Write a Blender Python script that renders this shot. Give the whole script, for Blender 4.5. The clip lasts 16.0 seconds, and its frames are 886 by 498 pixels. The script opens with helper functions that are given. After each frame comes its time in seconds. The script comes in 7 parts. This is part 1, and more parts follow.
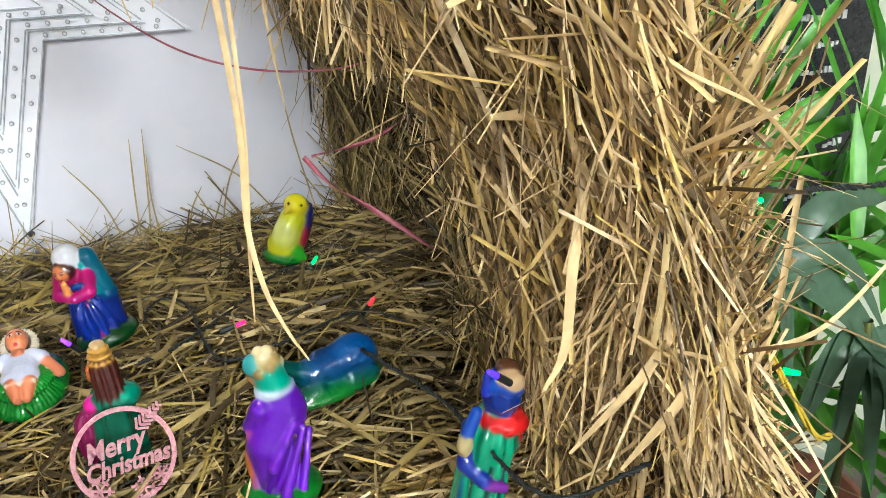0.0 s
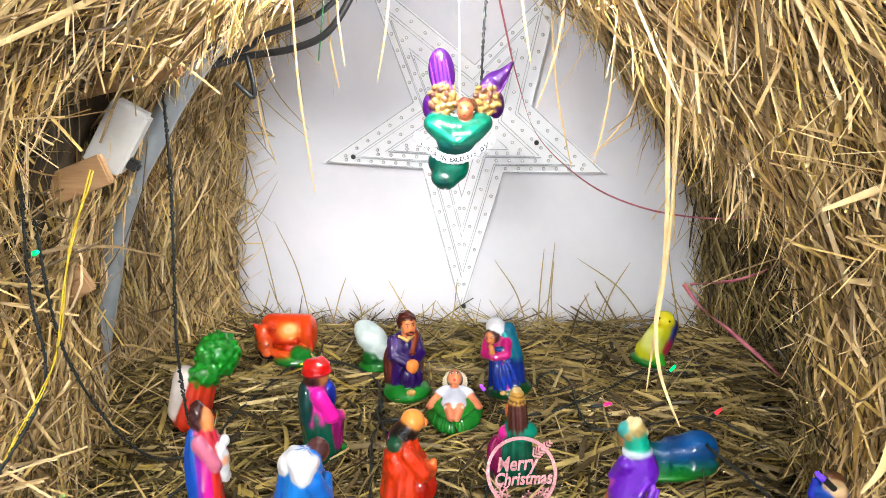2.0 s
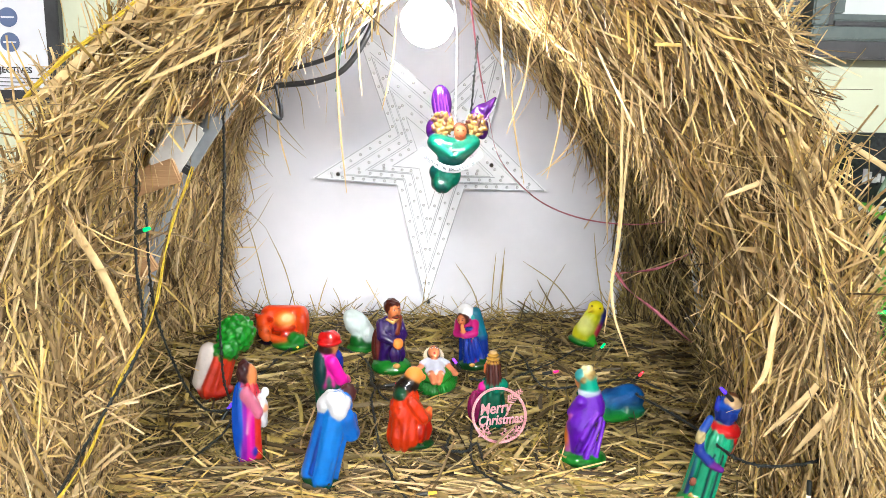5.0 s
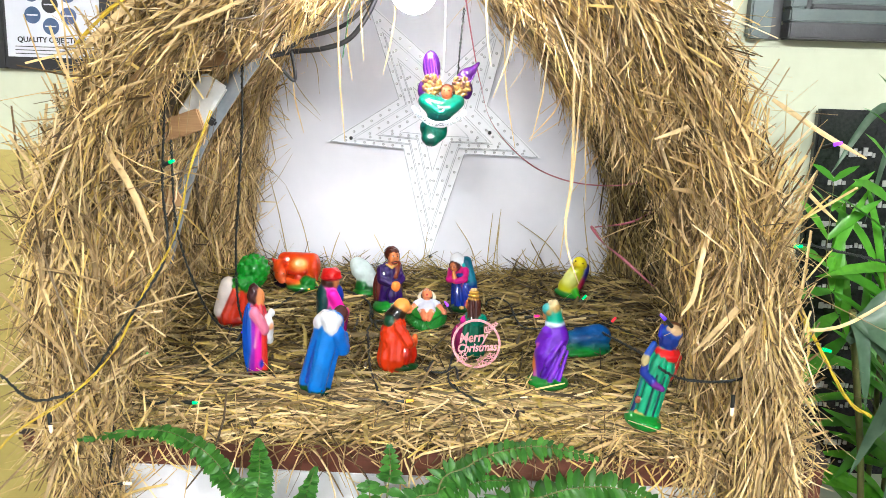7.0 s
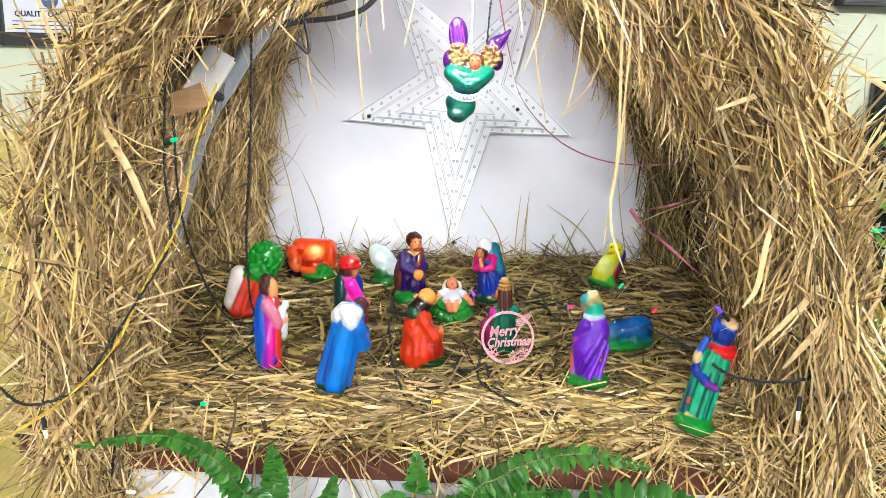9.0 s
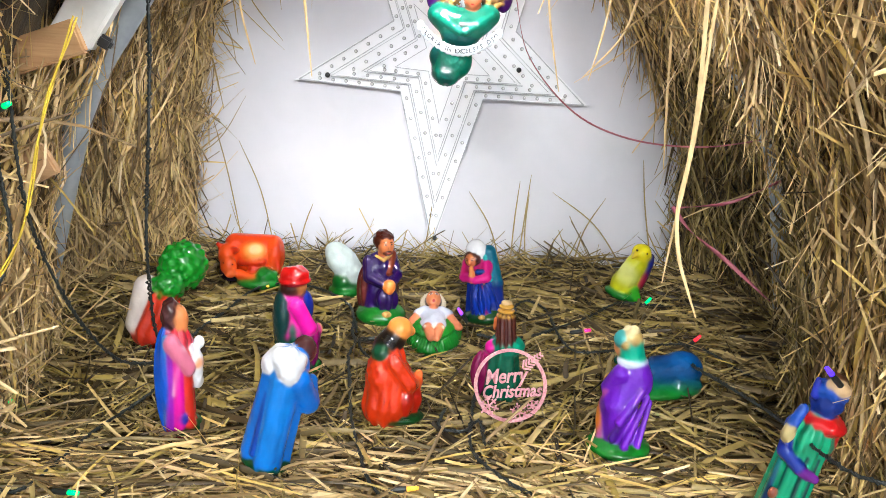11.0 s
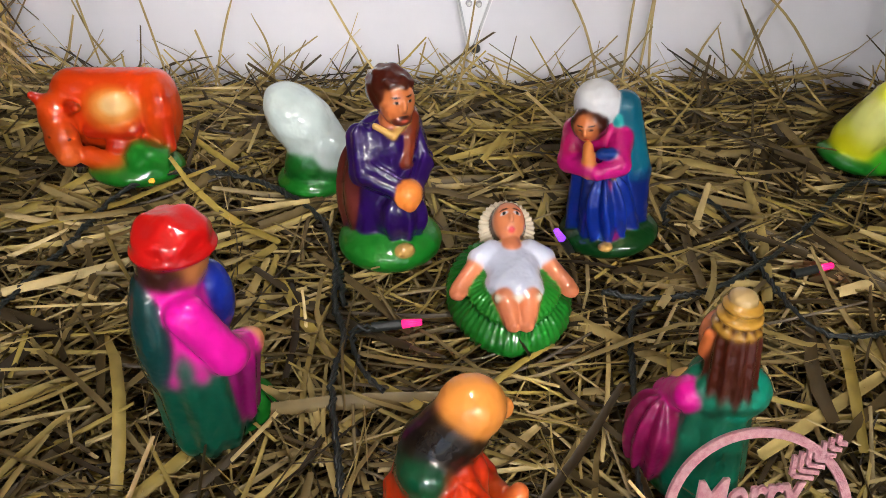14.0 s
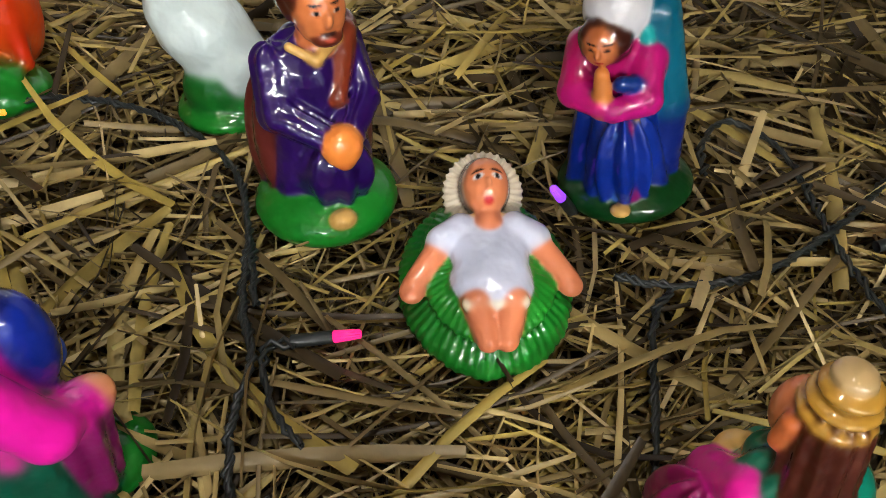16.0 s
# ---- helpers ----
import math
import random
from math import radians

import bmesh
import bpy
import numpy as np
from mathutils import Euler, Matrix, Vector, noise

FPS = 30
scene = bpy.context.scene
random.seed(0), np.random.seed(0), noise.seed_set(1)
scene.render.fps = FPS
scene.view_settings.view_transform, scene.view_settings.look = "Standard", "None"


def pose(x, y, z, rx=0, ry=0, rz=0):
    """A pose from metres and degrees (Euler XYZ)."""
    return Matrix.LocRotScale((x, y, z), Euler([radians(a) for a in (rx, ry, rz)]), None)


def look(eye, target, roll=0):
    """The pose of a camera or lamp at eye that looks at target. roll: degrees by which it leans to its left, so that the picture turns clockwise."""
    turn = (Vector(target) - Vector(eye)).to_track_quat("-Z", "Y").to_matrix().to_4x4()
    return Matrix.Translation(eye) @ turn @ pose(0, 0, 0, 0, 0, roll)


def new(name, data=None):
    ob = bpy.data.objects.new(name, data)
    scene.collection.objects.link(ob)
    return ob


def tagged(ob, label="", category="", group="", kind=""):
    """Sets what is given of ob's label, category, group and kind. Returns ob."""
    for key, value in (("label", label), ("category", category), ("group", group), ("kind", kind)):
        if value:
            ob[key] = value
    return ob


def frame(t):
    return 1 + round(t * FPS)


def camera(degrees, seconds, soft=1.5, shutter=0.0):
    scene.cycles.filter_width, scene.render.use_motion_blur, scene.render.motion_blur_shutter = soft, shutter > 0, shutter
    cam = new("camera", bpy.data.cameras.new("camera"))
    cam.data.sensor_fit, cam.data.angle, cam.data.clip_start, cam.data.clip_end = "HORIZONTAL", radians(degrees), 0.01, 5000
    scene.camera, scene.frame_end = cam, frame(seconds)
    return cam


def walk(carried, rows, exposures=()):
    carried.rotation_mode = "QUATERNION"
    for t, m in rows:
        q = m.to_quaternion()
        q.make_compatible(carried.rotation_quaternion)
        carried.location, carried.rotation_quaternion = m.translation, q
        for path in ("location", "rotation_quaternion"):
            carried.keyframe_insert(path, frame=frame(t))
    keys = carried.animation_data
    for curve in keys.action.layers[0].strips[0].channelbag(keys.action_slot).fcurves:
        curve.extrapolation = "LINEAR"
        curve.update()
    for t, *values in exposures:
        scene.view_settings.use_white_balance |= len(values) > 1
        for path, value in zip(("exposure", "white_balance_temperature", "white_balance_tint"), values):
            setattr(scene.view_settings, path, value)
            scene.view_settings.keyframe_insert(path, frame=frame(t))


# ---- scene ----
cam = camera(60.2, 16.0, soft=0.6)
PATH = [
    (0, (0.0987, 0.2792, 1.1660), (0.7244, 1.9964, 0.3538), -2.83),
    (0.5, (0.0975, 0.2143, 1.2007), (0.5108, 2.0438, 0.5065), -2.49),
    (1, (0.0661, 0.1645, 1.2328), (0.2368, 2.0691, 0.6467), -1.87),
    (1.5, (0.0400, 0.1126, 1.2421), (0.0062, 2.0421, 0.7167), -1.57),
    (2, (0.0209, 0.0764, 1.2327), (-0.1757, 2.0030, 0.7329), -0.97),
    (2.5, (0.0007, 0.0512, 1.2452), (-0.2779, 1.9796, 0.7937), -0.38),
    (3, (-0.0306, 0.0234, 1.2614), (-0.2711, 1.9624, 0.8340), 0.02),
    (3.5, (-0.0822, -0.0455, 1.2661), (-0.1602, 1.9075, 0.8419), 0.72),
    (4, (-0.1143, -0.1051, 1.2663), (-0.0613, 1.8501, 0.8488), 1.41),
    (4.5, (-0.1307, -0.1263, 1.2460), (-0.0586, 1.8279, 0.8269), 1.11),
    (5, (-0.0936, -0.1626, 1.2228), (-0.0149, 1.7967, 0.8287), 1.10),
    (5.2, (-0.0694, -0.1854, 1.2162), (0.0102, 1.7748, 0.8272), 1.30),
    (7.3, (-0.0047, -0.3213, 1.1664), (-0.0680, 1.6371, 0.7655), 1.92),
    (7.5, (-0.0036, -0.3213, 1.1625), (-0.0778, 1.6356, 0.7565), 1.82),
    (8, (-0.0078, -0.3032, 1.1574), (-0.0879, 1.6507, 0.7382), 1.62),
    (8.5, (-0.0104, -0.2692, 1.1505), (-0.0904, 1.6835, 0.7253), 1.42),
    (9, (-0.0287, -0.2236, 1.1552), (-0.1046, 1.7263, 0.7170), 1.52),
    (9.2, (-0.0416, -0.1952, 1.1560), (-0.1104, 1.7541, 0.7140), 1.52),
    (11.3, (-0.0536, 0.1663, 1.1376), (-0.0392, 2.0936, 0.6034), 3.13),
    (11.5, (-0.0704, 0.2248, 1.1384), (-0.0469, 2.1492, 0.5945), 3.23),
    (12, (-0.0631, 0.2843, 1.1387), (-0.0384, 2.1609, 0.4474), 2.26),
    (12.5, (-0.0695, 0.3704, 1.1198), (-0.0255, 2.2280, 0.3800), 1.87),
    (13, (-0.1062, 0.4965, 1.0955), (-0.0556, 2.2990, 0.2303), 1.61),
    (13.5, (-0.1052, 0.5643, 1.0747), (-0.0485, 2.3085, 0.0977), 1.36),
    (14, (-0.1108, 0.6165, 1.0548), (-0.0395, 2.2721, -0.0649), 1.83),
    (14.5, (-0.1069, 0.6632, 1.0470), (-0.0341, 2.2631, -0.1509), 1.88),
    (15, (-0.1073, 0.6982, 1.0341), (-0.0302, 2.2349, -0.2436), 2.24),
    (15.5, (-0.0989, 0.7338, 1.0314), (-0.0167, 2.2103, -0.3152), 2.40),
    (16, (-0.0862, 0.7473, 1.0207), (-0.0157, 2.1746, -0.3785), 1.75),
]
EXPOSURES = [(0, 1.55, 5950, 6), (2.5, 1.72, 6350, 10), (9, 1.70, 6100, 8), (11.5, 1.6, 6150, 10), (12.5, 1.42, 6250, 12), (14.5, 1.28, 6500, 13), (16.0, 1.26, 6400, 11)]
walk(cam, [(t, look(eye, target, roll)) for t, eye, target, roll in PATH], EXPOSURES)

# ---- light: an open-fronted porch under a bright hazy sky, tube lamps on its ceiling ----
world = bpy.data.worlds.new("sky")
scene.world = world
world.use_nodes = True
wn = world.node_tree.nodes
sky = wn.new("ShaderNodeTexSky")
sky.sky_type = "NISHITA"
sky.sun_disc = False
sky.sun_elevation, sky.sun_rotation = radians(50), radians(200)
world.node_tree.links.new(sky.outputs[0], wn["Background"].inputs[0])
wn["Background"].inputs[1].default_value = 0.05

sun_data = bpy.data.lights.new("sun", "SUN")
sun_data.energy, sun_data.angle, sun_data.color = 2.0, radians(3), (1.0, 0.95, 0.88)
sun = new("sun", sun_data)
sun.matrix_world = look((2, -8, 9), (0, 0, 0))


# ---- materials ----
def node_mat(name):
    m = bpy.data.materials.new(name)
    m.use_nodes = True
    return m, m.node_tree.nodes, m.node_tree.links, m.node_tree.nodes["Principled BSDF"]


def mat(name, c1, c2=None, rough=0.5, scale=20.0, metal=0.0, bump=0.2, stretch=(1, 1, 1), coat=0.0, spec=0.5, fine=6.0, wear=0.15):
    """Two tones mixed by a broad and a fine noise, with bump and uneven gloss."""
    m, n, l, b = node_mat(name)
    c2 = c2 or tuple(x * 0.75 for x in c1)
    tc, mp = n.new("ShaderNodeTexCoord"), n.new("ShaderNodeMapping")
    mp.inputs["Scale"].default_value = stretch
    l.new(tc.outputs["Object"], mp.inputs[0])
    a, f = n.new("ShaderNodeTexNoise"), n.new("ShaderNodeTexNoise")
    for t, sc in ((a, scale), (f, scale * fine)):
        t.inputs["Scale"].default_value = sc
        t.inputs["Detail"].default_value = 5
        l.new(mp.outputs[0], t.inputs["Vector"])
    add = n.new("ShaderNodeMath")
    add.operation = "MULTIPLY_ADD"
    l.new(f.outputs["Fac"], add.inputs[0])
    add.inputs[1].default_value = 0.5
    l.new(a.outputs["Fac"], add.inputs[2])
    ramp = n.new("ShaderNodeValToRGB")
    ramp.color_ramp.elements[0].position, ramp.color_ramp.elements[1].position = 0.55, 0.95
    ramp.color_ramp.elements[0].color, ramp.color_ramp.elements[1].color = (*c1, 1), (*c2, 1)
    l.new(add.outputs[0], ramp.inputs[0])
    l.new(ramp.outputs[0], b.inputs["Base Color"])
    rr = n.new("ShaderNodeMapRange")
    rr.inputs["To Min"].default_value, rr.inputs["To Max"].default_value = max(0.03, rough - wear), min(1, rough + wear)
    l.new(a.outputs["Fac"], rr.inputs[0])
    l.new(rr.outputs[0], b.inputs["Roughness"])
    b.inputs["Metallic"].default_value = metal
    b.inputs["Coat Weight"].default_value = coat
    b.inputs["Coat Roughness"].default_value = 0.08
    b.inputs["Specular IOR Level"].default_value = spec
    if bump:
        bp = n.new("ShaderNodeBump")
        bp.inputs["Strength"].default_value = bump
        bp.inputs["Distance"].default_value = 0.002
        l.new(f.outputs["Fac"], bp.inputs["Height"])
        l.new(bp.outputs[0], b.inputs["Normal"])
    return m


def straw_mat(name, tones, through_light=0.06):
    m, n, l, b = node_mat(name)
    geo, ramp = n.new("ShaderNodeNewGeometry"), n.new("ShaderNodeValToRGB")
    els = ramp.color_ramp.elements
    for i, c in enumerate(tones):
        e = els[i] if i < 2 else els.new(0.5)
        e.color = (*c, 1)
    for i, e in enumerate(els):
        e.position = i / (len(tones) - 1)
    for i, c in enumerate(tones):
        els[i].color = (*c, 1)
    l.new(geo.outputs["Random Per Island"], ramp.inputs[0])
    tc, nz = n.new("ShaderNodeTexCoord"), n.new("ShaderNodeTexNoise")
    nz.inputs["Scale"].default_value, nz.inputs["Detail"].default_value = 90, 4
    l.new(tc.outputs["Object"], nz.inputs["Vector"])
    nb = n.new("ShaderNodeTexNoise")
    nb.inputs["Scale"].default_value = 9
    l.new(tc.outputs["Object"], nb.inputs["Vector"])
    add = n.new("ShaderNodeMath")
    l.new(nz.outputs["Fac"], add.inputs[0]), l.new(nb.outputs["Fac"], add.inputs[1])
    mr = n.new("ShaderNodeMapRange")
    mr.inputs["From Min"].default_value, mr.inputs["From Max"].default_value = 0.7, 1.3
    mr.inputs["To Min"].default_value, mr.inputs["To Max"].default_value = 0.72, 1.2
    l.new(add.outputs[0], mr.inputs[0])
    mul = n.new("ShaderNodeMix")
    mul.data_type, mul.blend_type = "RGBA", "MULTIPLY"
    mul.inputs["Factor"].default_value = 1
    l.new(ramp.outputs[0], mul.inputs[6]), l.new(mr.outputs[0], mul.inputs[7])
    l.new(mul.outputs[2], b.inputs["Base Color"])
    b.inputs["Roughness"].default_value = 0.48
    b.inputs["Specular IOR Level"].default_value = 0.4
    bp = n.new("ShaderNodeBump")
    bp.inputs["Strength"].default_value, bp.inputs["Distance"].default_value = 0.4, 0.001
    l.new(nz.outputs["Fac"], bp.inputs["Height"]), l.new(bp.outputs[0], b.inputs["Normal"])
    if through_light:
        tr, mx = n.new("ShaderNodeBsdfTranslucent"), n.new("ShaderNodeMixShader")
        l.new(mul.outputs[2], tr.inputs[0])
        mx.inputs[0].default_value = through_light
        l.new(b.outputs[0], mx.inputs[1]), l.new(tr.outputs[0], mx.inputs[2])
        l.new(mx.outputs[0], n["Material Output"].inputs[0])
    return m


def paint_mat(name, rough=0.4):
    """Hand-painted enamel: the colours lie on the mesh, with brush mottling and a clear varnish."""
    m, n, l, b = node_mat(name)
    at = n.new("ShaderNodeAttribute")
    at.attribute_name = "paint"
    tc, nz = n.new("ShaderNodeTexCoord"), n.new("ShaderNodeTexNoise")
    nz.inputs["Scale"].default_value, nz.inputs["Detail"].default_value = 160, 6
    l.new(tc.outputs["Object"], nz.inputs["Vector"])
    big = n.new("ShaderNodeTexNoise")
    big.inputs["Scale"].default_value = 35
    l.new(tc.outputs["Object"], big.inputs["Vector"])
    mr = n.new("ShaderNodeMapRange")
    mr.inputs["From Min"].default_value, mr.inputs["From Max"].default_value = 0.3, 0.7
    mr.inputs["To Min"].default_value, mr.inputs["To Max"].default_value = 0.72, 1.0
    l.new(big.outputs["Fac"], mr.inputs[0])
    mul = n.new("ShaderNodeMix")
    mul.data_type, mul.blend_type = "RGBA", "MULTIPLY"
    mul.inputs["Factor"].default_value = 1
    l.new(at.outputs["Color"], mul.inputs[6]), l.new(mr.outputs[0], mul.inputs[7])
    l.new(mul.outputs[2], b.inputs["Base Color"])
    b.inputs["Roughness"].default_value = rough
    b.inputs["Specular IOR Level"].default_value = 0.12
    b.inputs["Coat Weight"].default_value, b.inputs["Coat Roughness"].default_value = 1.0, 0.05
    lump = n.new("ShaderNodeTexNoise")
    lump.inputs["Scale"].default_value, lump.inputs["Detail"].default_value = 85, 2
    l.new(tc.outputs["Object"], lump.inputs["Vector"])
    b0, bp = n.new("ShaderNodeBump"), n.new("ShaderNodeBump")
    b0.inputs["Strength"].default_value, b0.inputs["Distance"].default_value = 0.4, 0.004
    bp.inputs["Strength"].default_value, bp.inputs["Distance"].default_value = 0.15, 0.0012
    l.new(lump.outputs["Fac"], b0.inputs["Height"]), l.new(b0.outputs[0], bp.inputs["Normal"])
    l.new(nz.outputs["Fac"], bp.inputs["Height"]), l.new(bp.outputs[0], b.inputs["Normal"]), l.new(bp.outputs[0], b.inputs["Coat Normal"])
    return m


def glow_mat(name, colour, strength):
    m, n, l, b = node_mat(name)
    b.inputs["Base Color"].default_value = (*colour, 1)
    b.inputs["Emission Color"].default_value = (*colour, 1)
    b.inputs["Emission Strength"].default_value = strength
    b.inputs["Roughness"].default_value = 0.2
    return m


def leaf_mat(name, c1, c2):
    m, n, l, b = node_mat(name)
    geo, mixn = n.new("ShaderNodeNewGeometry"), n.new("ShaderNodeMix")
    mixn.data_type = "RGBA"
    mixn.inputs[6].default_value, mixn.inputs[7].default_value = (*c1, 1), (*c2, 1)
    nz = n.new("ShaderNodeTexNoise")
    nz.inputs["Scale"].default_value = 60
    tc = n.new("ShaderNodeTexCoord")
    l.new(tc.outputs["Object"], nz.inputs["Vector"])
    av = n.new("ShaderNodeMath")
    av.operation = "MULTIPLY"
    l.new(geo.outputs["Random Per Island"], av.inputs[0]), l.new(nz.outputs["Fac"], av.inputs[1])
    sc = n.new("ShaderNodeMath")
    sc.operation = "MULTIPLY"
    sc.inputs[1].default_value = 1.8
    l.new(av.outputs[0], sc.inputs[0])
    l.new(sc.outputs[0], mixn.inputs["Factor"])
    l.new(mixn.outputs[2], b.inputs["Base Color"])
    b.inputs["Roughness"].default_value = 0.35
    tr, mx = n.new("ShaderNodeBsdfTranslucent"), n.new("ShaderNodeMixShader")
    l.new(mixn.outputs[2], tr.inputs[0])
    mx.inputs[0].default_value = 0.25
    l.new(b.outputs[0], mx.inputs[1]), l.new(tr.outputs[0], mx.inputs[2])
    l.new(mx.outputs[0], n["Material Output"].inputs[0])
    return m


M_STRAW = straw_mat("straw", [(0.075, 0.047, 0.019), (0.29, 0.192, 0.083), (0.55, 0.385, 0.175), (0.74, 0.54, 0.268), (0.66, 0.465, 0.125), (0.88, 0.695, 0.43)], 0.04)
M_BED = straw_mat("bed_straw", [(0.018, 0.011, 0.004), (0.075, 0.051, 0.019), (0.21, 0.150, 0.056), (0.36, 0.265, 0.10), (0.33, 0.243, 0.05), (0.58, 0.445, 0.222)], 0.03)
# very dark brown: holds the shade between the thatch straws
M_CORE = mat("straw_gap_shade", (0.02, 0.013, 0.006), (0.08, 0.052, 0.022), rough=0.9, scale=60, bump=1.0, stretch=(1, 1, 0.15))
M_PAINT = paint_mat("enamel_paint")
M_WALL = mat("cream_wall", (0.60, 0.63, 0.48), (0.55, 0.58, 0.43), rough=0.7, scale=6, bump=0.15, wear=0.1)
M_DADO = mat("ochre_wall", (0.50, 0.40, 0.12), (0.42, 0.33, 0.09), rough=0.5, scale=8, bump=0.15)
M_PLAIN = mat("plaster", (0.52, 0.50, 0.45), (0.46, 0.44, 0.40), rough=0.8, scale=5)
M_BOARD = mat("white_board", (0.70, 0.69, 0.74), (0.65, 0.65, 0.70), rough=0.45, scale=7, bump=0.05)
M_FLOOR = mat("floor_tile", (0.15, 0.115, 0.095), (0.11, 0.085, 0.07), rough=0.3, scale=9)
M_BROWN = mat("brown_wood", (0.085, 0.022, 0.012), (0.14, 0.04, 0.02), rough=0.45, scale=14, stretch=(0.2, 1, 3), bump=0.4)
M_WHITE = mat("white_paint", (0.72, 0.72, 0.74), (0.60, 0.60, 0.63), rough=0.5, scale=10, bump=0.1)
M_SLAT = mat("raw_wood", (0.46, 0.26, 0.12), (0.58, 0.36, 0.18), rough=0.7, scale=18, stretch=(0.3, 1, 4), bump=0.4)
M_PIPE = mat("grey_pvc", (0.30, 0.33, 0.35), (0.24, 0.27, 0.29), rough=0.35, scale=25, bump=0.08)
M_PLASTIC = mat("white_plastic", (0.78, 0.77, 0.74), (0.70, 0.69, 0.66), rough=0.35, scale=30, bump=0.05)
M_BLACK = mat("black_cable", (0.012, 0.012, 0.013), (0.02, 0.02, 0.02), rough=0.4, scale=60, bump=0.1)
M_WIRE = mat("green_black_wire", (0.008, 0.011, 0.010), (0.016, 0.02, 0.018), rough=0.4, scale=80, bump=0.1)
M_YELLOW = mat("yellow_cord", (0.72, 0.52, 0.04), (0.60, 0.42, 0.03), rough=0.5, scale=120, bump=0.5)
M_RIBBON = mat("pink_ribbon", (0.30, 0.06, 0.09), (0.42, 0.13, 0.16), rough=0.4, scale=60, bump=0.2)
M_PINK = mat("pink_glitter", (0.78, 0.30, 0.36), (0.95, 0.55, 0.58), rough=0.45, scale=500, bump=1.0)
M_FRAME = mat("dark_frame", (0.02, 0.02, 0.022), (0.035, 0.035, 0.038), rough=0.35, scale=20)
M_PAPER = mat("poster_paper", (0.70, 0.71, 0.76), (0.66, 0.67, 0.73), rough=0.4, scale=10, bump=0)
M_INK = mat("print_ink", (0.03, 0.03, 0.035), rough=0.5, bump=0)
M_DISK = mat("blue_print", (0.05, 0.10, 0.19), (0.12, 0.15, 0.30), rough=0.4, scale=8, bump=0)
M_GRANITE = mat("black_granite", (0.012, 0.014, 0.015), (0.03, 0.033, 0.032), rough=0.12, scale=150, bump=0, wear=0.05)
M_ENGRAVE = mat("white_engraving", (0.70, 0.70, 0.68), rough=0.7, scale=200, bump=0.3)
M_WINFRAME = mat("grey_aluminium", (0.075, 0.10, 0.095), (0.095, 0.12, 0.115), rough=0.35, scale=30, metal=0.2, bump=0.05)
# pale base colour stands for bright sky reflected in the pane
M_GLASS = mat("window_glass", (0.62, 0.66, 0.66), (0.55, 0.60, 0.60), rough=0.08, scale=3, bump=0, wear=0.02)
M_ACRYL = mat("star_acrylic", (0.84, 0.84, 0.87), (0.79, 0.80, 0.83), rough=0.2, scale=12, bump=0)
M_EDGE = mat("star_edge", (0.38, 0.40, 0.42), (0.54, 0.56, 0.58), rough=0.25, scale=30, bump=0)
M_LEDOFF = mat("led_ring", (0.33, 0.34, 0.36), (0.5, 0.5, 0.52), rough=0.2, scale=300, bump=0)
M_LEDLENS = mat("led_lens", (0.80, 0.82, 0.80), rough=0.1, scale=100, bump=0)
M_FERN = leaf_mat("fern_leaf", (0.025, 0.12, 0.015), (0.09, 0.29, 0.04))
M_PALM = leaf_mat("palm_leaf", (0.05, 0.24, 0.014), (0.14, 0.46, 0.03))
M_BROAD = leaf_mat("broad_leaf", (0.05, 0.17, 0.04), (0.16, 0.34, 0.14))
M_DROOP = leaf_mat("dull_leaf", (0.035, 0.085, 0.04), (0.12, 0.20, 0.12))
M_STEM = mat("plant_stem", (0.10, 0.13, 0.03), (0.16, 0.15, 0.05), rough=0.5, scale=50)
M_POT = mat("clay_pot", (0.30, 0.11, 0.06), (0.22, 0.08, 0.05), rough=0.8, scale=20, bump=0.4)
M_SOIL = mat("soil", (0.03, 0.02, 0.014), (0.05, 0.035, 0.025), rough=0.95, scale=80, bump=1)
M_GLOW = {k: glow_mat(k + "_led", c, s) for k, c, s in (("green", (0.01, 1.0, 0.22), 0.32), ("pink", (1.0, 0.02, 0.18), 0.45), ("blue", (0.08, 0.03, 1.0), 0.5), ("violet", (0.25, 0.05, 1.0), 0.6), ("amber", (1.0, 0.45, 0.05), 0.3), ("red", (1.0, 0.04, 0.06), 0.3), ("warm", (1.0, 0.8, 0.5), 0.3))}
M_BULB = glow_mat("lit_bulb", (0.98, 0.98, 1.0), 52.0)
M_TUBE = glow_mat("tube_lamp", (1.0, 0.98, 0.94), 145.0)


# ---- mesh helpers ----
def finish(name, me, material, parent=None, label="", smooth=False):
    ob = new(name, me)
    for m in (material if isinstance(material, (list, tuple)) else [material]):
        me.materials.append(m)
    if smooth:
        me.shade_smooth()
    ob.parent = parent
    if label:
        ob["label"] = label
    return ob


def part(name, bm, material, parent=None, label="", smooth=False):
    me = bpy.data.meshes.new(name)
    bm.to_mesh(me)
    bm.free()
    return finish(name, me, material, parent, label, smooth)


def empty(name, x=0, y=0, z=0, rz=0):
    ob = new(name)
    ob.matrix_basis = pose(x, y, z, 0, 0, rz)
    ob.empty_display_size = 0.02
    return ob


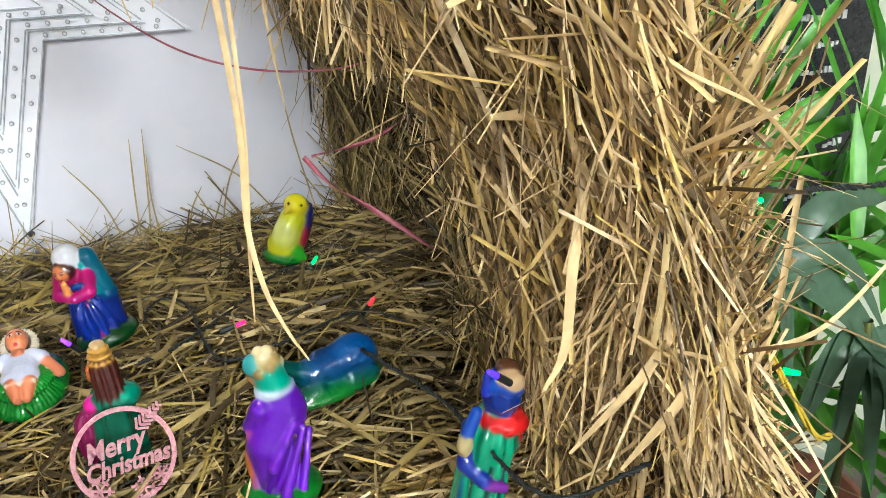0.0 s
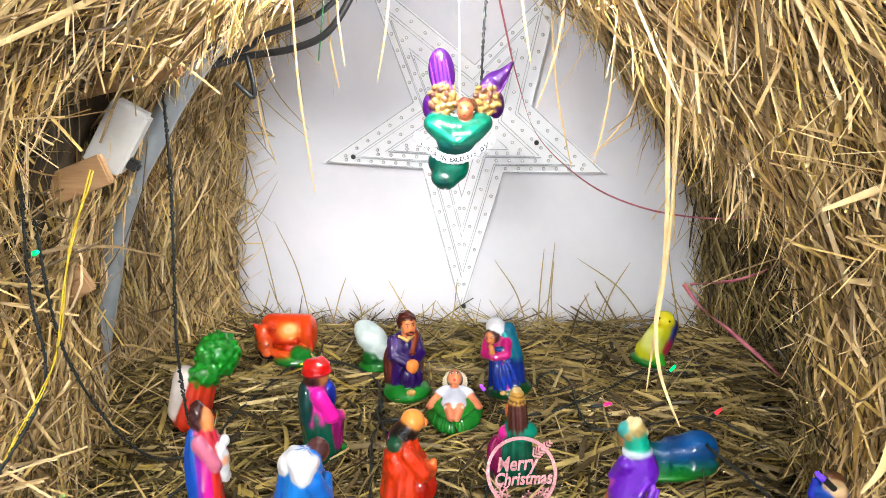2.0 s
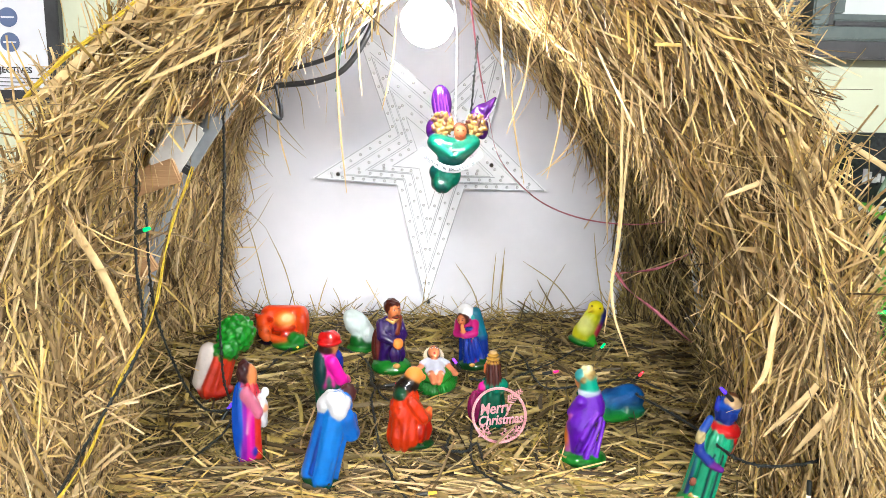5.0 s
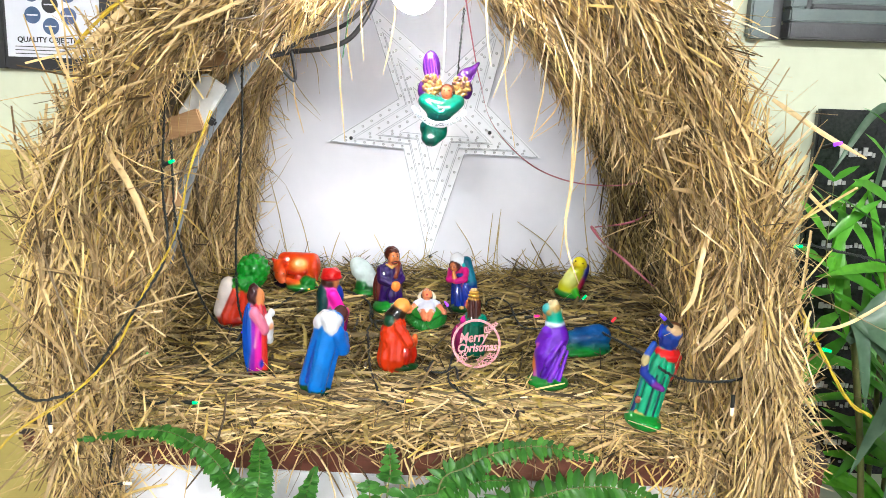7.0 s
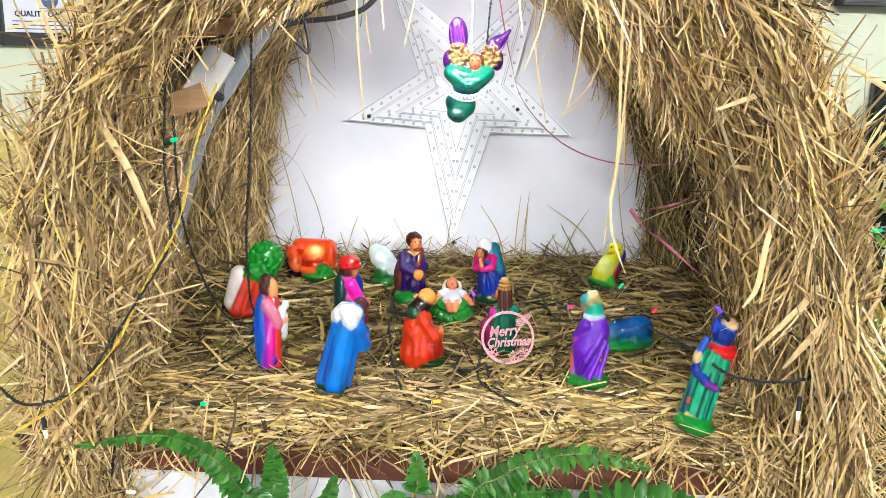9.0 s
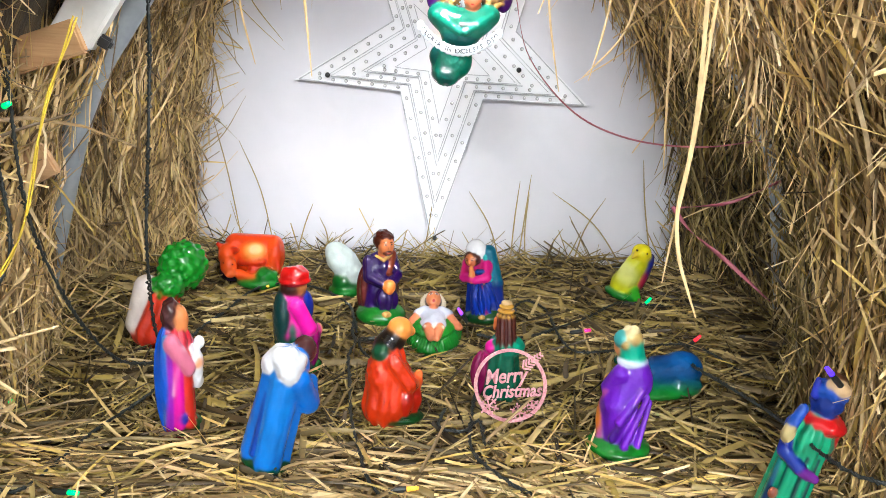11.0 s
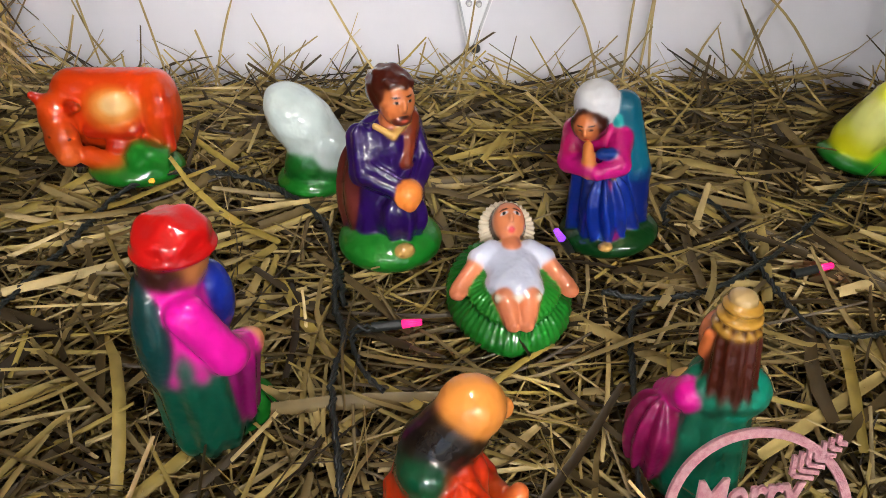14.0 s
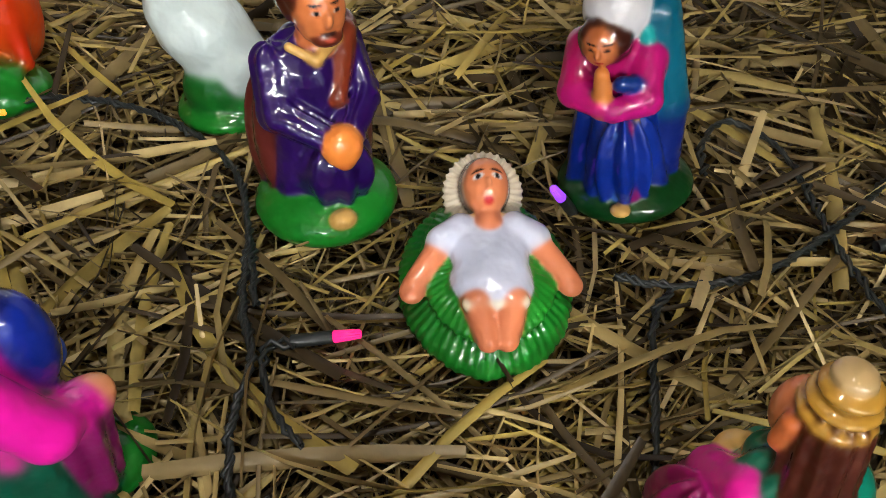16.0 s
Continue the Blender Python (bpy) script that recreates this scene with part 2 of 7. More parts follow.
def box_bm(x0, y0, z0, x1, y1, z1, bevel=0.0, bm=None):
    b = bmesh.new()
    bmesh.ops.create_cube(b, size=1)
    for v in b.verts:
        v.co = Vector(((x0 + x1) / 2 + v.co.x * (x1 - x0), (y0 + y1) / 2 + v.co.y * (y1 - y0), (z0 + z1) / 2 + v.co.z * (z1 - z0)))
    if bevel:
        bmesh.ops.bevel(b, geom=b.edges[:], offset=bevel, segments=2, affect="EDGES")
    if bm is None:
        return b
    me = bpy.data.meshes.new("tmp")
    b.to_mesh(me)
    b.free()
    bm.from_mesh(me)
    bpy.data.meshes.remove(me)
    return bm


def array_mesh(name, verts, faces):
    """A mesh from arrays of places and of quads."""
    verts, faces = np.asarray(verts, np.float32), np.asarray(faces, np.int32)
    me = bpy.data.meshes.new(name)
    k = faces.shape[1]
    me.vertices.add(len(verts))
    me.vertices.foreach_set("co", verts.ravel())
    me.loops.add(faces.size)
    me.loops.foreach_set("vertex_index", faces.ravel())
    me.polygons.add(len(faces))
    me.polygons.foreach_set("loop_start", np.arange(len(faces), dtype=np.int32) * k)
    me.update(calc_edges=True)
    return me


def smooth_line(pts, per=8):
    """A Catmull-Rom line through the points."""
    p = [np.array(q, float) for q in pts]
    p = [2 * p[0] - p[1]] + p + [2 * p[-1] - p[-2]]
    out = []
    for i in range(1, len(p) - 2):
        for k in range(per):
            t = k / per
            out.append(0.5 * (2 * p[i] + (p[i + 1] - p[i - 1]) * t + (2 * p[i - 1] - 5 * p[i] + 4 * p[i + 1] - p[i + 2]) * t * t + (3 * p[i] - p[i - 1] - 3 * p[i + 1] + p[i + 2]) * t ** 3))
    out.append(p[-2])
    return np.array(out)


def tube_arrays(line, r, sides=8, r_end=None, offset=0):
    line = np.asarray(line, float)
    n = len(line)
    tan = np.gradient(line, axis=0)
    tan /= np.linalg.norm(tan, axis=1)[:, None] + 1e-9
    up = np.array((0.31, 0.17, 0.93))
    a = np.cross(tan, up)
    a /= np.linalg.norm(a, axis=1)[:, None] + 1e-9
    b = np.cross(tan, a)
    rad = np.linspace(r, r if r_end is None else r_end, n)
    ang = np.arange(sides) * 2 * np.pi / sides
    v = line[:, None] + rad[:, None, None] * (np.cos(ang)[None, :, None] * a[:, None] + np.sin(ang)[None, :, None] * b[:, None])
    f = []
    for i in range(n - 1):
        for k in range(sides):
            k2 = (k + 1) % sides
            f.append((offset + i * sides + k, offset + i * sides + k2, offset + (i + 1) * sides + k2, offset + (i + 1) * sides + k))
    return v.reshape(-1, 3), f


def tube(name, pts, r, material, parent=None, label="", sides=8, per=8, r_end=None, raw=False):
    line = np.asarray(pts, float) if raw else smooth_line(pts, per)
    v, f = tube_arrays(line, r, sides, r_end)
    return finish(name, array_mesh(name, v, f), material, parent, label, True)


def twisted(name, pts, r, material, parent=None, strands_n=2, label="", per=10, pitch=0.012, loose=1.0):
    """Thin wires twisted round each other along a line."""
    line = smooth_line(pts, per)
    step = np.linalg.norm(np.diff(line, axis=0), axis=1)
    s = np.concatenate(([0], np.cumsum(step)))
    n = max(8, int(s[-1] / 0.004))
    q = np.linspace(0, s[-1], n)
    line = np.stack([np.interp(q, s, line[:, i]) for i in range(3)], 1)
    tan = np.gradient(line, axis=0)
    tan /= np.linalg.norm(tan, axis=1)[:, None] + 1e-9
    a = np.cross(tan, (0.3, 0.2, 0.93))
    a /= np.linalg.norm(a, axis=1)[:, None] + 1e-9
    b = np.cross(tan, a)
    vs, fs = [], []
    off = 0
    for k in range(strands_n):
        ph = 2 * np.pi * (q / pitch + k / strands_n)
        w = (1.1 + loose * (0.7 * np.sin(q * 57 + k * 2.1) + 0.5 * np.sin(q * 133 + k)))[:, None] * r
        v, f = tube_arrays(line + w * (np.cos(ph)[:, None] * a + np.sin(ph)[:, None] * b), r, 5, offset=off)
        vs.append(v), fs.extend(f)
        off += len(v)
    return finish(name, array_mesh(name, np.concatenate(vs), fs), material, parent, label, True)


def text_mesh(text, size, depth=0.0, shear=0.0, bold=0.0):
    cu = bpy.data.curves.new("text", "FONT")
    cu.body, cu.size, cu.extrude, cu.shear, cu.offset = text, size, depth, shear, bold
    cu.align_x, cu.align_y = "CENTER", "CENTER"
    cu.resolution_u = 3
    ob = bpy.data.objects.new("text", cu)
    scene.collection.objects.link(ob)
    me = bpy.data.meshes.new_from_object(ob.evaluated_get(bpy.context.evaluated_depsgraph_get()))
    bpy.data.objects.remove(ob)
    bpy.data.curves.remove(cu)
    return me


# ---- painted clay: rounded forms melted into one another, meshed on a grid ----
def unit(v):
    v = np.array(v, float)
    return v / np.linalg.norm(v)


def cap(a, b, r, r2=None, col=(0.5, 0.5, 0.5), fold=None, k=None):
    return dict(kind="cap", a=np.array(a, float), b=np.array(b, float), r=r, r2=r if r2 is None else r2, col=col, fold=fold, k=k)


def ell(c, rad, col=(0.5, 0.5, 0.5), rot=(0, 0, 0), fold=None, bumps=None, k=None):
    return dict(kind="ell", c=np.array(c, float), rad=np.array(rad, float), col=col, rot=np.array(Euler([radians(a) for a in rot]).to_matrix()), fold=fold, bumps=bumps, k=k)


def distance(p, q):
    if q["kind"] == "cap":
        ab = q["b"] - q["a"]
        h = np.clip(((p - q["a"]) @ ab) / (ab @ ab), 0, 1)
        c = p - q["a"] - h[..., None] * ab
        d = np.linalg.norm(c, axis=-1) - (q["r"] + (q["r2"] - q["r"]) * h)
    else:
        c = (p - q["c"]) @ q["rot"]
        k0 = np.linalg.norm(c / q["rad"], axis=-1)
        k1 = np.linalg.norm(c / q["rad"] ** 2, axis=-1) + 1e-9
        d = k0 * (k0 - 1) / k1
        if q["bumps"]:
            s, amp = q["bumps"]
            d = d - amp * np.sin(c[..., 0] * s) * np.sin(c[..., 1] * s + 1) * np.sin(c[..., 2] * s + 2)
    if q["fold"]:
        n, amp, tw = q["fold"]
        away = 1.0 if q["kind"] == "cap" else np.clip((c[..., 0] ** 2 + c[..., 1] ** 2) / (0.55 * min(q["rad"][0], q["rad"][1])) ** 2, 0, 1)
        d = d - amp * away * np.sin(n * np.arctan2(c[..., 1], c[..., 0]) + tw * c[..., 2])
    return d


def clay(name, forms, stamps=(), step=0.0016, melt=0.005, blend=0.0025, extra=None):
    """One mesh: the melted forms' surface, its paint the nearest form's colour with soft airbrushed borders. Stamps are brush dabs."""
    lo, hi = np.full(3, 9.0), np.full(3, -9.0)
    for q in forms:
        pts = [(q["a"], max(q["r"], q["r2"])), (q["b"], max(q["r"], q["r2"]))] if q["kind"] == "cap" else [(q["c"], q["rad"].max())]
        for c, r in pts:
            lo, hi = np.minimum(lo, c - r), np.maximum(hi, c + r)
    lo, hi = lo - 4 * step, hi + 4 * step
    dims = np.ceil((hi - lo) / step).astype(int) + 1
    ax = [lo[i] + step * np.arange(dims[i]) for i in range(3)]
    f = np.ones(dims)
    for q in forms:
        m = q["k"] or melt
        if q["kind"] == "cap":
            r = max(q["r"], q["r2"])
            near, far = np.minimum(q["a"], q["b"]) - r, np.maximum(q["a"], q["b"]) + r
        else:
            r = np.sqrt(((q["rot"] * q["rad"]) ** 2).sum(1))
            near, far = q["c"] - r, q["c"] + r
        pad = m + 0.004 + 3 * step
        i0 = np.clip(((near - pad - lo) / step).astype(int), 0, dims)
        i1 = np.clip(((far + pad - lo) / step).astype(int) + 2, 0, dims)
        cut = tuple(slice(a, b) for a, b in zip(i0, i1))
        p = np.stack(np.meshgrid(*(ax[i][cut[i]] for i in range(3)), indexing="ij"), -1)
        d, g = distance(p, q), f[cut]
        h = np.clip(0.5 + 0.5 * (g - d) / m, 0, 1)
        f[cut] = g * (1 - h) + d * h - m * h * (1 - h)
    ins = f < 0
    cell = np.zeros(dims - 1, int)
    for i in (0, 1):
        for j in (0, 1):
            for k in (0, 1):
                cell += ins[i:dims[0] - 1 + i, j:dims[1] - 1 + j, k:dims[2] - 1 + k]
    active = (cell > 0) & (cell < 8)
    idx = np.argwhere(active)
    number = -np.ones(active.shape, int)
    number[tuple(idx.T)] = np.arange(len(idx))
    acc, cnt = np.zeros((len(idx), 3)), np.zeros(len(idx))
    corners = [(i, j, k) for i in (0, 1) for j in (0, 1) for k in (0, 1)]
    for c0 in corners:
        for axis in range(3):
            if c0[axis]:
                continue
            c1 = list(c0)
            c1[axis] = 1
            f0, f1 = f[tuple((idx + c0).T)], f[tuple((idx + c1).T)]
            cross = (f0 < 0) != (f1 < 0)
            t = np.where(cross, f0 / np.where(cross, f0 - f1, 1), 0)
            pos = np.tile(np.array(c0, float), (len(idx), 1))
            pos[:, axis] = t
            acc[cross] += pos[cross]
            cnt[cross] += 1
    verts = lo + step * (idx + acc / cnt[:, None])
    quads = []
    for axis in range(3):
        u, v = (axis + 1) % 3, (axis + 2) % 3
        sl0, sl1 = [slice(None)] * 3, [slice(None)] * 3
        sl0[axis], sl1[axis] = slice(0, -1), slice(1, None)
        a, b = ins[tuple(sl0)], ins[tuple(sl1)]
        e = np.argwhere(a != b)
        e = e[(e[:, u] > 0) & (e[:, v] > 0) & (e[:, u] < dims[u] - 1) & (e[:, v] < dims[v] - 1)]
        du, dv = np.eye(3, dtype=int)[u], np.eye(3, dtype=int)[v]
        q = np.stack([number[tuple(w.T)] for w in (e - du - dv, e - dv, e, e - du)], 1)
        flip = ~a[tuple(e.T)]
        q[flip] = q[flip][:, ::-1]
        quads.append(q)
    quads = np.concatenate(quads)
    ds = np.stack([distance(verts, q) for q in forms], 1)
    w = np.exp(-(ds - ds.min(1)[:, None]) / blend)
    w /= w.sum(1)[:, None]
    cols = w @ np.array([q["col"] for q in forms], float)
    for c, r, col in stamps:
        d = np.linalg.norm((verts - np.array(c)) / np.array(r), axis=1)
        a = np.clip((1.25 - d) / 0.5, 0, 1)[:, None]
        cols = cols * (1 - a) + np.array(col) * a
    cols = cols ** 1.22 * 1.08
    faces = quads
    me = array_mesh(name, verts, faces)
    at = me.color_attributes.new("paint", "FLOAT_COLOR", "POINT")
    at.data.foreach_set("color", np.concatenate([cols, np.ones((len(cols), 1))], 1).astype(np.float32).ravel())
    me.materials.append(M_PAINT)
    me.shade_smooth()
    return me


# ---- straw: bent, folded blades ----
def blades(P, D, L, W, rng, bend=0.12, rings=5, roll=None):
    """Arrays of many straws: middles P, ways D, lengths L, widths W."""
    n = len(P)
    D = D / (np.linalg.norm(D, axis=1)[:, None] + 1e-9)
    R = rng.normal(size=(n, 3))
    S = np.cross(D, R)
    S /= np.linalg.norm(S, axis=1)[:, None] + 1e-9
    U = np.cross(S, D)
    B = bend * rng.normal(size=n)
    B2 = bend * 0.6 * rng.normal(size=n)
    kink = np.where(rng.random(n) < 0.12, rng.uniform(-0.5, 0.5, n), 0)
    at = rng.uniform(-0.2, 0.25, n)
    t = np.linspace(-0.5, 0.5, rings)
    taper = np.interp(t, [-0.5, -0.3, 0.2, 0.5], [0.8, 1.0, 0.95, 0.6])
    verts = np.empty((n, rings, 3, 3))
    for i, tt in enumerate(t):
        c = P + D * (L * tt)[:, None] + U * (L * B * (4 * tt * tt - 0.33))[:, None] + S * (L * B2 * (4 * tt * tt - 0.33))[:, None]
        c = c + U * (L * kink * np.maximum(0, tt - at))[:, None]
        hw = (W * 0.5 * taper[i])[:, None]
        verts[:, i, 0] = c - S * hw
        verts[:, i, 1] = c + U * hw * 0.55
        verts[:, i, 2] = c + S * hw
    base = (np.arange(n) * rings * 3)[:, None, None]
    q = []
    for i in range(rings - 1):
        for k in (0, 1):
            a = i * 3 + k
            q.append((a, a + 1, a + 4, a + 3))
    faces = (base + np.array(q)[None]).reshape(-1, 4)
    return verts.reshape(-1, 3), faces


# ---- the porch ----
def structure(name, bm, material, label):
    return tagged(part(name, bm, material), label=label, kind="structure")


structure("floor", box_bm(-3, -3.2, -0.1, 3, 1.5, 0), M_FLOOR, "brown polished tile floor of a porch")
structure("ceiling", box_bm(-3, -3.2, 2.45, 3, 1.258, 2.55), M_PLAIN, "plain plastered porch ceiling")
structure("wall_north", box_bm(-3, 1.26, 1.029, 3, 1.46, 2.9), M_WALL, "pale cream painted wall behind the straw hut")
structure("wall_dado", box_bm(-3, 1.257, 0, 0.45, 1.46, 1.029), M_DADO, "ochre yellow painted lower wall")
structure("wall_base", box_bm(0.45, 1.26, 0, 3, 1.46, 1.029), M_WALL, "pale cream painted lower wall")
structure("wall_west", box_bm(-3.2, -3.2, 0, -3, 1.46, 2.9), M_PLAIN, "plain plastered side wall")
structure("wall_east", box_bm(3, -0.5, 0, 3.2, 1.46, 2.9), M_PLAIN, "plain plastered side wall")
structure("ground", box_bm(-60, -120, -0.35, 60, -3.2, -0.25), M_FLOOR, "paved yard in front of the porch")
for px in (-3.0, 0.0, 3.0):
    structure("column", box_bm(px - 0.15, -3.2, 0, px + 0.15, -2.9, 2.9), M_PLAIN, "square plastered porch column")


def tube_lamp(x, y):
    t = empty("tube_lamp", x, y, 2.45)
    tagged(t, label="white fluorescent tube lamp under the porch ceiling", category="ceiling lamp", group="tube lamps")
    part("housing", box_bm(-0.62, -0.04, -0.05, 0.62, 0.04, 0, 0.006), M_PLASTIC, t)
    tube("tube", [(-0.6, 0, -0.085), (0.6, 0, -0.085)], 0.030, M_TUBE, t, sides=12, raw=True)


tube_lamp(1.35, -2.7)
tube_lamp(-0.4, -2.8)

# plank line on the yellow wall
structure("trim", box_bm(-3, 1.252, 0.94, 0.45, 1.257, 0.944), M_BROWN, "thin dark joint line on the yellow wall")


def poster():
    t = empty("framed_poster", -0.71, 1.258, 1.45)
    tagged(t, label="framed white notice with seven dark blue circles on the cream wall", category="poster")
    x0, x1, z0, z1 = -0.245, -0.003, -0.256, 0.20
    w = 0.024
    part("frame", box_bm(x0, -0.018, z0, x0 + w, 0, z1, 0.002), M_FRAME, t)
    part("frame", box_bm(x1 - w, -0.018, z0, x1, 0, z1, 0.002), M_FRAME, t)
    part("frame", box_bm(x0 + w, -0.018, z0, x1 - w, 0, z0 + w, 0.002), M_FRAME, t)
    part("frame", box_bm(x0 + w, -0.018, z1 - w, x1 - w, 0, z1, 0.002), M_FRAME, t)
    part("sheet", box_bm(x0 + w, -0.009, z0 + w, x1 - w, 0, z1 - w), M_PAPER, t)
    cx, cz, r = -0.129, -0.129, 0.0165
    for i in range(7):
        a = radians(90 + 60 * i)
        d = 0 if i == 6 else 0.042
        bm = bmesh.new()
        bmesh.ops.create_circle(bm, cap_ends=True, radius=r, segments=28)
        bmesh.ops.transform(bm, matrix=pose(cx + d * math.cos(a), -0.0105, cz + d * math.sin(a), 90), verts=bm.verts)
        part("printed_circle", bm, M_INK if i == 6 else M_DISK, t)
        part("print_line", box_bm(cx + d * math.cos(a) - 0.011, -0.0125, cz + d * math.sin(a) - 0.0012, cx + d * math.cos(a) + 0.011, -0.011, cz + d * math.sin(a) + 0.0012), M_PAPER, t)
    me = text_mesh("QUALITY OBJECTIVES", 0.0145, 0.0004, bold=0.0003)
    o = finish("heading", me, M_INK, t, "black printed heading")
    o.matrix_basis = pose(cx, -0.0105, -0.198, 90)
    for i in range(3):
        part("print_line", box_bm(x0 + 0.04, -0.0105, -0.212 - 0.007 * i, x1 - 0.04 - 0.02 * i, -0.0095, -0.2105 - 0.007 * i), M_INK, t)
    part("print_line", box_bm(x0 + 0.04, -0.0105, 0.0, x1 - 0.04, -0.0095, 0.006), M_INK, t)


poster()


def window():
    t = empty("window_1", 0.60, 1.258, 1.300)
    tagged(t, label="dark grey aluminium window with pale glass in the cream wall", kind="structure")
    part("window_frame", box_bm(0.008, -0.045, 0, 1.1, 0, 0.031, 0.003), M_FRAME, t, "black lower edge")
    part("window_frame", box_bm(0.008, -0.042, 0.032, 1.1, 0, 0.056, 0.003), M_WINFRAME, t)
    part("window_frame", box_bm(0.008, -0.042, 0.057, 0.038, 0, 0.90, 0.003), M_WINFRAME, t)
    part("glazing_bead", box_bm(0.039, -0.034, 0.057, 0.050, 0, 0.90, 0.002), M_FRAME, t, "black rubber bead")
    part("glazing_bead", box_bm(0.051, -0.034, 0.057, 1.1, 0, 0.066, 0.002), M_FRAME, t, "black rubber bead")
    part("sash", box_bm(0.051, -0.028, 0.067, 1.1, 0, 0.079, 0.002), M_WINFRAME, t)
    part("sash", box_bm(0.051, -0.028, 0.080, 0.072, 0, 0.90, 0.002), M_WINFRAME, t)
    part("pane", box_bm(0.073, -0.012, 0.080, 1.1, -0.004, 0.90), M_GLASS, t, "pale glass, the sky's reflection put into its colour")
    part("recess", box_bm(-0.019, -0.006, 0.0, 0.007, 0, 0.90), M_FRAME, t, "black gap beside the frame")
    part("post", box_bm(-0.062, -0.03, 0.0, -0.020, 0, 0.90, 0.004), M_WINFRAME, t)


window()


def plaque():
    t = empty("stone_plaque", 0.962, 1.259, 0.845)
    tagged(t, label="polished black granite plaque with white engraved lines of writing", category="plaque")
    part("slab", box_bm(-0.265, -0.022, -0.45, 0.265, 0, 0.325, 0.004), M_GRANITE, t)
    rng = random.Random(5)
    z = 0.245
    row = 0
    while z > -0.42:
        h = 0.030 if row == 0 else 0.017
        x = -0.235 + rng.uniform(0, 0.03)
        end = 0.235 - rng.uniform(0, 0.09)
        while x < end:
            w = rng.uniform(0.03, 0.085)
            bm = bmesh.new()
            n = max(3, int(w / 0.009))
            for i in range(n):
                xa = x + w * i / n
                hh = h * rng.uniform(0.55, 1.0)
                box_bm(xa, -0.0245, z - hh * 0.5, xa + w / n * rng.uniform(0.55, 0.95), -0.0215, z + hh * rng.uniform(-0.15, 0.5), bm=bm)
            part("engraved_bar", bm, M_ENGRAVE, t)
            x += w + 0.016
        z -= 0.062 if row == 0 else 0.043
        row += 1


plaque()
structure("trim_plaque", box_bm(1.235, 1.252, 0.3, 1.29, 1.26, 1.20), M_WALL, "pale plaster band beside the plaque")


# ---- table and board ----
def table():
    t = empty("display_table", 0, 0.95, 0)
    tagged(t, label="low display table with a brown wooden edge and white front panel", category="table")
    part("tabletop", box_bm(-0.60, -0.30, 0.665, 0.50, 0.27, 0.695, 0.003), M_BROWN, t, "dark brown wooden top")
    part("front_rail", box_bm(-0.58, -0.309, 0.661, 0.47, -0.301, 0.702, 0.002), M_BROWN, t)
    part("front_panel", box_bm(-0.502, -0.303, 0.12, 0.382, -0.285, 0.659, 0.002), M_WHITE, t, "scuffed white front panel")
    for x in (-0.58, 0.47):
        for y in (-0.27, 0.24):
            part("leg", box_bm(x, y, 0, x + 0.045, y + 0.045, 0.665, 0.004), M_BROWN, t)


table()
tagged(part("back_board", box_bm(-0.60, 1.222, 0.70, 0.50, 1.234, 1.62, 0.002), M_BOARD), label="plain white board standing behind the straw hut", category="board")


# ---- the straw hut ----
def bed_height(x, y):
    """The straw bed's top over the table."""
    y = np.asarray(y, float)
    z = np.interp(y, [0.60, 0.64, 0.70, 0.80, 0.92, 1.08, 1.16, 1.22], [0.690, 0.722, 0.746, 0.761, 0.781, 0.803, 0.820, 0.832])
    return z + 0.005 * np.sin(np.asarray(x) * 23 + 1) * np.sin(y * 19) + 0.02 * np.clip((np.abs(np.asarray(x) + 0.07) - 0.36) / 0.1, 0, 1)


RIM_WALL = [(-0.46, 1.205, 0.72), (-0.432, 1.205, 0.87), (-0.415, 1.205, 0.99), (-0.400, 1.205, 1.14), (-0.335, 1.205, 1.27), (-0.09, 1.205, 1.40), (0.105, 1.205, 1.29), (0.208, 1.205, 1.185), (0.275, 1.205, 1.076), (0.318, 1.205, 0.88), (0.335, 1.205, 0.72)]
RIM_MID = [(-0.555, 1.0, 0.70), (-0.535, 1.0, 0.92), (-0.490, 1.0, 1.067), (-0.410, 1.0, 1.22), (-0.27, 1.0, 1.32), (-0.07, 1.0, 1.41), (0.12, 1.0, 1.33), (0.265, 1.0, 1.20), (0.345, 1.0, 1.08), (0.395, 1.0, 0.95), (0.41, 1.0, 0.68)]
RIM_ARCH = [(-0.490, 0.80, 0.68), (-0.475, 0.80, 0.92), (-0.435, 0.80, 1.07), (-0.37, 0.80, 1.20), (-0.25, 0.80, 1.30), (-0.07, 0.80, 1.385), (0.10, 0.80, 1.305), (0.200, 0.80, 1.19), (0.268, 0.80, 1.08), (0.328, 0.80, 0.93), (0.355, 0.80, 0.66)]
RIM_FRONT = [(-0.49, 0.63, 0.56), (-0.495, 0.62, 0.86), (-0.465, 0.61, 1.05), (-0.40, 0.61, 1.20), (-0.26, 0.61, 1.315), (-0.07, 0.61, 1.41), (0.10, 0.60, 1.345), (0.20, 0.60, 1.25), (0.290, 0.60, 1.09), (0.358, 0.595, 0.90), (0.395, 0.59, 0.52)]
RIM_OUTER = [(-0.555, 0.72, 0.52), (-0.565, 0.70, 0.84), (-0.530, 0.69, 1.03), (-0.450, 0.69, 1.175), (-0.28, 0.69, 1.305), (-0.07, 0.69, 1.46), (0.14, 0.69, 1.375), (0.275, 0.68, 1.26), (0.334, 0.67, 1.10), (0.388, 0.67, 0.90), (0.430, 0.67, 0.48)]
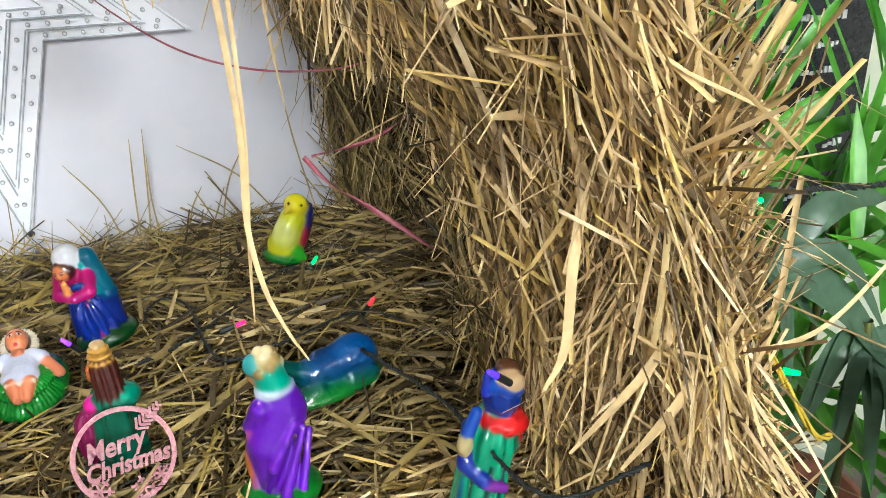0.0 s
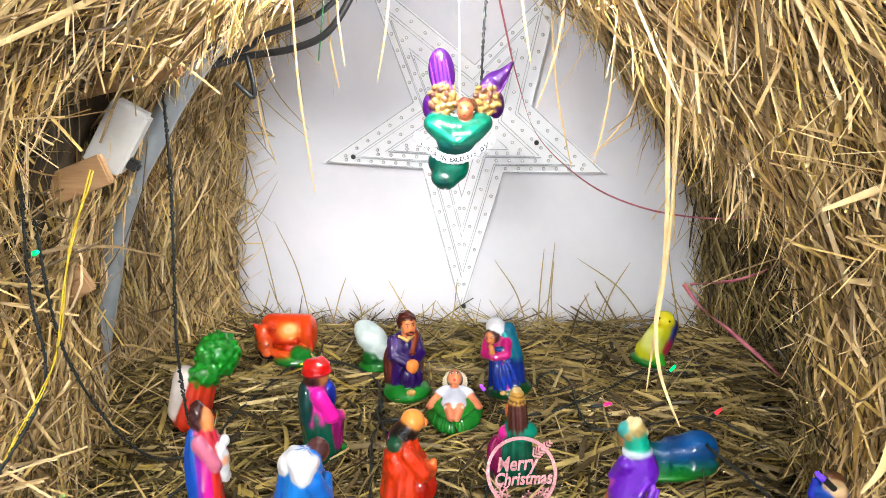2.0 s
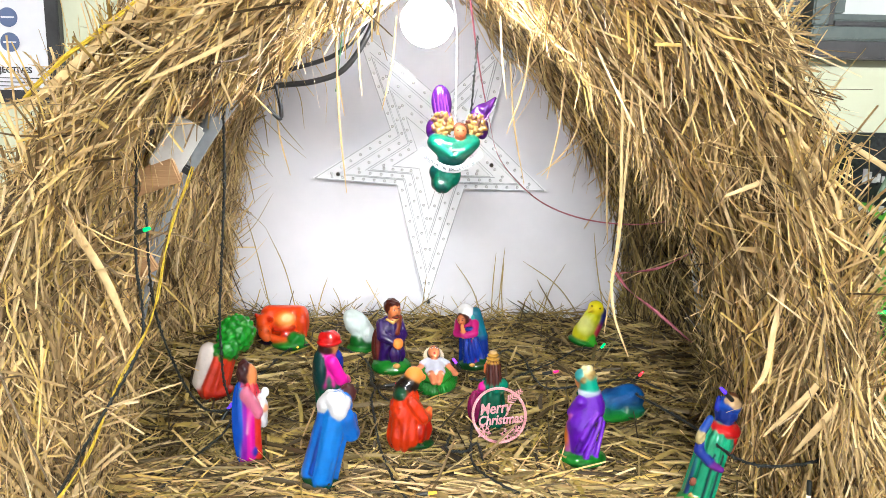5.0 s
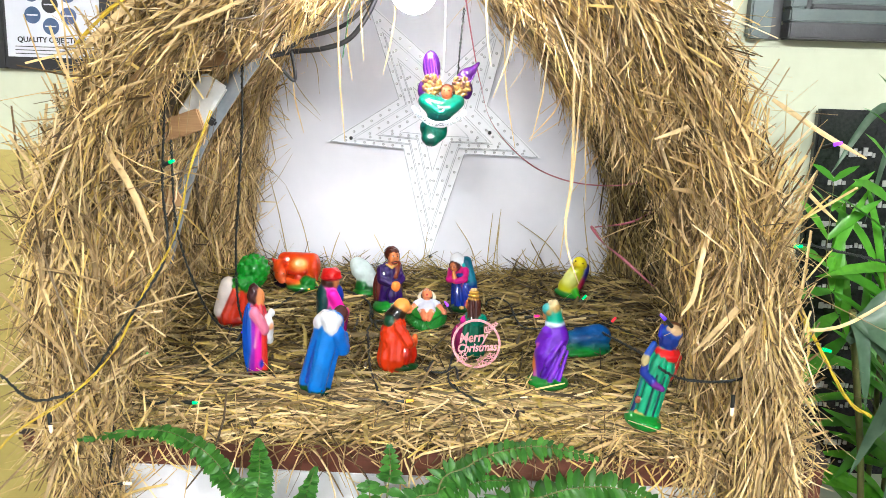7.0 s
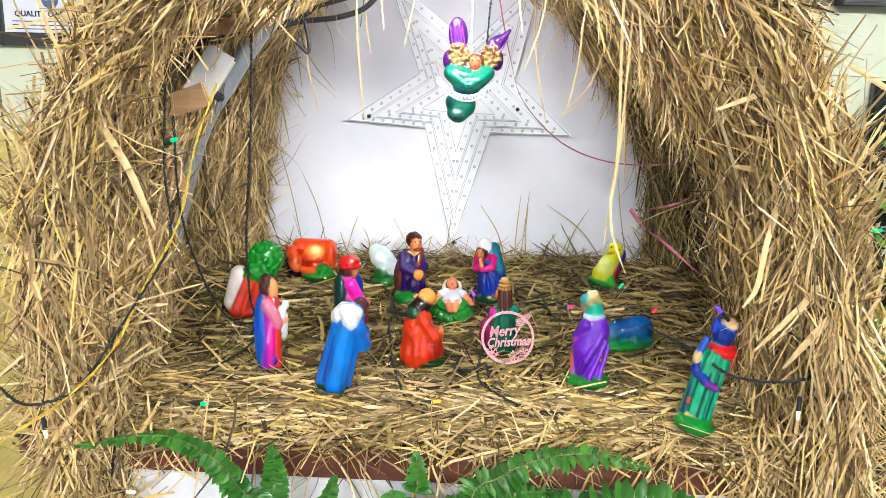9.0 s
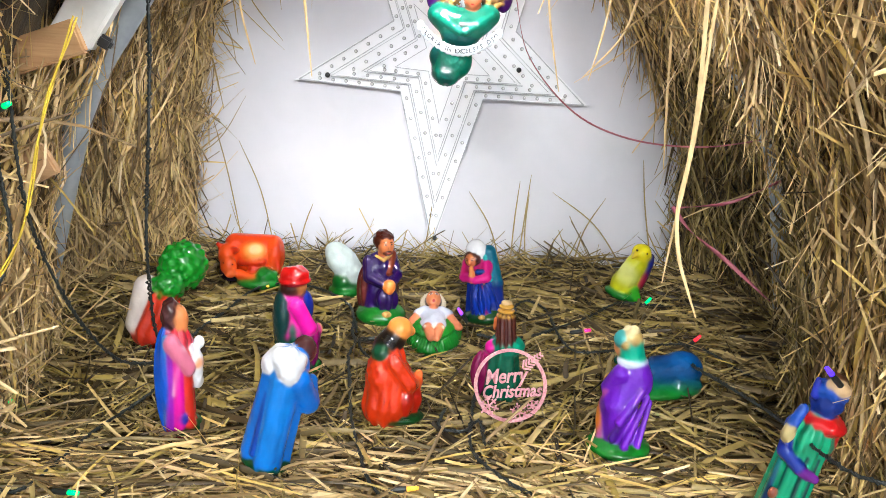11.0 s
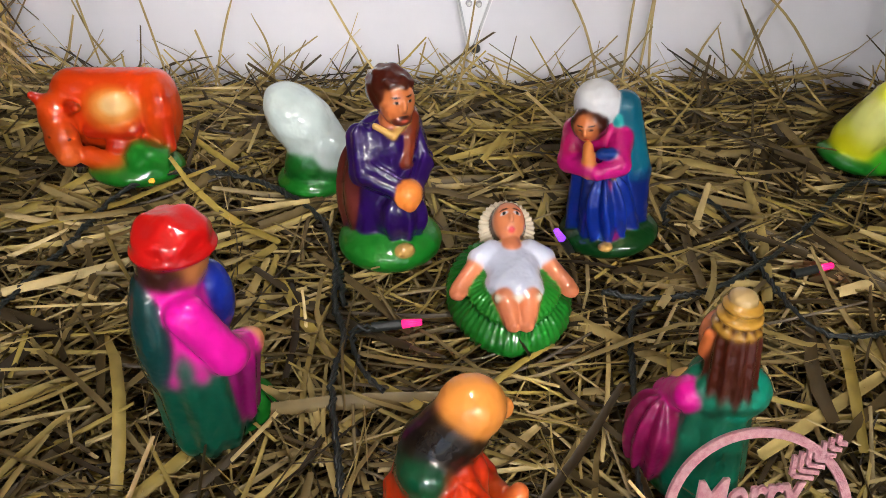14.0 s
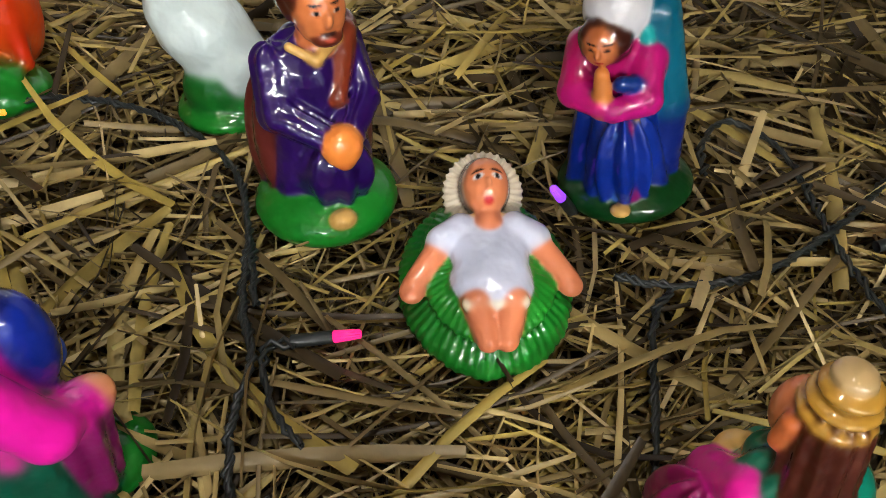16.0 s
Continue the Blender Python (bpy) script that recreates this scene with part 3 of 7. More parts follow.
RIM_BACK = [(-0.61, 1.235, 0.52), (-0.605, 1.235, 0.84), (-0.57, 1.235, 1.03), (-0.49, 1.235, 1.20), (-0.31, 1.235, 1.35), (-0.07, 1.235, 1.48), (0.14, 1.235, 1.37), (0.27, 1.235, 1.25), (0.35, 1.235, 1.09), (0.43, 1.235, 0.90), (0.48, 1.235, 0.48)]


def hut_surface(nu=60, ns=80):
    rims = [smooth_line(r, 8) for r in (RIM_WALL, RIM_MID, RIM_ARCH, RIM_FRONT, RIM_OUTER, RIM_BACK)]
    cols = [smooth_line([r[i] for r in rims], 12) for i in range(len(rims[0]))]
    return np.array(cols)


HUT = hut_surface()


def hut_sample(s, u):
    """Place and outward normal of the hut's straw skin; s runs along the arch from 0 to 1, u from the wall's rim over the front to the back."""
    a, b = s * (HUT.shape[0] - 1.001), u * (HUT.shape[1] - 1.001)
    i, j = a.astype(int), b.astype(int)
    fa, fb = (a - i)[:, None], (b - j)[:, None]
    p00, p10, p01, p11 = HUT[i, j], HUT[i + 1, j], HUT[i, j + 1], HUT[i + 1, j + 1]
    p = p00 * (1 - fa) * (1 - fb) + p10 * fa * (1 - fb) + p01 * (1 - fa) * fb + p11 * fa * fb
    n = np.cross(p10 - p00, p01 - p00)
    n /= np.linalg.norm(n, axis=1)[:, None] + 1e-9
    return p, n


def even(s0, s1):
    """Stops from s0 to s1 at even lengths along the arch."""
    k = np.linspace(s0, s1, 200)
    p, _ = hut_sample(k, np.full(200, 0.5))
    d = np.concatenate(([0], np.cumsum(np.linalg.norm(np.diff(p, axis=0), axis=1))))
    return np.interp(np.linspace(0, d[-1], 50), d, k)


def straw_thing(name, P, D, L, W, rng, material, label, bend=0.17, rings=5):
    v, f = blades(P, D, L, W, rng, bend, rings)
    ob = finish(name, array_mesh(name, v, f), material, None, "", True)
    return tagged(ob, label=label, category="straw", kind="stuff")


# sheet under the thatch skin, coloured dark as the shade between straws
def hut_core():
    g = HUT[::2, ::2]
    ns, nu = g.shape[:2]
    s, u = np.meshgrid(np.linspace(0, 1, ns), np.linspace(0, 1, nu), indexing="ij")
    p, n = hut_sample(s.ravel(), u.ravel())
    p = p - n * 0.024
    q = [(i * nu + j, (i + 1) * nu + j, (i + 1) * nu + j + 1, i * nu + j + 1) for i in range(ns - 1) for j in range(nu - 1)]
    ob = finish("straw_shade_core", array_mesh("straw_shade_core", p, q), M_CORE, None, "", True)
    tagged(ob, label="packed straw inside the hut's thatch, near-black for gap shade", category="straw", kind="stuff")


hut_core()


# thin spots in the thatch, each a capsule: two ends, radius, share of straws missing, part of a straw's length that counts
GAPS = [((-0.400, 0.85, 1.151), (-0.245, 0.40, 1.152), 0.056, 0.985, 0.5), ((-0.404, 0.855, 1.158), (-0.20, 0.35, 1.24), 0.034, 0.7, 0.45), ((-0.49, 0.935, 0.93), (-0.44, 0.935, 1.06), 0.020, 0.65, 0.5), ((-0.44, 0.935, 1.06), (-0.35, 0.935, 1.21), 0.020, 0.65, 0.5), ((-0.445, 0.90, 1.03), (-0.40, 0.78, 1.05), 0.026, 0.5, 0.5),
        ((-0.450, 0.79, 1.100), (-0.34, 0.45, 1.12), 0.028, 0.8, 0.48), ((-0.480, 0.79, 0.980), (-0.38, 0.45, 1.02), 0.024, 0.78, 0.48), ((-0.36, 0.79, 1.22), (-0.27, 0.45, 1.20), 0.026, 0.7, 0.48), ((0.335, 1.03, 1.056), (0.20, 0.60, 1.08), 0.022, 0.75, 0.45),
        ((-0.08, 0.755, 1.308), (-0.09, 0.45, 1.30), 0.05, 0.95, 0.5), ((-0.25, 0.95, 1.24), (-0.17, 0.55, 1.25), 0.03, 0.7, 0.5)]


def thatch(seed, count, s0, s1, u0, u1, label, lmin, lmax, spread, lift, wide=(0.0025, 0.0055), kind=M_STRAW):
    rng = np.random.default_rng(seed)
    s, u = np.interp(rng.uniform(0, 1, count), np.linspace(0, 1, 50), even(s0, s1)), rng.uniform(u0, u1, count)
    p, n = hut_sample(s, u)
    p = p + n * (lift - (0.030 + lift) * rng.random(count) ** 1.3)[:, None]
    p += 0.012 * np.sin(p[:, [1, 2, 0]] * 31 + seed)
    along = hut_sample(np.clip(s + 0.01, 0, 1), u)[0] - hut_sample(np.clip(s - 0.01, 0, 1), u)[0]
    along *= (np.sign(s - 0.5) / (np.linalg.norm(along, axis=1) + 1e-9))[:, None]
    share = (np.where(u < 0.42, 0.15, np.where(u > 0.56, 0.75, 0.42)) * np.clip(np.abs(s - 0.5) * 6, 0, 1))[:, None]
    d = share * along + (1 - share) * np.array((0.0, -0.12, -1.0))
    d -= n * (d * n).sum(1)[:, None] * 0.75
    d /= np.linalg.norm(d, axis=1)[:, None] + 1e-9
    r = rng.normal(size=(count, 3))
    tuft = np.sin(p[:, [2, 0, 1]] * 23 + 2.3 * seed) + 0.8 * np.sin(p[:, [1, 2, 0]] * 57 + seed) + 0.6 * np.sin(p[:, [0, 1, 2]] * 131 + 0.7 * seed)
    d = d + spread * (r - 0.88 * n * (r * n).sum(1)[:, None]) + 0.19 * (tuft - 0.8 * n * (tuft * n).sum(1)[:, None])
    L = rng.uniform(lmin, lmax, count) * np.where(rng.random(count) < 0.1, 1.5, 1)
    W = wide[0] + (wide[1] - wide[0]) * rng.random(count) ** 1.8
    keep = (p[:, 2] > 0.55) & (np.abs((d * n).sum(1)) / np.linalg.norm(d, axis=1) * L * 0.5 < 0.026 + lift)
    for a, b, rad, share, reach in GAPS:
        a, b = np.array(a), np.array(b)
        luck = rng.random(count) < share
        for t in np.linspace(-reach, reach, 9):
            q = p + d / np.linalg.norm(d, axis=1)[:, None] * (L * t)[:, None]
            h = np.clip(((q - a) @ (b - a)) / ((b - a) @ (b - a)), 0, 1)
            keep &= ~((np.linalg.norm(q - a - h[:, None] * (b - a), axis=1) < rad) & luck)
    return straw_thing("straw_thatch", p[keep], d[keep], L[keep], W[keep], rng, kind, label, 0.16, 7)


thatch(11, 11500, 0.0, 0.42, 0.0, 0.42, "dull tan straw lining the inner wall of the hut", 0.08, 0.24, 0.34, 0.014, (0.0012, 0.0044))
# the darker bed straw here also carries the shade of this inner wall
thatch(12, 8000, 0.74, 1.0, 0.0, 0.44, "dull brown straw, darkened for shade, lining the hut's inner wall", 0.08, 0.24, 0.34, 0.014, (0.0012, 0.0042), M_BED)
thatch(18, 6000, 0.56, 0.80, 0.0, 0.44, "pale straw hanging under the hut's roof slope", 0.08, 0.22, 0.36, 0.012, (0.0012, 0.0042))
thatch(13, 13500, 0.0, 0.40, 0.40, 0.86, "thick pale tan straw bundle thatching the hut side", 0.08, 0.25, 0.36, 0.018, (0.0012, 0.0048))
thatch(14, 15500, 0.60, 1.0, 0.38, 0.86, "thick golden straw bundle thatching the hut side", 0.09, 0.24, 0.16, 0.010, (0.0012, 0.0048))
thatch(15, 6200, 0.30, 0.70, 0.38, 0.90, "loose golden straw hanging over the hut's gable", 0.08, 0.24, 0.36, 0.016, (0.0012, 0.0048))
thatch(16, 2600, 0.33, 0.67, 0.0, 0.42, "sparse straw hanging under the hut's roof", 0.06, 0.13, 0.40, 0.004, (0.0014, 0.0036))
thatch(17, 1800, 0.0, 1.0, 0.82, 1.0, "straw on the outer back slope of the hut", 0.12, 0.28, 0.30, 0.015)

# places kept clear of straw: x, y, radius of each figurine's foot
FEET = [(-0.134, 1.02, 0.033), (0.010, 1.02, 0.028), (-0.0575, 0.955, 0.052), (-0.215, 0.872, 0.022), (-0.302, 0.765, 0.021), (-0.20, 0.722, 0.026), (-0.099, 0.795, 0.027), (0.022, 0.862, 0.026),
        (0.141, 0.765, 0.030), (0.200, 0.872, 0.042), (0.256, 0.670, 0.030), (-0.183, 1.075, 0.027), (-0.312, 1.085, 0.042), (-0.384, 0.925, 0.024), (0.216, 1.105, 0.03)]


def bed(seed, count, label, x0, x1, y0, y1, lmin, lmax, across, depth, tilt, wide, kind=M_BED):
    rng = np.random.default_rng(seed)
    x, y = rng.uniform(x0, x1, count), rng.uniform(y0, y1, count)
    z = bed_height(x, y) - depth * np.where(rng.random(count) < 0.35, 0.3 * rng.random(count), 0.4 + 0.6 * rng.random(count))
    yaw = np.where(rng.random(count) < across, rng.normal(0, 0.45, count), rng.uniform(0, np.pi, count))
    d = np.stack([np.cos(yaw), np.sin(yaw), rng.normal(0, tilt, count) + 0.10 * np.sin(yaw) * (y > 0.7)], 1)
    L = rng.uniform(lmin, lmax, count)
    W = rng.uniform(*wide, count)
    P = np.stack([x, y, z], 1)
    keep = np.ones(count, bool)
    for t in np.linspace(-0.5, 0.5, 7):
        q = P + d * (L * t)[:, None]
        for fx, fy, fr in FEET:
            keep &= ~((np.hypot(q[:, 0] - fx, q[:, 1] - fy) < fr) & (q[:, 2] > bed_height(fx, fy) - 0.002))
        keep &= q[:, 1] < 1.217
        keep &= (q[:, 2] > 0.698) | (q[:, 1] < 0.64)
    return straw_thing("straw_bed", P[keep], d[keep], L[keep], W[keep], rng, kind, label, 0.07)


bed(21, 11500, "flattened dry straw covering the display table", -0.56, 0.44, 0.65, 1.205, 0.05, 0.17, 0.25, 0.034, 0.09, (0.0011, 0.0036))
bed(22, 1900, "long straw lying along the table's front edge", -0.52, 0.40, 0.650, 0.75, 0.10, 0.24, 0.85, 0.03, 0.08, (0.002, 0.0045), M_STRAW)
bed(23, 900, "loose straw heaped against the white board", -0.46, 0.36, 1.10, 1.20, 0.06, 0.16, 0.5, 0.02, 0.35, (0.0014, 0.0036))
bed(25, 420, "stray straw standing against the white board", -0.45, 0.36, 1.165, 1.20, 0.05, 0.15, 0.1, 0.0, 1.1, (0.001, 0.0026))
bed(24, 650, "broad pale straw blades lying on the bed", -0.50, 0.40, 0.66, 1.16, 0.07, 0.13, 0.2, 0.0, 0.05, (0.004, 0.0078))


# Sheet in near-black soil colour; stands for the shade below the bed straws.
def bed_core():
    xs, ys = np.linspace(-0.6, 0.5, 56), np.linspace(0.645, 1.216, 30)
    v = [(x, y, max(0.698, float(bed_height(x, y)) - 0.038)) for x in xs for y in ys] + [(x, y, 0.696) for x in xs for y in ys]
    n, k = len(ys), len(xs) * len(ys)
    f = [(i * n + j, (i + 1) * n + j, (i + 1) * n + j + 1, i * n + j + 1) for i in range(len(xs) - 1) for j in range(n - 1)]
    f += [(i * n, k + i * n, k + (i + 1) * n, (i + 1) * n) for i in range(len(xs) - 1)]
    ob = finish("bed_gap_shade", array_mesh("bed_gap_shade", v, f), M_SOIL, None, "", True)
    tagged(ob, label="near-black sheet standing for shade between the bed straws", category="straw", kind="stuff")


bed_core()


def fringe():
    """Straws that hang over the table's front edge."""
    rng = np.random.default_rng(31)
    n = 420
    x = np.where(rng.random(n) < 0.6, rng.uniform(0.30, 0.47, n), rng.uniform(-0.56, 0.42, n))
    P = np.stack([x, rng.uniform(0.615, 0.64, n), rng.uniform(0.66, 0.72, n)], 1)
    d = np.stack([rng.normal(0, 0.7, n), -0.25 + rng.normal(0, 0.15, n), -1 + rng.normal(0, 0.3, n)], 1)
    straw_thing("straw_fringe", P, d, rng.uniform(0.05, 0.14, n), rng.uniform(0.0012, 0.0036, n), rng, M_STRAW, "stray straws hanging over the table edge")


fringe()


def strand(pts, w, label="single long pale straw hanging from the thatch", tone=M_STRAW):
    line = smooth_line(pts, 6)
    tan = np.gradient(line, axis=0)
    tan /= np.linalg.norm(tan, axis=1)[:, None]
    side = np.cross(tan, (0.25, 1.0, 0.1))
    side /= np.linalg.norm(side, axis=1)[:, None]
    nor = np.cross(side, tan)
    hw = (w / 2 * np.interp(np.linspace(0, 1, len(line)), [0, 0.1, 0.7, 1], [0.7, 1, 0.9, 0.35]))[:, None]
    v = np.stack([line - side * hw, line - nor * hw * 0.5, line + side * hw], 1).reshape(-1, 3)
    f = [(3 * i + k, 3 * i + k + 1, 3 * i + k + 4, 3 * i + k + 3) for i in range(len(line) - 1) for k in (0, 1)]
    ob = finish("straw_strand", array_mesh("straw_strand", v, f), tone, None, "", True)
    return tagged(ob, label=label, category="straw", group="single straws")


strand([(0.126, 0.66, 1.33), (0.129, 0.66, 1.20), (0.133, 0.66, 1.115), (0.134, 0.665, 1.063), (0.131, 0.668, 1.018), (0.134, 0.66, 0.984), (0.142, 0.653, 0.959), (0.152, 0.655, 0.936)], 0.0034)
strand([(0.142, 0.668, 1.31), (0.139, 0.668, 1.16), (0.137, 0.67, 1.07), (0.130, 0.67, 1.00), (0.127, 0.672, 0.958)], 0.0024)
strand([(0.32, 0.66, 1.06), (0.30, 0.645, 1.062), (0.255, 0.63, 1.068)], 0.009, "broad pale straw jutting from the thatch")
strand([(0.40, 0.62, 0.985), (0.36, 0.61, 1.02), (0.29, 0.60, 1.06)], 0.007, "broad pale straw jutting from the thatch")
strand([(0.31, 0.62, 1.05), (0.292, 0.605, 0.99), (0.285, 0.60, 0.94), (0.272, 0.60, 0.915)], 0.0065, "bent pale straw hanging from the thatch")
strand([(0.33, 0.60, 1.17), (0.28, 0.585, 1.155), (0.215, 0.58, 1.13)], 0.0075, "broad pale straw jutting from the thatch")
strand([(0.42, 0.60, 0.90), (0.47, 0.59, 0.915), (0.55, 0.60, 0.965)], 0.005, "thin dry stalk jutting from the thatch")
strand([(0.37, 0.59, 0.98), (0.33, 0.58, 0.93), (0.29, 0.60, 0.865)], 0.0075, "broad pale straw jutting from the thatch")
strand([(0.38, 0.58, 0.94), (0.345, 0.575, 0.90), (0.32, 0.59, 0.85)], 0.0085, "broad pale straw jutting from the thatch")
strand([(-0.44, 0.60, 1.10), (-0.40, 0.58, 1.05), (-0.375, 0.58, 0.985)], 0.011, "broad pale blade hanging from the thatch")
strand([(-0.46, 0.58, 1.20), (-0.36, 0.56, 1.28), (-0.29, 0.56, 1.335)], 0.009, "broad pale blade across the gable")
strand([(0.36, 0.62, 1.18), (0.42, 0.60, 1.14), (0.47, 0.60, 1.115)], 0.006, "dry stalk sticking out of the thatch")
strand([(0.38, 0.66, 1.12), (0.44, 0.66, 1.06), (0.475, 0.66, 1.03)], 0.005, "dry stalk sticking out of the thatch")
for i, (x, z0, dx, h) in enumerate([(0.05, 0.82, 0.01, 0.12), (0.06, 0.82, 0.016, 0.13), (0.075, 0.82, 0.0, 0.10), (0.04, 0.82, -0.055, 0.10), (0.14, 0.82, 0.05, 0.10), (-0.30, 0.84, -0.06, 0.14), (-0.27, 0.83, 0.02, 0.06), (-0.35, 0.86, -0.05, 0.16), (0.22, 0.84, -0.11, 0.085), (0.26, 0.85, -0.02, 0.13), (-0.22, 0.82, -0.02, 0.05), (0.10, 0.82, 0.03, 0.05)]):
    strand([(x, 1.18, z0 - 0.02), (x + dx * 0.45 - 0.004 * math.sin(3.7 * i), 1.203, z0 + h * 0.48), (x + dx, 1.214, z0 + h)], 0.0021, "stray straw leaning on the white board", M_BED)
for x, y, z, dx, h in [(-0.30, 1.0, 1.22, 0.02, 0.12), (-0.21, 1.02, 1.29, 0.01, 0.10), (-0.12, 0.95, 1.33, -0.02, 0.13), (-0.17, 0.9, 1.31, 0.005, 0.09), (0.02, 0.9, 1.33, 0.012, 0.11), (0.07, 0.95, 1.30, -0.03, 0.13), (0.13, 1.0, 1.25, -0.02, 0.15), (0.17, 1.05, 1.20, -0.06, 0.10), (0.20, 1.0, 1.16, 0.01, 0.16), (-0.19, 0.8, 1.30, 0.012, 0.2), (0.06, 1.1, 1.28, 0.03, 0.2)]:
    strand([(x, y, z), (x + dx * 0.3, y - 0.005, z - h * 0.5), (x + dx, y, z - h)], 0.003, "thin straw hanging from the hut roof")


def rim_strays():
    """Thin bent straws that come out of the thatch before the board."""
    rng = random.Random(77)
    for i in range(64):
        k = rng.choice((rng.uniform(0.06, 0.46), rng.uniform(0.54, 0.94)))
        p, _ = hut_sample(np.array([k]), np.array([rng.uniform(0.0, 0.14)]))
        x, y, z = (float(v) for v in p[0])
        side = 1 if k < 0.5 else -1
        low = min(1, abs(k - 0.5) * 2.4)
        ln = rng.uniform(0.04, 0.15)
        a = rng.gauss(0.55, 0.5) * low + rng.gauss(0, 0.25) * (1 - low)
        up = 1 if rng.random() < 0.25 * low else -1
        dx, dz = side * math.sin(a) * ln, up * math.cos(a) * ln
        if z + dz < 0.80:
            dz = 0.80 - z
        curl = rng.uniform(-0.35, 0.35)
        y = min(y, 1.19)
        strand([(x - side * 0.012, y, z + 0.01), (x + dx * 0.5 - curl * dz * 0.5, y - 0.004, z + dz * 0.5 + curl * dx * 0.5), (x + dx, y + rng.uniform(-0.02, 0.012), z + dz)], rng.uniform(0.0010, 0.0024), "thin stray straw bent before the white board", M_BED if rng.random() < 0.6 else M_STRAW)


rim_strays()


def hut_frame():
    t = empty("hut_frame", 0, 0.83, 0.70)
    tagged(t, label="grey plastic pipe frame with raw wooden slats inside the straw", category="frame")
    tube("pole", [(-0.555, 0.105, 0.000), (-0.496, 0.100, 0.207), (-0.449, 0.100, 0.360), (-0.402, 0.100, 0.440), (-0.353, 0.100, 0.510), (-0.300, 0.105, 0.570)], 0.0145, M_PIPE, t, "grey pipe leg", sides=14)
    tube("pole", [(0.42, 0.20, 0.0), (0.368, 0.20, 0.278), (0.336, 0.20, 0.356), (0.306, 0.20, 0.406), (0.243, 0.20, 0.52)], 0.0145, M_PIPE, t, "grey pipe leg", sides=14)
    tube("rafter", [(-0.34, 0.10, 0.545), (-0.07, 0.09, 0.735)], 0.010, M_PIPE, t, sides=14, raw=True)
    tube("rafter", [(-0.05, 0.09, 0.725), (0.05, 0.09, 0.675), (0.215, 0.10, 0.565)], 0.010, M_PIPE, t, sides=14)
    for (x0, z0, x1, z1) in ((-0.503, 0.384, -0.393, 0.424), (-0.530, 0.255, -0.430, 0.310), (-0.410, 0.508, -0.322, 0.526)):
        bm = box_bm(-0.066, -0.005, -0.0155, 0.066, 0.005, 0.0155, 0.002)
        bmesh.ops.transform(bm, matrix=pose((x0 + x1) / 2, -0.035, (z0 + z1) / 2, 0, -math.degrees(math.atan2(z1 - z0, x1 - x0)), 0), verts=bm.verts)
        part("slat", bm, M_SLAT, t, "pale raw wood slat")


hut_frame()


def switch_box():
    t = empty("socket_box")
    t.matrix_basis = pose(-0.404, 0.858, 1.151, 0, 32, 12)
    tagged(t, label="white plastic extension socket box tied to the pipe", category="socket box")
    part("body", box_bm(-0.0205, -0.014, -0.037, 0.0205, 0.014, 0.037, 0.004), M_PLASTIC, t)
    part("cover_plate", box_bm(-0.019, -0.017, -0.0355, 0.019, -0.0145, 0.0355, 0.001), M_PLASTIC, t)
    part("plug", box_bm(0.018, -0.008, -0.026, 0.034, 0.006, -0.014, 0.003), M_BLACK, t, "black plug")
    part("cord_knot", box_bm(0.004, -0.012, -0.050, 0.014, 0.004, -0.042, 0.003), M_YELLOW, t, "yellow cord knot")


switch_box()


def bulb():
    t = empty("light_bulb", -0.080, 0.755, 1.308)
    tagged(t, label="lit white globe bulb hanging under the hut roof", category="light bulb")
    bm = bmesh.new()
    bmesh.ops.create_uvsphere(bm, u_segments=28, v_segments=18, radius=0.031)
    for v in bm.verts:
        if v.co.z > 0:
            v.co.x *= 1 - 0.35 * (v.co.z / 0.031) ** 2
            v.co.y *= 1 - 0.35 * (v.co.z / 0.031) ** 2
    part("globe", bm, M_BULB, t, "glowing white globe", True)
    tube("neck", [(0, 0, 0.026), (0, 0, 0.055)], 0.016, M_PLASTIC, t, sides=16, raw=True)
    tube("holder", [(0, 0, 0.055), (0.004, 0, 0.10)], 0.019, M_SLAT, t, "beige bulb holder", sides=16, raw=True)


bulb()


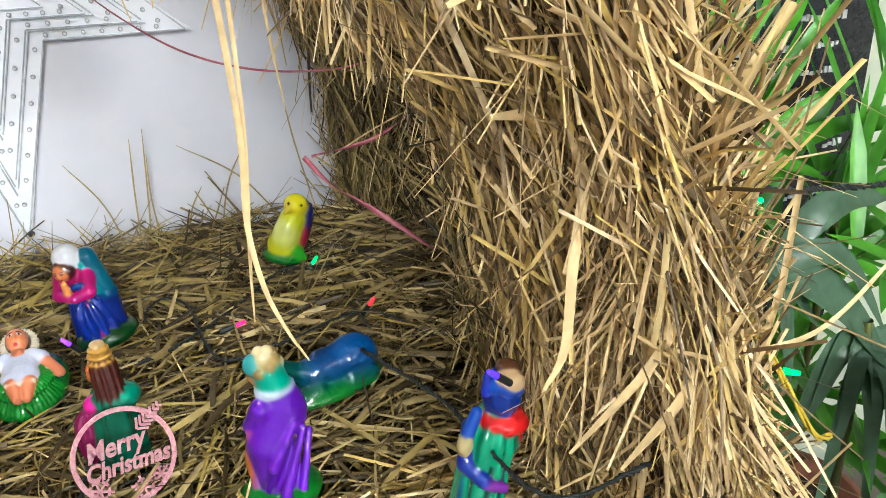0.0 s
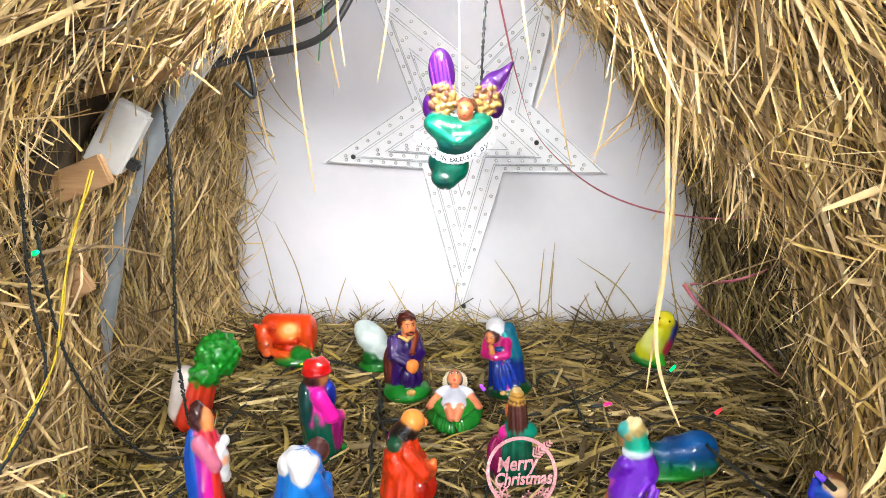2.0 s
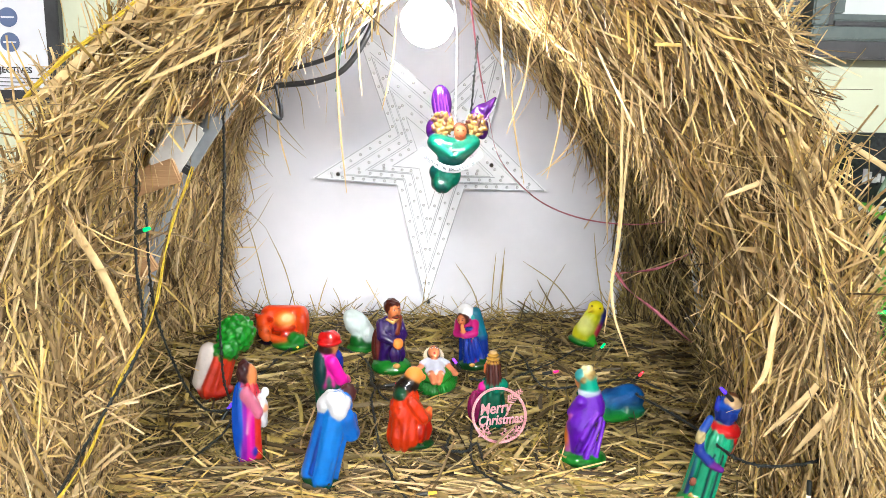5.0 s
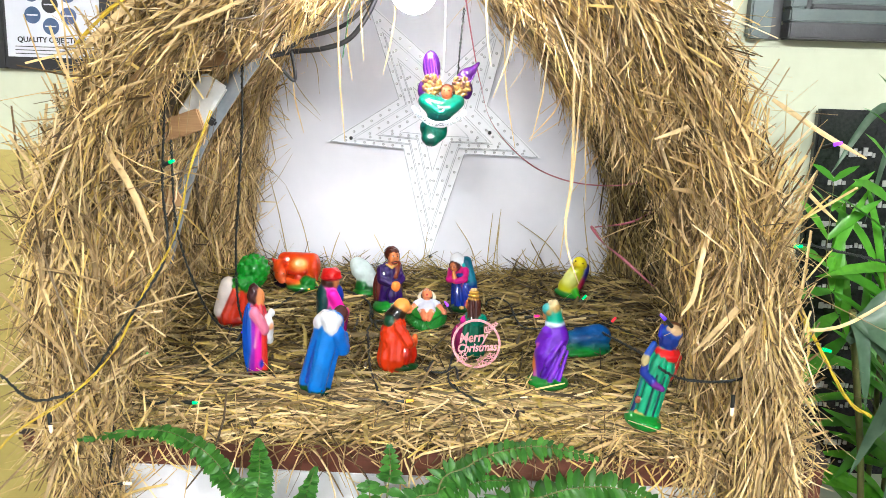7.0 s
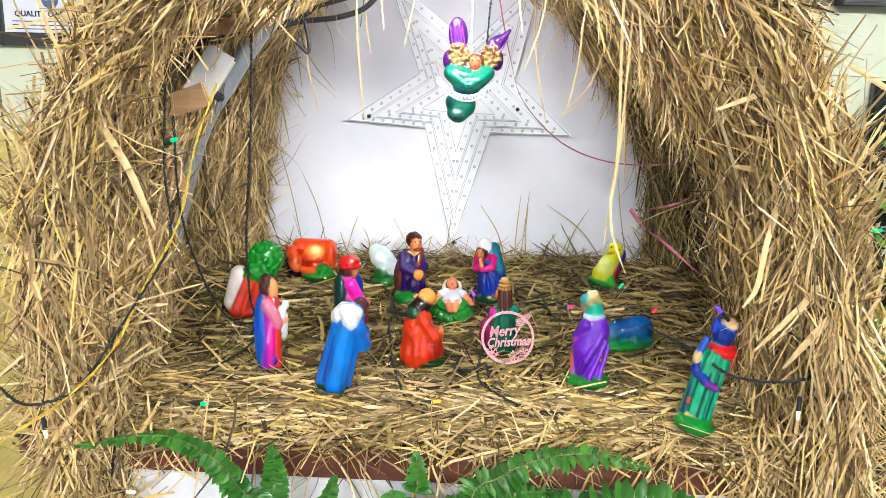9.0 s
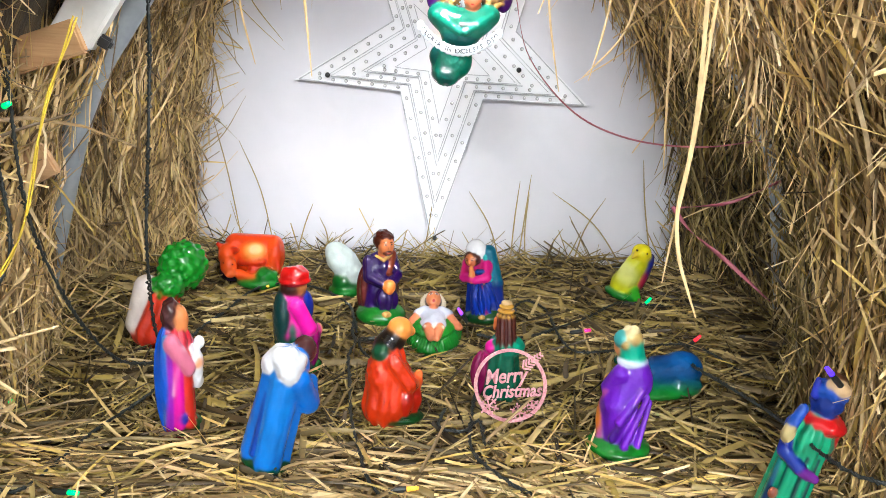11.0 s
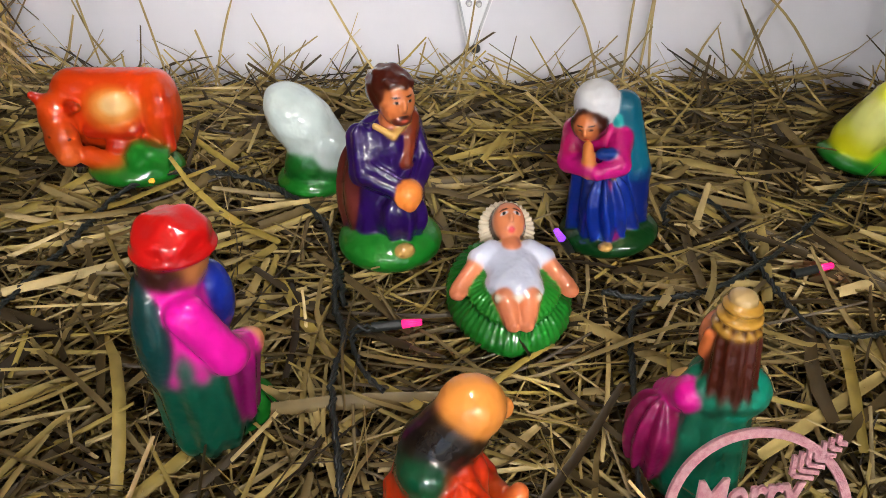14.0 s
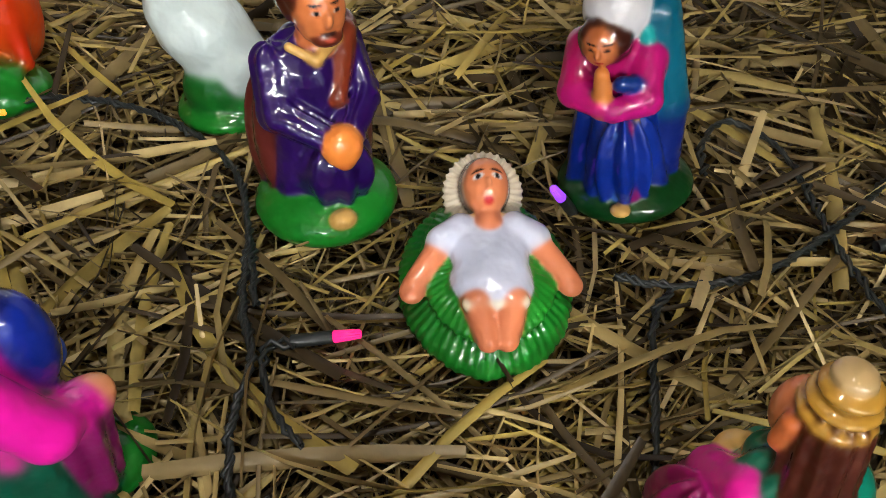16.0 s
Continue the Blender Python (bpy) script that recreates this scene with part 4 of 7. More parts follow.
# ---- the star lamp on the board ----
def star():
    cx, cz = -0.064, 1.108
    t = empty("star_lamp", cx, 1.2215, cz)
    tagged(t, label="clear acrylic star lamp with rows of small unlit bulbs", category="star lamp")
    tips = [(-0.004, -0.278), (0.215, -0.054), (0.150, 0.235), (-0.140, 0.240), (-0.214, -0.036)]
    dents = [(0.062, -0.051), (0.103, 0.046), (0.020, 0.106), (-0.072, 0.053), (-0.060, -0.045)]
    outline = []
    for i in range(5):
        outline += [Vector(tips[i]), Vector(dents[i])]

    def ring(k):
        return [v * k if i % 2 else v * (k * 1.0 if k == 1 else k * 0.97) for i, v in enumerate(outline)]

    bm = bmesh.new()
    v0 = [bm.verts.new((p.x, 0, p.y)) for p in outline]
    v1 = [bm.verts.new((p.x, -0.006, p.y)) for p in outline]
    c0, c1 = bm.verts.new((0, 0, 0)), bm.verts.new((0, -0.006, 0))
    for i in range(10):
        j = (i + 1) % 10
        bm.faces.new((v1[i], v1[j], c1)), bm.faces.new((v0[j], v0[i], c0)), bm.faces.new((v0[i], v0[j], v1[j], v1[i]))
    bmesh.ops.recalc_face_normals(bm, faces=bm.faces)
    part("plate", bm, M_ACRYL, t, "white acrylic plate")
    for k, w in ((0.995, 0.0015), (0.80, 0.0012), (0.76, 0.0009), (0.56, 0.0012), (0.52, 0.0009), (0.33, 0.0010)):
        pts = ring(k)
        for i in range(10):
            a, b = pts[i], pts[(i + 1) % 10]
            d = b - a
            if i % 2 == 0 and k < 0.99:
                a = a + d * 0.05
            bm = box_bm(0, -0.0095, -w / 2, (b - a).length, -0.0055, w / 2)
            bmesh.ops.transform(bm, matrix=pose(a.x, 0, a.y, 0, -math.degrees(math.atan2(d.y, d.x)), 0), verts=bm.verts)
            part("edge_strip", bm, M_EDGE, t)
    dot = bmesh.new()
    bmesh.ops.create_cone(dot, cap_ends=True, radius1=0.0027, radius2=0.0022, depth=0.004, segments=10)
    bmesh.ops.rotate(dot, matrix=pose(0, 0, 0, 90).to_3x3(), verts=dot.verts)
    dm = bpy.data.meshes.new("led_cup")
    dot.to_mesh(dm)
    dot.free()
    dm.materials.append(M_LEDOFF)
    lens = bmesh.new()
    bmesh.ops.create_uvsphere(lens, u_segments=8, v_segments=6, radius=0.0015)
    lm = bpy.data.meshes.new("led_lens")
    lens.to_mesh(lm)
    lens.free()
    lm.materials.append(M_LEDLENS)
    for k, n in ((0.895, 7), (0.66, 5), (0.44, 4)):
        pts = ring(k)
        for i in range(10):
            a, b = pts[i], pts[(i + 1) % 10]
            for j in range(n):
                f = (j + 0.5) / n
                p = a.lerp(b, f)
                o = new("led", dm)
                o.parent = t
                o.location = (p.x, -0.0075, p.y)
                o2 = new("lens", lm)
                o2.parent = o
                o2.location = (0, -0.0022, 0)
    for x, z in ((-0.165, -0.027), (0.110, -0.007), (0.0, -0.262)):
        bm = bmesh.new()
        bmesh.ops.create_uvsphere(bm, u_segments=10, v_segments=8, radius=0.0038)
        bmesh.ops.translate(bm, vec=(x, -0.010, z), verts=bm.verts)
        part("screw", bm, M_BLACK, t, "black screw head")


star()

# ---- painted clay figurines ----
SKIN, TAN, BROWN, DARK = (0.62, 0.24, 0.11), (0.72, 0.34, 0.16), (0.075, 0.022, 0.015), (0.015, 0.010, 0.009)
GREEN, DGREEN, TEAL = (0.015, 0.22, 0.028), (0.006, 0.075, 0.018), (0.004, 0.19, 0.135)
BLUE, NAVY, SKYB = (0.008, 0.09, 0.48), (0.006, 0.015, 0.16), (0.006, 0.19, 0.60)
PURPLE, VIOLET, MAGENTA = (0.045, 0.008, 0.14), (0.15, 0.016, 0.44), (0.62, 0.015, 0.30)
RED, ORANGE, GOLD, WHITE = (0.60, 0.012, 0.012), (0.70, 0.075, 0.008), (0.62, 0.40, 0.14), (0.70, 0.71, 0.74)
MAROON, YELLOW, PINK, HOT = (0.14, 0.03, 0.025), (0.66, 0.60, 0.02), (0.75, 0.24, 0.40), (0.80, 0.02, 0.42)


def place(name, mesh, x, y, z, rz, label, size=1.0, category="figurine", lean=(0, 0), slim=1.0):
    ob = new(name, mesh)
    ob.matrix_basis = pose(x, y, z, lean[0], lean[1], 0) @ pose(0, 0, 0, 0, 0, rz) @ Matrix.Diagonal((size * slim, size * slim, size, 1))
    return tagged(ob, label=label, category=category, group="crib figurines")


def kneeling_man():
    robe, fringe = (0.035, 0.006, 0.12), (0.085, 0.018, 0.010)
    forms = [
        ell((0, -0.004, 0.006), (0.037, 0.036, 0.017), GREEN),
        cap((0.0, 0.006, 0.020), (0.0, 0.004, 0.076), 0.0275, 0.0215, robe, fold=(7, 0.0012, 30)),
        ell((-0.015, 0.010, 0.040), (0.0165, 0.020, 0.040), MAROON, fold=(7, 0.0012, 40)),
        ell((0.017, 0.010, 0.036), (0.0140, 0.018, 0.034), MAROON),
        ell((0.003, -0.017, 0.033), (0.0185, 0.016, 0.020), robe, fold=(7, 0.0012, 30)),
        cap((-0.017, 0.002, 0.085), (-0.0195, -0.008, 0.066), 0.0095, 0.0092, robe, fold=(5, 0.0008, 260)),
        cap((-0.0195, -0.010, 0.065), (-0.004, -0.025, 0.058), 0.0092, 0.0075, robe, fold=(5, 0.0009, 200)),
        cap((0.017, 0.002, 0.085), (0.0200, -0.008, 0.066), 0.0095, 0.0092, robe, fold=(5, 0.0008, 260)),
        cap((0.020, -0.010, 0.065), (0.008, -0.025, 0.058), 0.0092, 0.0075, robe, fold=(5, 0.0009, 200)),
        cap((0.016, -0.002, 0.095), (0.006, -0.018, 0.072), 0.0060, 0.0045, (0.24, 0.05, 0.02)),
        cap((0.017, 0.006, 0.094), (0.020, 0.014, 0.050), 0.0080, 0.0090, MAROON),
        cap((-0.011, -0.008, 0.096), (-0.001, -0.014, 0.090), 0.0022, 0.0022, GOLD, k=0.0015),
        cap((-0.001, -0.014, 0.090), (0.011, -0.008, 0.096), 0.0022, 0.0022, GOLD, k=0.0015),
        ell((0.002, -0.031, 0.055), (0.0098, 0.0085, 0.0105), (0.78, 0.29, 0.07), k=0.0015),
        ell((0.002, -0.0345, 0.050), (0.0050, 0.004, 0.0060), (0.60, 0.18, 0.05), k=0.0015),
        cap((0.003, -0.003, 0.092), (0.003, -0.002, 0.102), 0.0085, 0.0085, (0.60, 0.22, 0.09), k=0.002),
        ell((0.003, 0.002, 0.1160), (0.0155, 0.0160, 0.0155), fringe, bumps=(420, 0.0011)),
        ell((0.004, -0.0085, 0.1105), (0.0115, 0.0105, 0.0150), (0.66, 0.24, 0.09), k=0.0015),
        ell((0.0045, -0.0185, 0.1105), (0.0019, 0.0030, 0.0042), (0.72, 0.28, 0.11), k=0.0015),
        ell((0.0045, -0.0145, 0.1010), (0.0072, 0.0052, 0.0045), (0.17, 0.04, 0.02), k=0.0012),
        ell((0.004, -0.0055, 0.1225), (0.0122, 0.0100, 0.0055), fringe, bumps=(520, 0.0012), k=0.001),
        ell((-0.002, -0.035, 0.015), (0.0065, 0.005, 0.0045), GOLD, k=0.002),
    ]
    stamps = [((-0.0005, -0.0180, 0.1168), (0.0030, 0.004, 0.0007), DARK), ((0.0092, -0.0180, 0.1168), (0.0030, 0.004, 0.0007), DARK),
              ((-0.0003, -0.0185, 0.1138), (0.0020, 0.004, 0.0008), (0.5, 0.4, 0.35)), ((0.0090, -0.0185, 0.1138), (0.0020, 0.004, 0.0008), (0.5, 0.4, 0.35)), ((-0.0001, -0.0185, 0.1139), (0.0012, 0.004, 0.0012), DARK), ((0.0092, -0.0185, 0.1139), (0.0012, 0.004, 0.0012), DARK),
              ((0.0045, -0.020, 0.1040), (0.0042, 0.004, 0.0010), (0.06, 0.015, 0.01)), ((0.0045, -0.020, 0.1015), (0.0026, 0.004, 0.0008), (0.50, 0.10, 0.06))]
    return clay("kneeling_figurine", forms, stamps, 0.0009, 0.0026, 0.0004)


def praying_woman():
    forms = [
        ell((0.003, 0.002, 0.005), (0.035, 0.032, 0.014), DGREEN),
        cap((0.0, 0.004, 0.016), (-0.002, 0.004, 0.066), 0.0265, 0.0160, (0.006, 0.035, 0.26), fold=(9, 0.0022, 12)),
        ell((0.004, -0.012, 0.030), (0.0155, 0.017, 0.028), (0.006, 0.045, 0.34), fold=(8, 0.0022, 20)),
        cap((0.009, -0.019, 0.014), (0.006, -0.017, 0.052), 0.0055, 0.0035, (0.24, 0.010, 0.16), k=0.002),
        cap((0.0145, -0.0165, 0.014), (0.010, -0.016, 0.060), 0.0016, 0.0013, GOLD, k=0.0012),
        cap((0.003, -0.024, 0.014), (0.002, -0.021, 0.050), 0.0014, 0.0011, (0.10, 0.22, 0.60), k=0.0012),
        cap((-0.004, 0.004, 0.064), (-0.004, 0.002, 0.084), 0.0160, 0.0140, (0.42, 0.010, 0.15)),
        cap((-0.017, 0.002, 0.083), (-0.0195, -0.010, 0.067), 0.0092, 0.0082, (0.48, 0.010, 0.15)),
        cap((-0.0195, -0.011, 0.066), (-0.006, -0.021, 0.066), 0.0082, 0.0058, (0.58, 0.014, 0.24)),
        cap((0.012, -0.002, 0.081), (0.013, -0.014, 0.067), 0.0085, 0.0075, (0.50, 0.012, 0.20)),
        cap((0.014, -0.014, 0.066), (0.000, -0.022, 0.064), 0.0072, 0.0055, (0.58, 0.015, 0.26)),
        cap((0.003, -0.018, 0.076), (0.011, -0.014, 0.074), 0.0040, 0.0040, (0.005, 0.06, 0.30), k=0.002),
        cap((0.014, 0.008, 0.098), (0.0215, 0.006, 0.052), 0.0105, 0.0100, (0.004, 0.16, 0.24)),
        cap((0.011, -0.002, 0.094), (0.0165, -0.005, 0.060), 0.0030, 0.0030, (0.02, 0.42, 0.42), k=0.002),
        cap((0.0215, 0.006, 0.052), (0.021, 0.004, 0.018), 0.0100, 0.0090, (0.005, 0.03, 0.22)),
        cap((-0.005, -0.0205, 0.064), (-0.0055, -0.0200, 0.082), 0.0055, 0.0034, (0.74, 0.30, 0.09), k=0.0015),
        ell((-0.003, 0.0020, 0.1025), (0.0152, 0.0145, 0.0160), WHITE),
        cap((0.008, 0.008, 0.098), (0.019, 0.008, 0.086), 0.0085, 0.0060, (0.60, 0.66, 0.72)),
        ell((-0.0062, -0.0084, 0.0930), (0.0122, 0.0092, 0.0120), (0.07, 0.018, 0.011), bumps=(500, 0.0007), k=0.0012),
        ell((-0.0070, -0.0120, 0.0920), (0.0085, 0.0080, 0.0102), (0.62, 0.22, 0.085), k=0.0012),
        ell((-0.0074, -0.0200, 0.0912), (0.0014, 0.0022, 0.0030), (0.70, 0.26, 0.10), k=0.001),
        ell((0.006, -0.030, 0.011), (0.005, 0.004, 0.0030), GOLD, k=0.002),
    ]
    stamps = [((-0.0108, -0.0195, 0.0955), (0.0024, 0.004, 0.0006), DARK), ((-0.0030, -0.0195, 0.0955), (0.0024, 0.004, 0.0006), DARK), ((-0.0106, -0.0198, 0.0932), (0.0017, 0.004, 0.0006), DARK),
              ((-0.0034, -0.0198, 0.0932), (0.0017, 0.004, 0.0006), DARK), ((-0.007, -0.0195, 0.0865), (0.0020, 0.004, 0.0007), (0.40, 0.02, 0.02))]
    return clay("praying_figurine", forms, stamps, 0.0009, 0.0026, 0.0004)


def infant():
    t = radians(15)

    def q(x, y, z):
        return (x, y * math.cos(t) - z * math.sin(t), y * math.sin(t) + z * math.cos(t) + 0.010)

    r = (15, 0, 0)
    gown, skin = (0.60, 0.63, 0.74), (0.70, 0.27, 0.14)
    forms = [
        ell(q(0, -0.002, 0.0), (0.0405, 0.0470, 0.0190), GREEN, rot=r, fold=(60, 0.0003, 0), bumps=(330, 0.0007)),
        # near-black underside, the shadow beneath the cradle put into colour
        ell(q(0, -0.004, -0.010), (0.030, 0.040, 0.016), (0.004, 0.02, 0.05), rot=r),
        ell(q(0, -0.002, 0.017), (0.031, 0.038, 0.0070), (0.02, 0.25, 0.03), rot=r, fold=(60, 0.0003, 0), bumps=(480, 0.0006)),
        ell(q(0, 0.032, 0.024), (0.0185, 0.0195, 0.0055), (0.74, 0.66, 0.52), rot=(42, 0, 0), fold=(34, 0.0006, 0), k=0.002),
        ell(q(0, 0.004, 0.0245), (0.0180, 0.0165, 0.0085), gown, rot=r, k=0.002),
        ell(q(0, -0.013, 0.0245), (0.0165, 0.0145, 0.0080), gown, rot=r, bumps=(260, 0.0006), k=0.006),
        cap(q(-0.012, 0.012, 0.027), q(-0.021, 0.007, 0.025), 0.0068, 0.0068, gown, k=0.002),
        cap(q(0.012, 0.012, 0.027), q(0.021, 0.007, 0.025), 0.0068, 0.0068, gown, k=0.002),
        cap(q(-0.022, 0.005, 0.024), q(-0.0335, -0.010, 0.019), 0.0054, 0.0050, skin, k=0.002),
        cap(q(0.022, 0.005, 0.024), q(0.0335, -0.010, 0.019), 0.0054, 0.0050, skin, k=0.002),
        ell(q(-0.0350, -0.014, 0.018), (0.0056, 0.0062, 0.0044), skin, k=0.002),
        ell(q(0.0350, -0.014, 0.018), (0.0056, 0.0062, 0.0044), skin, k=0.002),
        cap(q(-0.0072, -0.023, 0.0235), q(-0.0040, -0.039, 0.0185), 0.0070, 0.0052, skin, k=0.0015),
        cap(q(0.0072, -0.023, 0.0235), q(0.0040, -0.039, 0.0185), 0.0070, 0.0052, skin, k=0.0015),
        ell(q(0, 0.0310, 0.030), (0.0114, 0.0138, 0.0105), (0.10, 0.03, 0.02), rot=(38, 0, 0), k=0.002),
        ell(q(0, 0.0280, 0.0355), (0.0102, 0.0130, 0.0096), (0.74, 0.29, 0.14), rot=(38, 0, 0), k=0.0015),
        cap(q(0, 0.016, 0.030), q(0, 0.012, 0.030), 0.0055, 0.006, skin, k=0.002),
        cap(q(-0.0120, -0.0255, 0.0262), q(0.0120, -0.0255, 0.0262), 0.0024, 0.0024, (0.72, 0.66, 0.52), k=0.002),
        cap(q(-0.0070, 0.0155, 0.0300), q(0.0070, 0.0155, 0.0300), 0.0014, 0.0014, GOLD, k=0.0015),
        ell(q(0, 0.0236, 0.0448), (0.0013, 0.0026, 0.0013), (0.76, 0.32, 0.16), rot=(38, 0, 0), k=0.0015),
    ]

    def face(x, y, z, rx, ry, col):
        return (q(x, y, z), (rx, ry, 0.0060), col)

    stamps = [face(-0.0044, 0.0305, 0.0462, 0.0030, 0.0007, DARK), face(0.0044, 0.0305, 0.0462, 0.0030, 0.0007, DARK),
              face(-0.0042, 0.0277, 0.0455, 0.0024, 0.0012, WHITE), face(0.0042, 0.0277, 0.0455, 0.0024, 0.0012, WHITE),
              face(-0.0042, 0.0277, 0.0455, 0.0011, 0.0012, DARK), face(0.0042, 0.0277, 0.0455, 0.0011, 0.0012, DARK), face(0, 0.0186, 0.0425, 0.0026, 0.0011, (0.55, 0.02, 0.02)),
              (q(-0.030, -0.028, 0.016), (0.0022, 0.0022, 0.0022), (0.55, 0.05, 0.08)), (q(-0.033, -0.022, 0.014), (0.0018, 0.0018, 0.0018), (0.55, 0.05, 0.08))]
    return clay("cradle_figurine", forms, stamps, 0.0008, 0.004, 0.0004)


def red_cap_woman():
    forms = [
        ell((0.010, -0.012, 0.003), (0.022, 0.024, 0.009), GREEN),
        cap((0, 0, 0.010), (0.0, 0.004, 0.055), 0.0215, 0.0200, (0.004, 0.12, 0.075), fold=(9, 0.0012, 20)),
        cap((0.0, 0.004, 0.055), (0, 0.006, 0.094), 0.0195, 0.0130, HOT),
        ell((0.0, 0.016, 0.068), (0.0185, 0.011, 0.036), (0.004, 0.06, 0.06)),
        ell((0.006, -0.010, 0.078), (0.012, 0.012, 0.022), (0.01, 0.04, 0.34)),
        cap((-0.017, 0.002, 0.088), (-0.017, -0.012, 0.060), 0.0095, 0.0090, HOT),
        cap((-0.017, -0.012, 0.060), (-0.002, -0.022, 0.052), 0.0085, 0.0070, HOT),
        cap((0.017, 0.002, 0.088), (0.016, -0.012, 0.060), 0.0085, 0.0080, BLUE),
        cap((-0.004, -0.016, 0.048), (-0.006, -0.015, 0.018), 0.0120, 0.0095, (0.28, 0.010, 0.16), fold=(7, 0.001, 0)),
        ell((0.0, -0.026, 0.052), (0.006, 0.006, 0.007), TAN),
        ell((0, 0.0, 0.108), (0.0125, 0.0130, 0.0155), (0.60, 0.26, 0.10)),
        ell((0, 0.006, 0.106), (0.0140, 0.0125, 0.0150), (0.06, 0.02, 0.016)),
        ell((0, 0.001, 0.120), (0.0165, 0.0170, 0.0110), RED, bumps=(300, 0.0012)),
        ell((0, 0.001, 0.1145), (0.0185, 0.0190, 0.0048), (0.50, 0.01, 0.012)),
    ]
    return clay("standing_figurine", forms, [], 0.0011, 0.0032, 0.0007)


def lamb_bearer():
    forms = [
        ell((0.004, -0.006, 0.003), (0.024, 0.020, 0.008), DGREEN),
        cap((0, 0, 0.008), (0, 0, 0.082), 0.0180, 0.0160, (0.56, 0.03, 0.06), fold=(8, 0.0012, 10)),
        ell((-0.006, 0.011, 0.047), (0.0175, 0.0135, 0.050), (0.008, 0.11, 0.50), fold=(6, 0.001, 40)),
        cap((-0.0155, 0.004, 0.010), (-0.0145, 0.002, 0.082), 0.0075, 0.0062, (0.30, 0.02, 0.42)),
        cap((-0.0155, -0.005, 0.010), (-0.0140, -0.006, 0.072), 0.0068, 0.0060, (0.66, 0.016, 0.36)),
        cap((-0.008, -0.014, 0.010), (-0.008, -0.012, 0.070), 0.0080, 0.0070, (0.62, 0.045, 0.03)),
        cap((-0.014, -0.010, 0.078), (-0.018, -0.002, 0.040), 0.0040, 0.0030, (0.72, 0.50, 0.56), k=0.002),
        ell((-0.015, -0.008, 0.016), (0.0060, 0.0080, 0.0065), (0.02, 0.05, 0.42), k=0.002),
        cap((-0.017, 0.008, 0.012), (-0.017, 0.006, 0.088), 0.0040, 0.0036, (0.02, 0.30, 0.62), k=0.002),
        ell((0.004, -0.022, 0.046), (0.0075, 0.0070, 0.0075), WHITE, k=0.002),
        cap((-0.016, 0.0, 0.084), (-0.012, -0.018, 0.062), 0.0085, 0.0070, (0.62, 0.20, 0.30)),
        cap((0.016, 0.0, 0.084), (0.012, -0.018, 0.066), 0.0085, 0.0070, (0.62, 0.20, 0.30)),
        ell((0.0, -0.021, 0.062), (0.0085, 0.0095, 0.0190), WHITE, bumps=(420, 0.0012)),
        ell((0.003, -0.026, 0.082), (0.0050, 0.0065, 0.0060), WHITE),
        ell((0.0, -0.026, 0.064), (0.0085, 0.0050, 0.0055), TAN, k=0.002),
        ell((0, -0.004, 0.102), (0.0095, 0.0110, 0.0135), (0.66, 0.27, 0.10)),
        ell((0, 0.005, 0.105), (0.0130, 0.0120, 0.0160), (0.07, 0.020, 0.022), bumps=(420, 0.0010)),
    ]
    return clay("standing_figurine", forms, [], 0.0011, 0.0032, 0.0007)


def blue_cloak():
    deep = (0.004, 0.07, 0.36)
    forms = [
        ell((0.004, -0.002, 0.003), (0.027, 0.024, 0.009), DGREEN),
        cap((0, 0, 0.010), (0.0, 0.0, 0.060), 0.0200, 0.0190, SKYB, fold=(7, 0.0024, 8)),
        cap((0, 0, 0.060), (0.0, 0.0, 0.092), 0.0190, 0.0180, SKYB, fold=(7, 0.0012, 8)),
        cap((0.009, 0.010, 0.012), (0.006, 0.009, 0.080), 0.0125, 0.0120, SKYB),
        cap((-0.009, 0.008, 0.012), (-0.006, 0.008, 0.084), 0.0120, 0.0130, (0.010, 0.24, 0.66)),
        # deep blue lines along the cloak's grooves: crease shade put into the colour
        cap((0.0, 0.0195, 0.014), (0.001, 0.0185, 0.070), 0.0030, 0.0018, deep, k=0.002),
        cap((-0.018, 0.010, 0.014), (-0.015, 0.010, 0.066), 0.0026, 0.0016, deep, k=0.002),
        cap((0.018, 0.010, 0.014), (0.016, 0.010, 0.060), 0.0026, 0.0016, deep, k=0.002),
        cap((0.017, 0.0, 0.086), (0.019, -0.016, 0.064), 0.0105, 0.0100, SKYB),
        cap((-0.017, 0.0, 0.086), (-0.019, -0.016, 0.064), 0.0105, 0.0100, SKYB),
        cap((0.019, -0.018, 0.064), (0.006, -0.027, 0.076), 0.0090, 0.0065, SKYB),
        cap((-0.019, -0.018, 0.064), (-0.006, -0.027, 0.076), 0.0090, 0.0065, SKYB),
        ell((0.0, 0.004, 0.100), (0.0200, 0.0160, 0.0100), WHITE, bumps=(300, 0.0012)),
        ell((0.009, 0.011, 0.092), (0.0125, 0.0105, 0.0115), WHITE, bumps=(300, 0.0012)),
        ell((-0.010, 0.010, 0.094), (0.0125, 0.0105, 0.0120), WHITE, bumps=(300, 0.0012)),
        ell((0, -0.014, 0.106), (0.0105, 0.0110, 0.0115), (0.10, 0.035, 0.035), bumps=(450, 0.0009)),
        ell((0, -0.020, 0.102), (0.0078, 0.0076, 0.0100), (0.45, 0.20, 0.12)),
    ]
    return clay("standing_figurine", forms, [], 0.0011, 0.003, 0.0005)


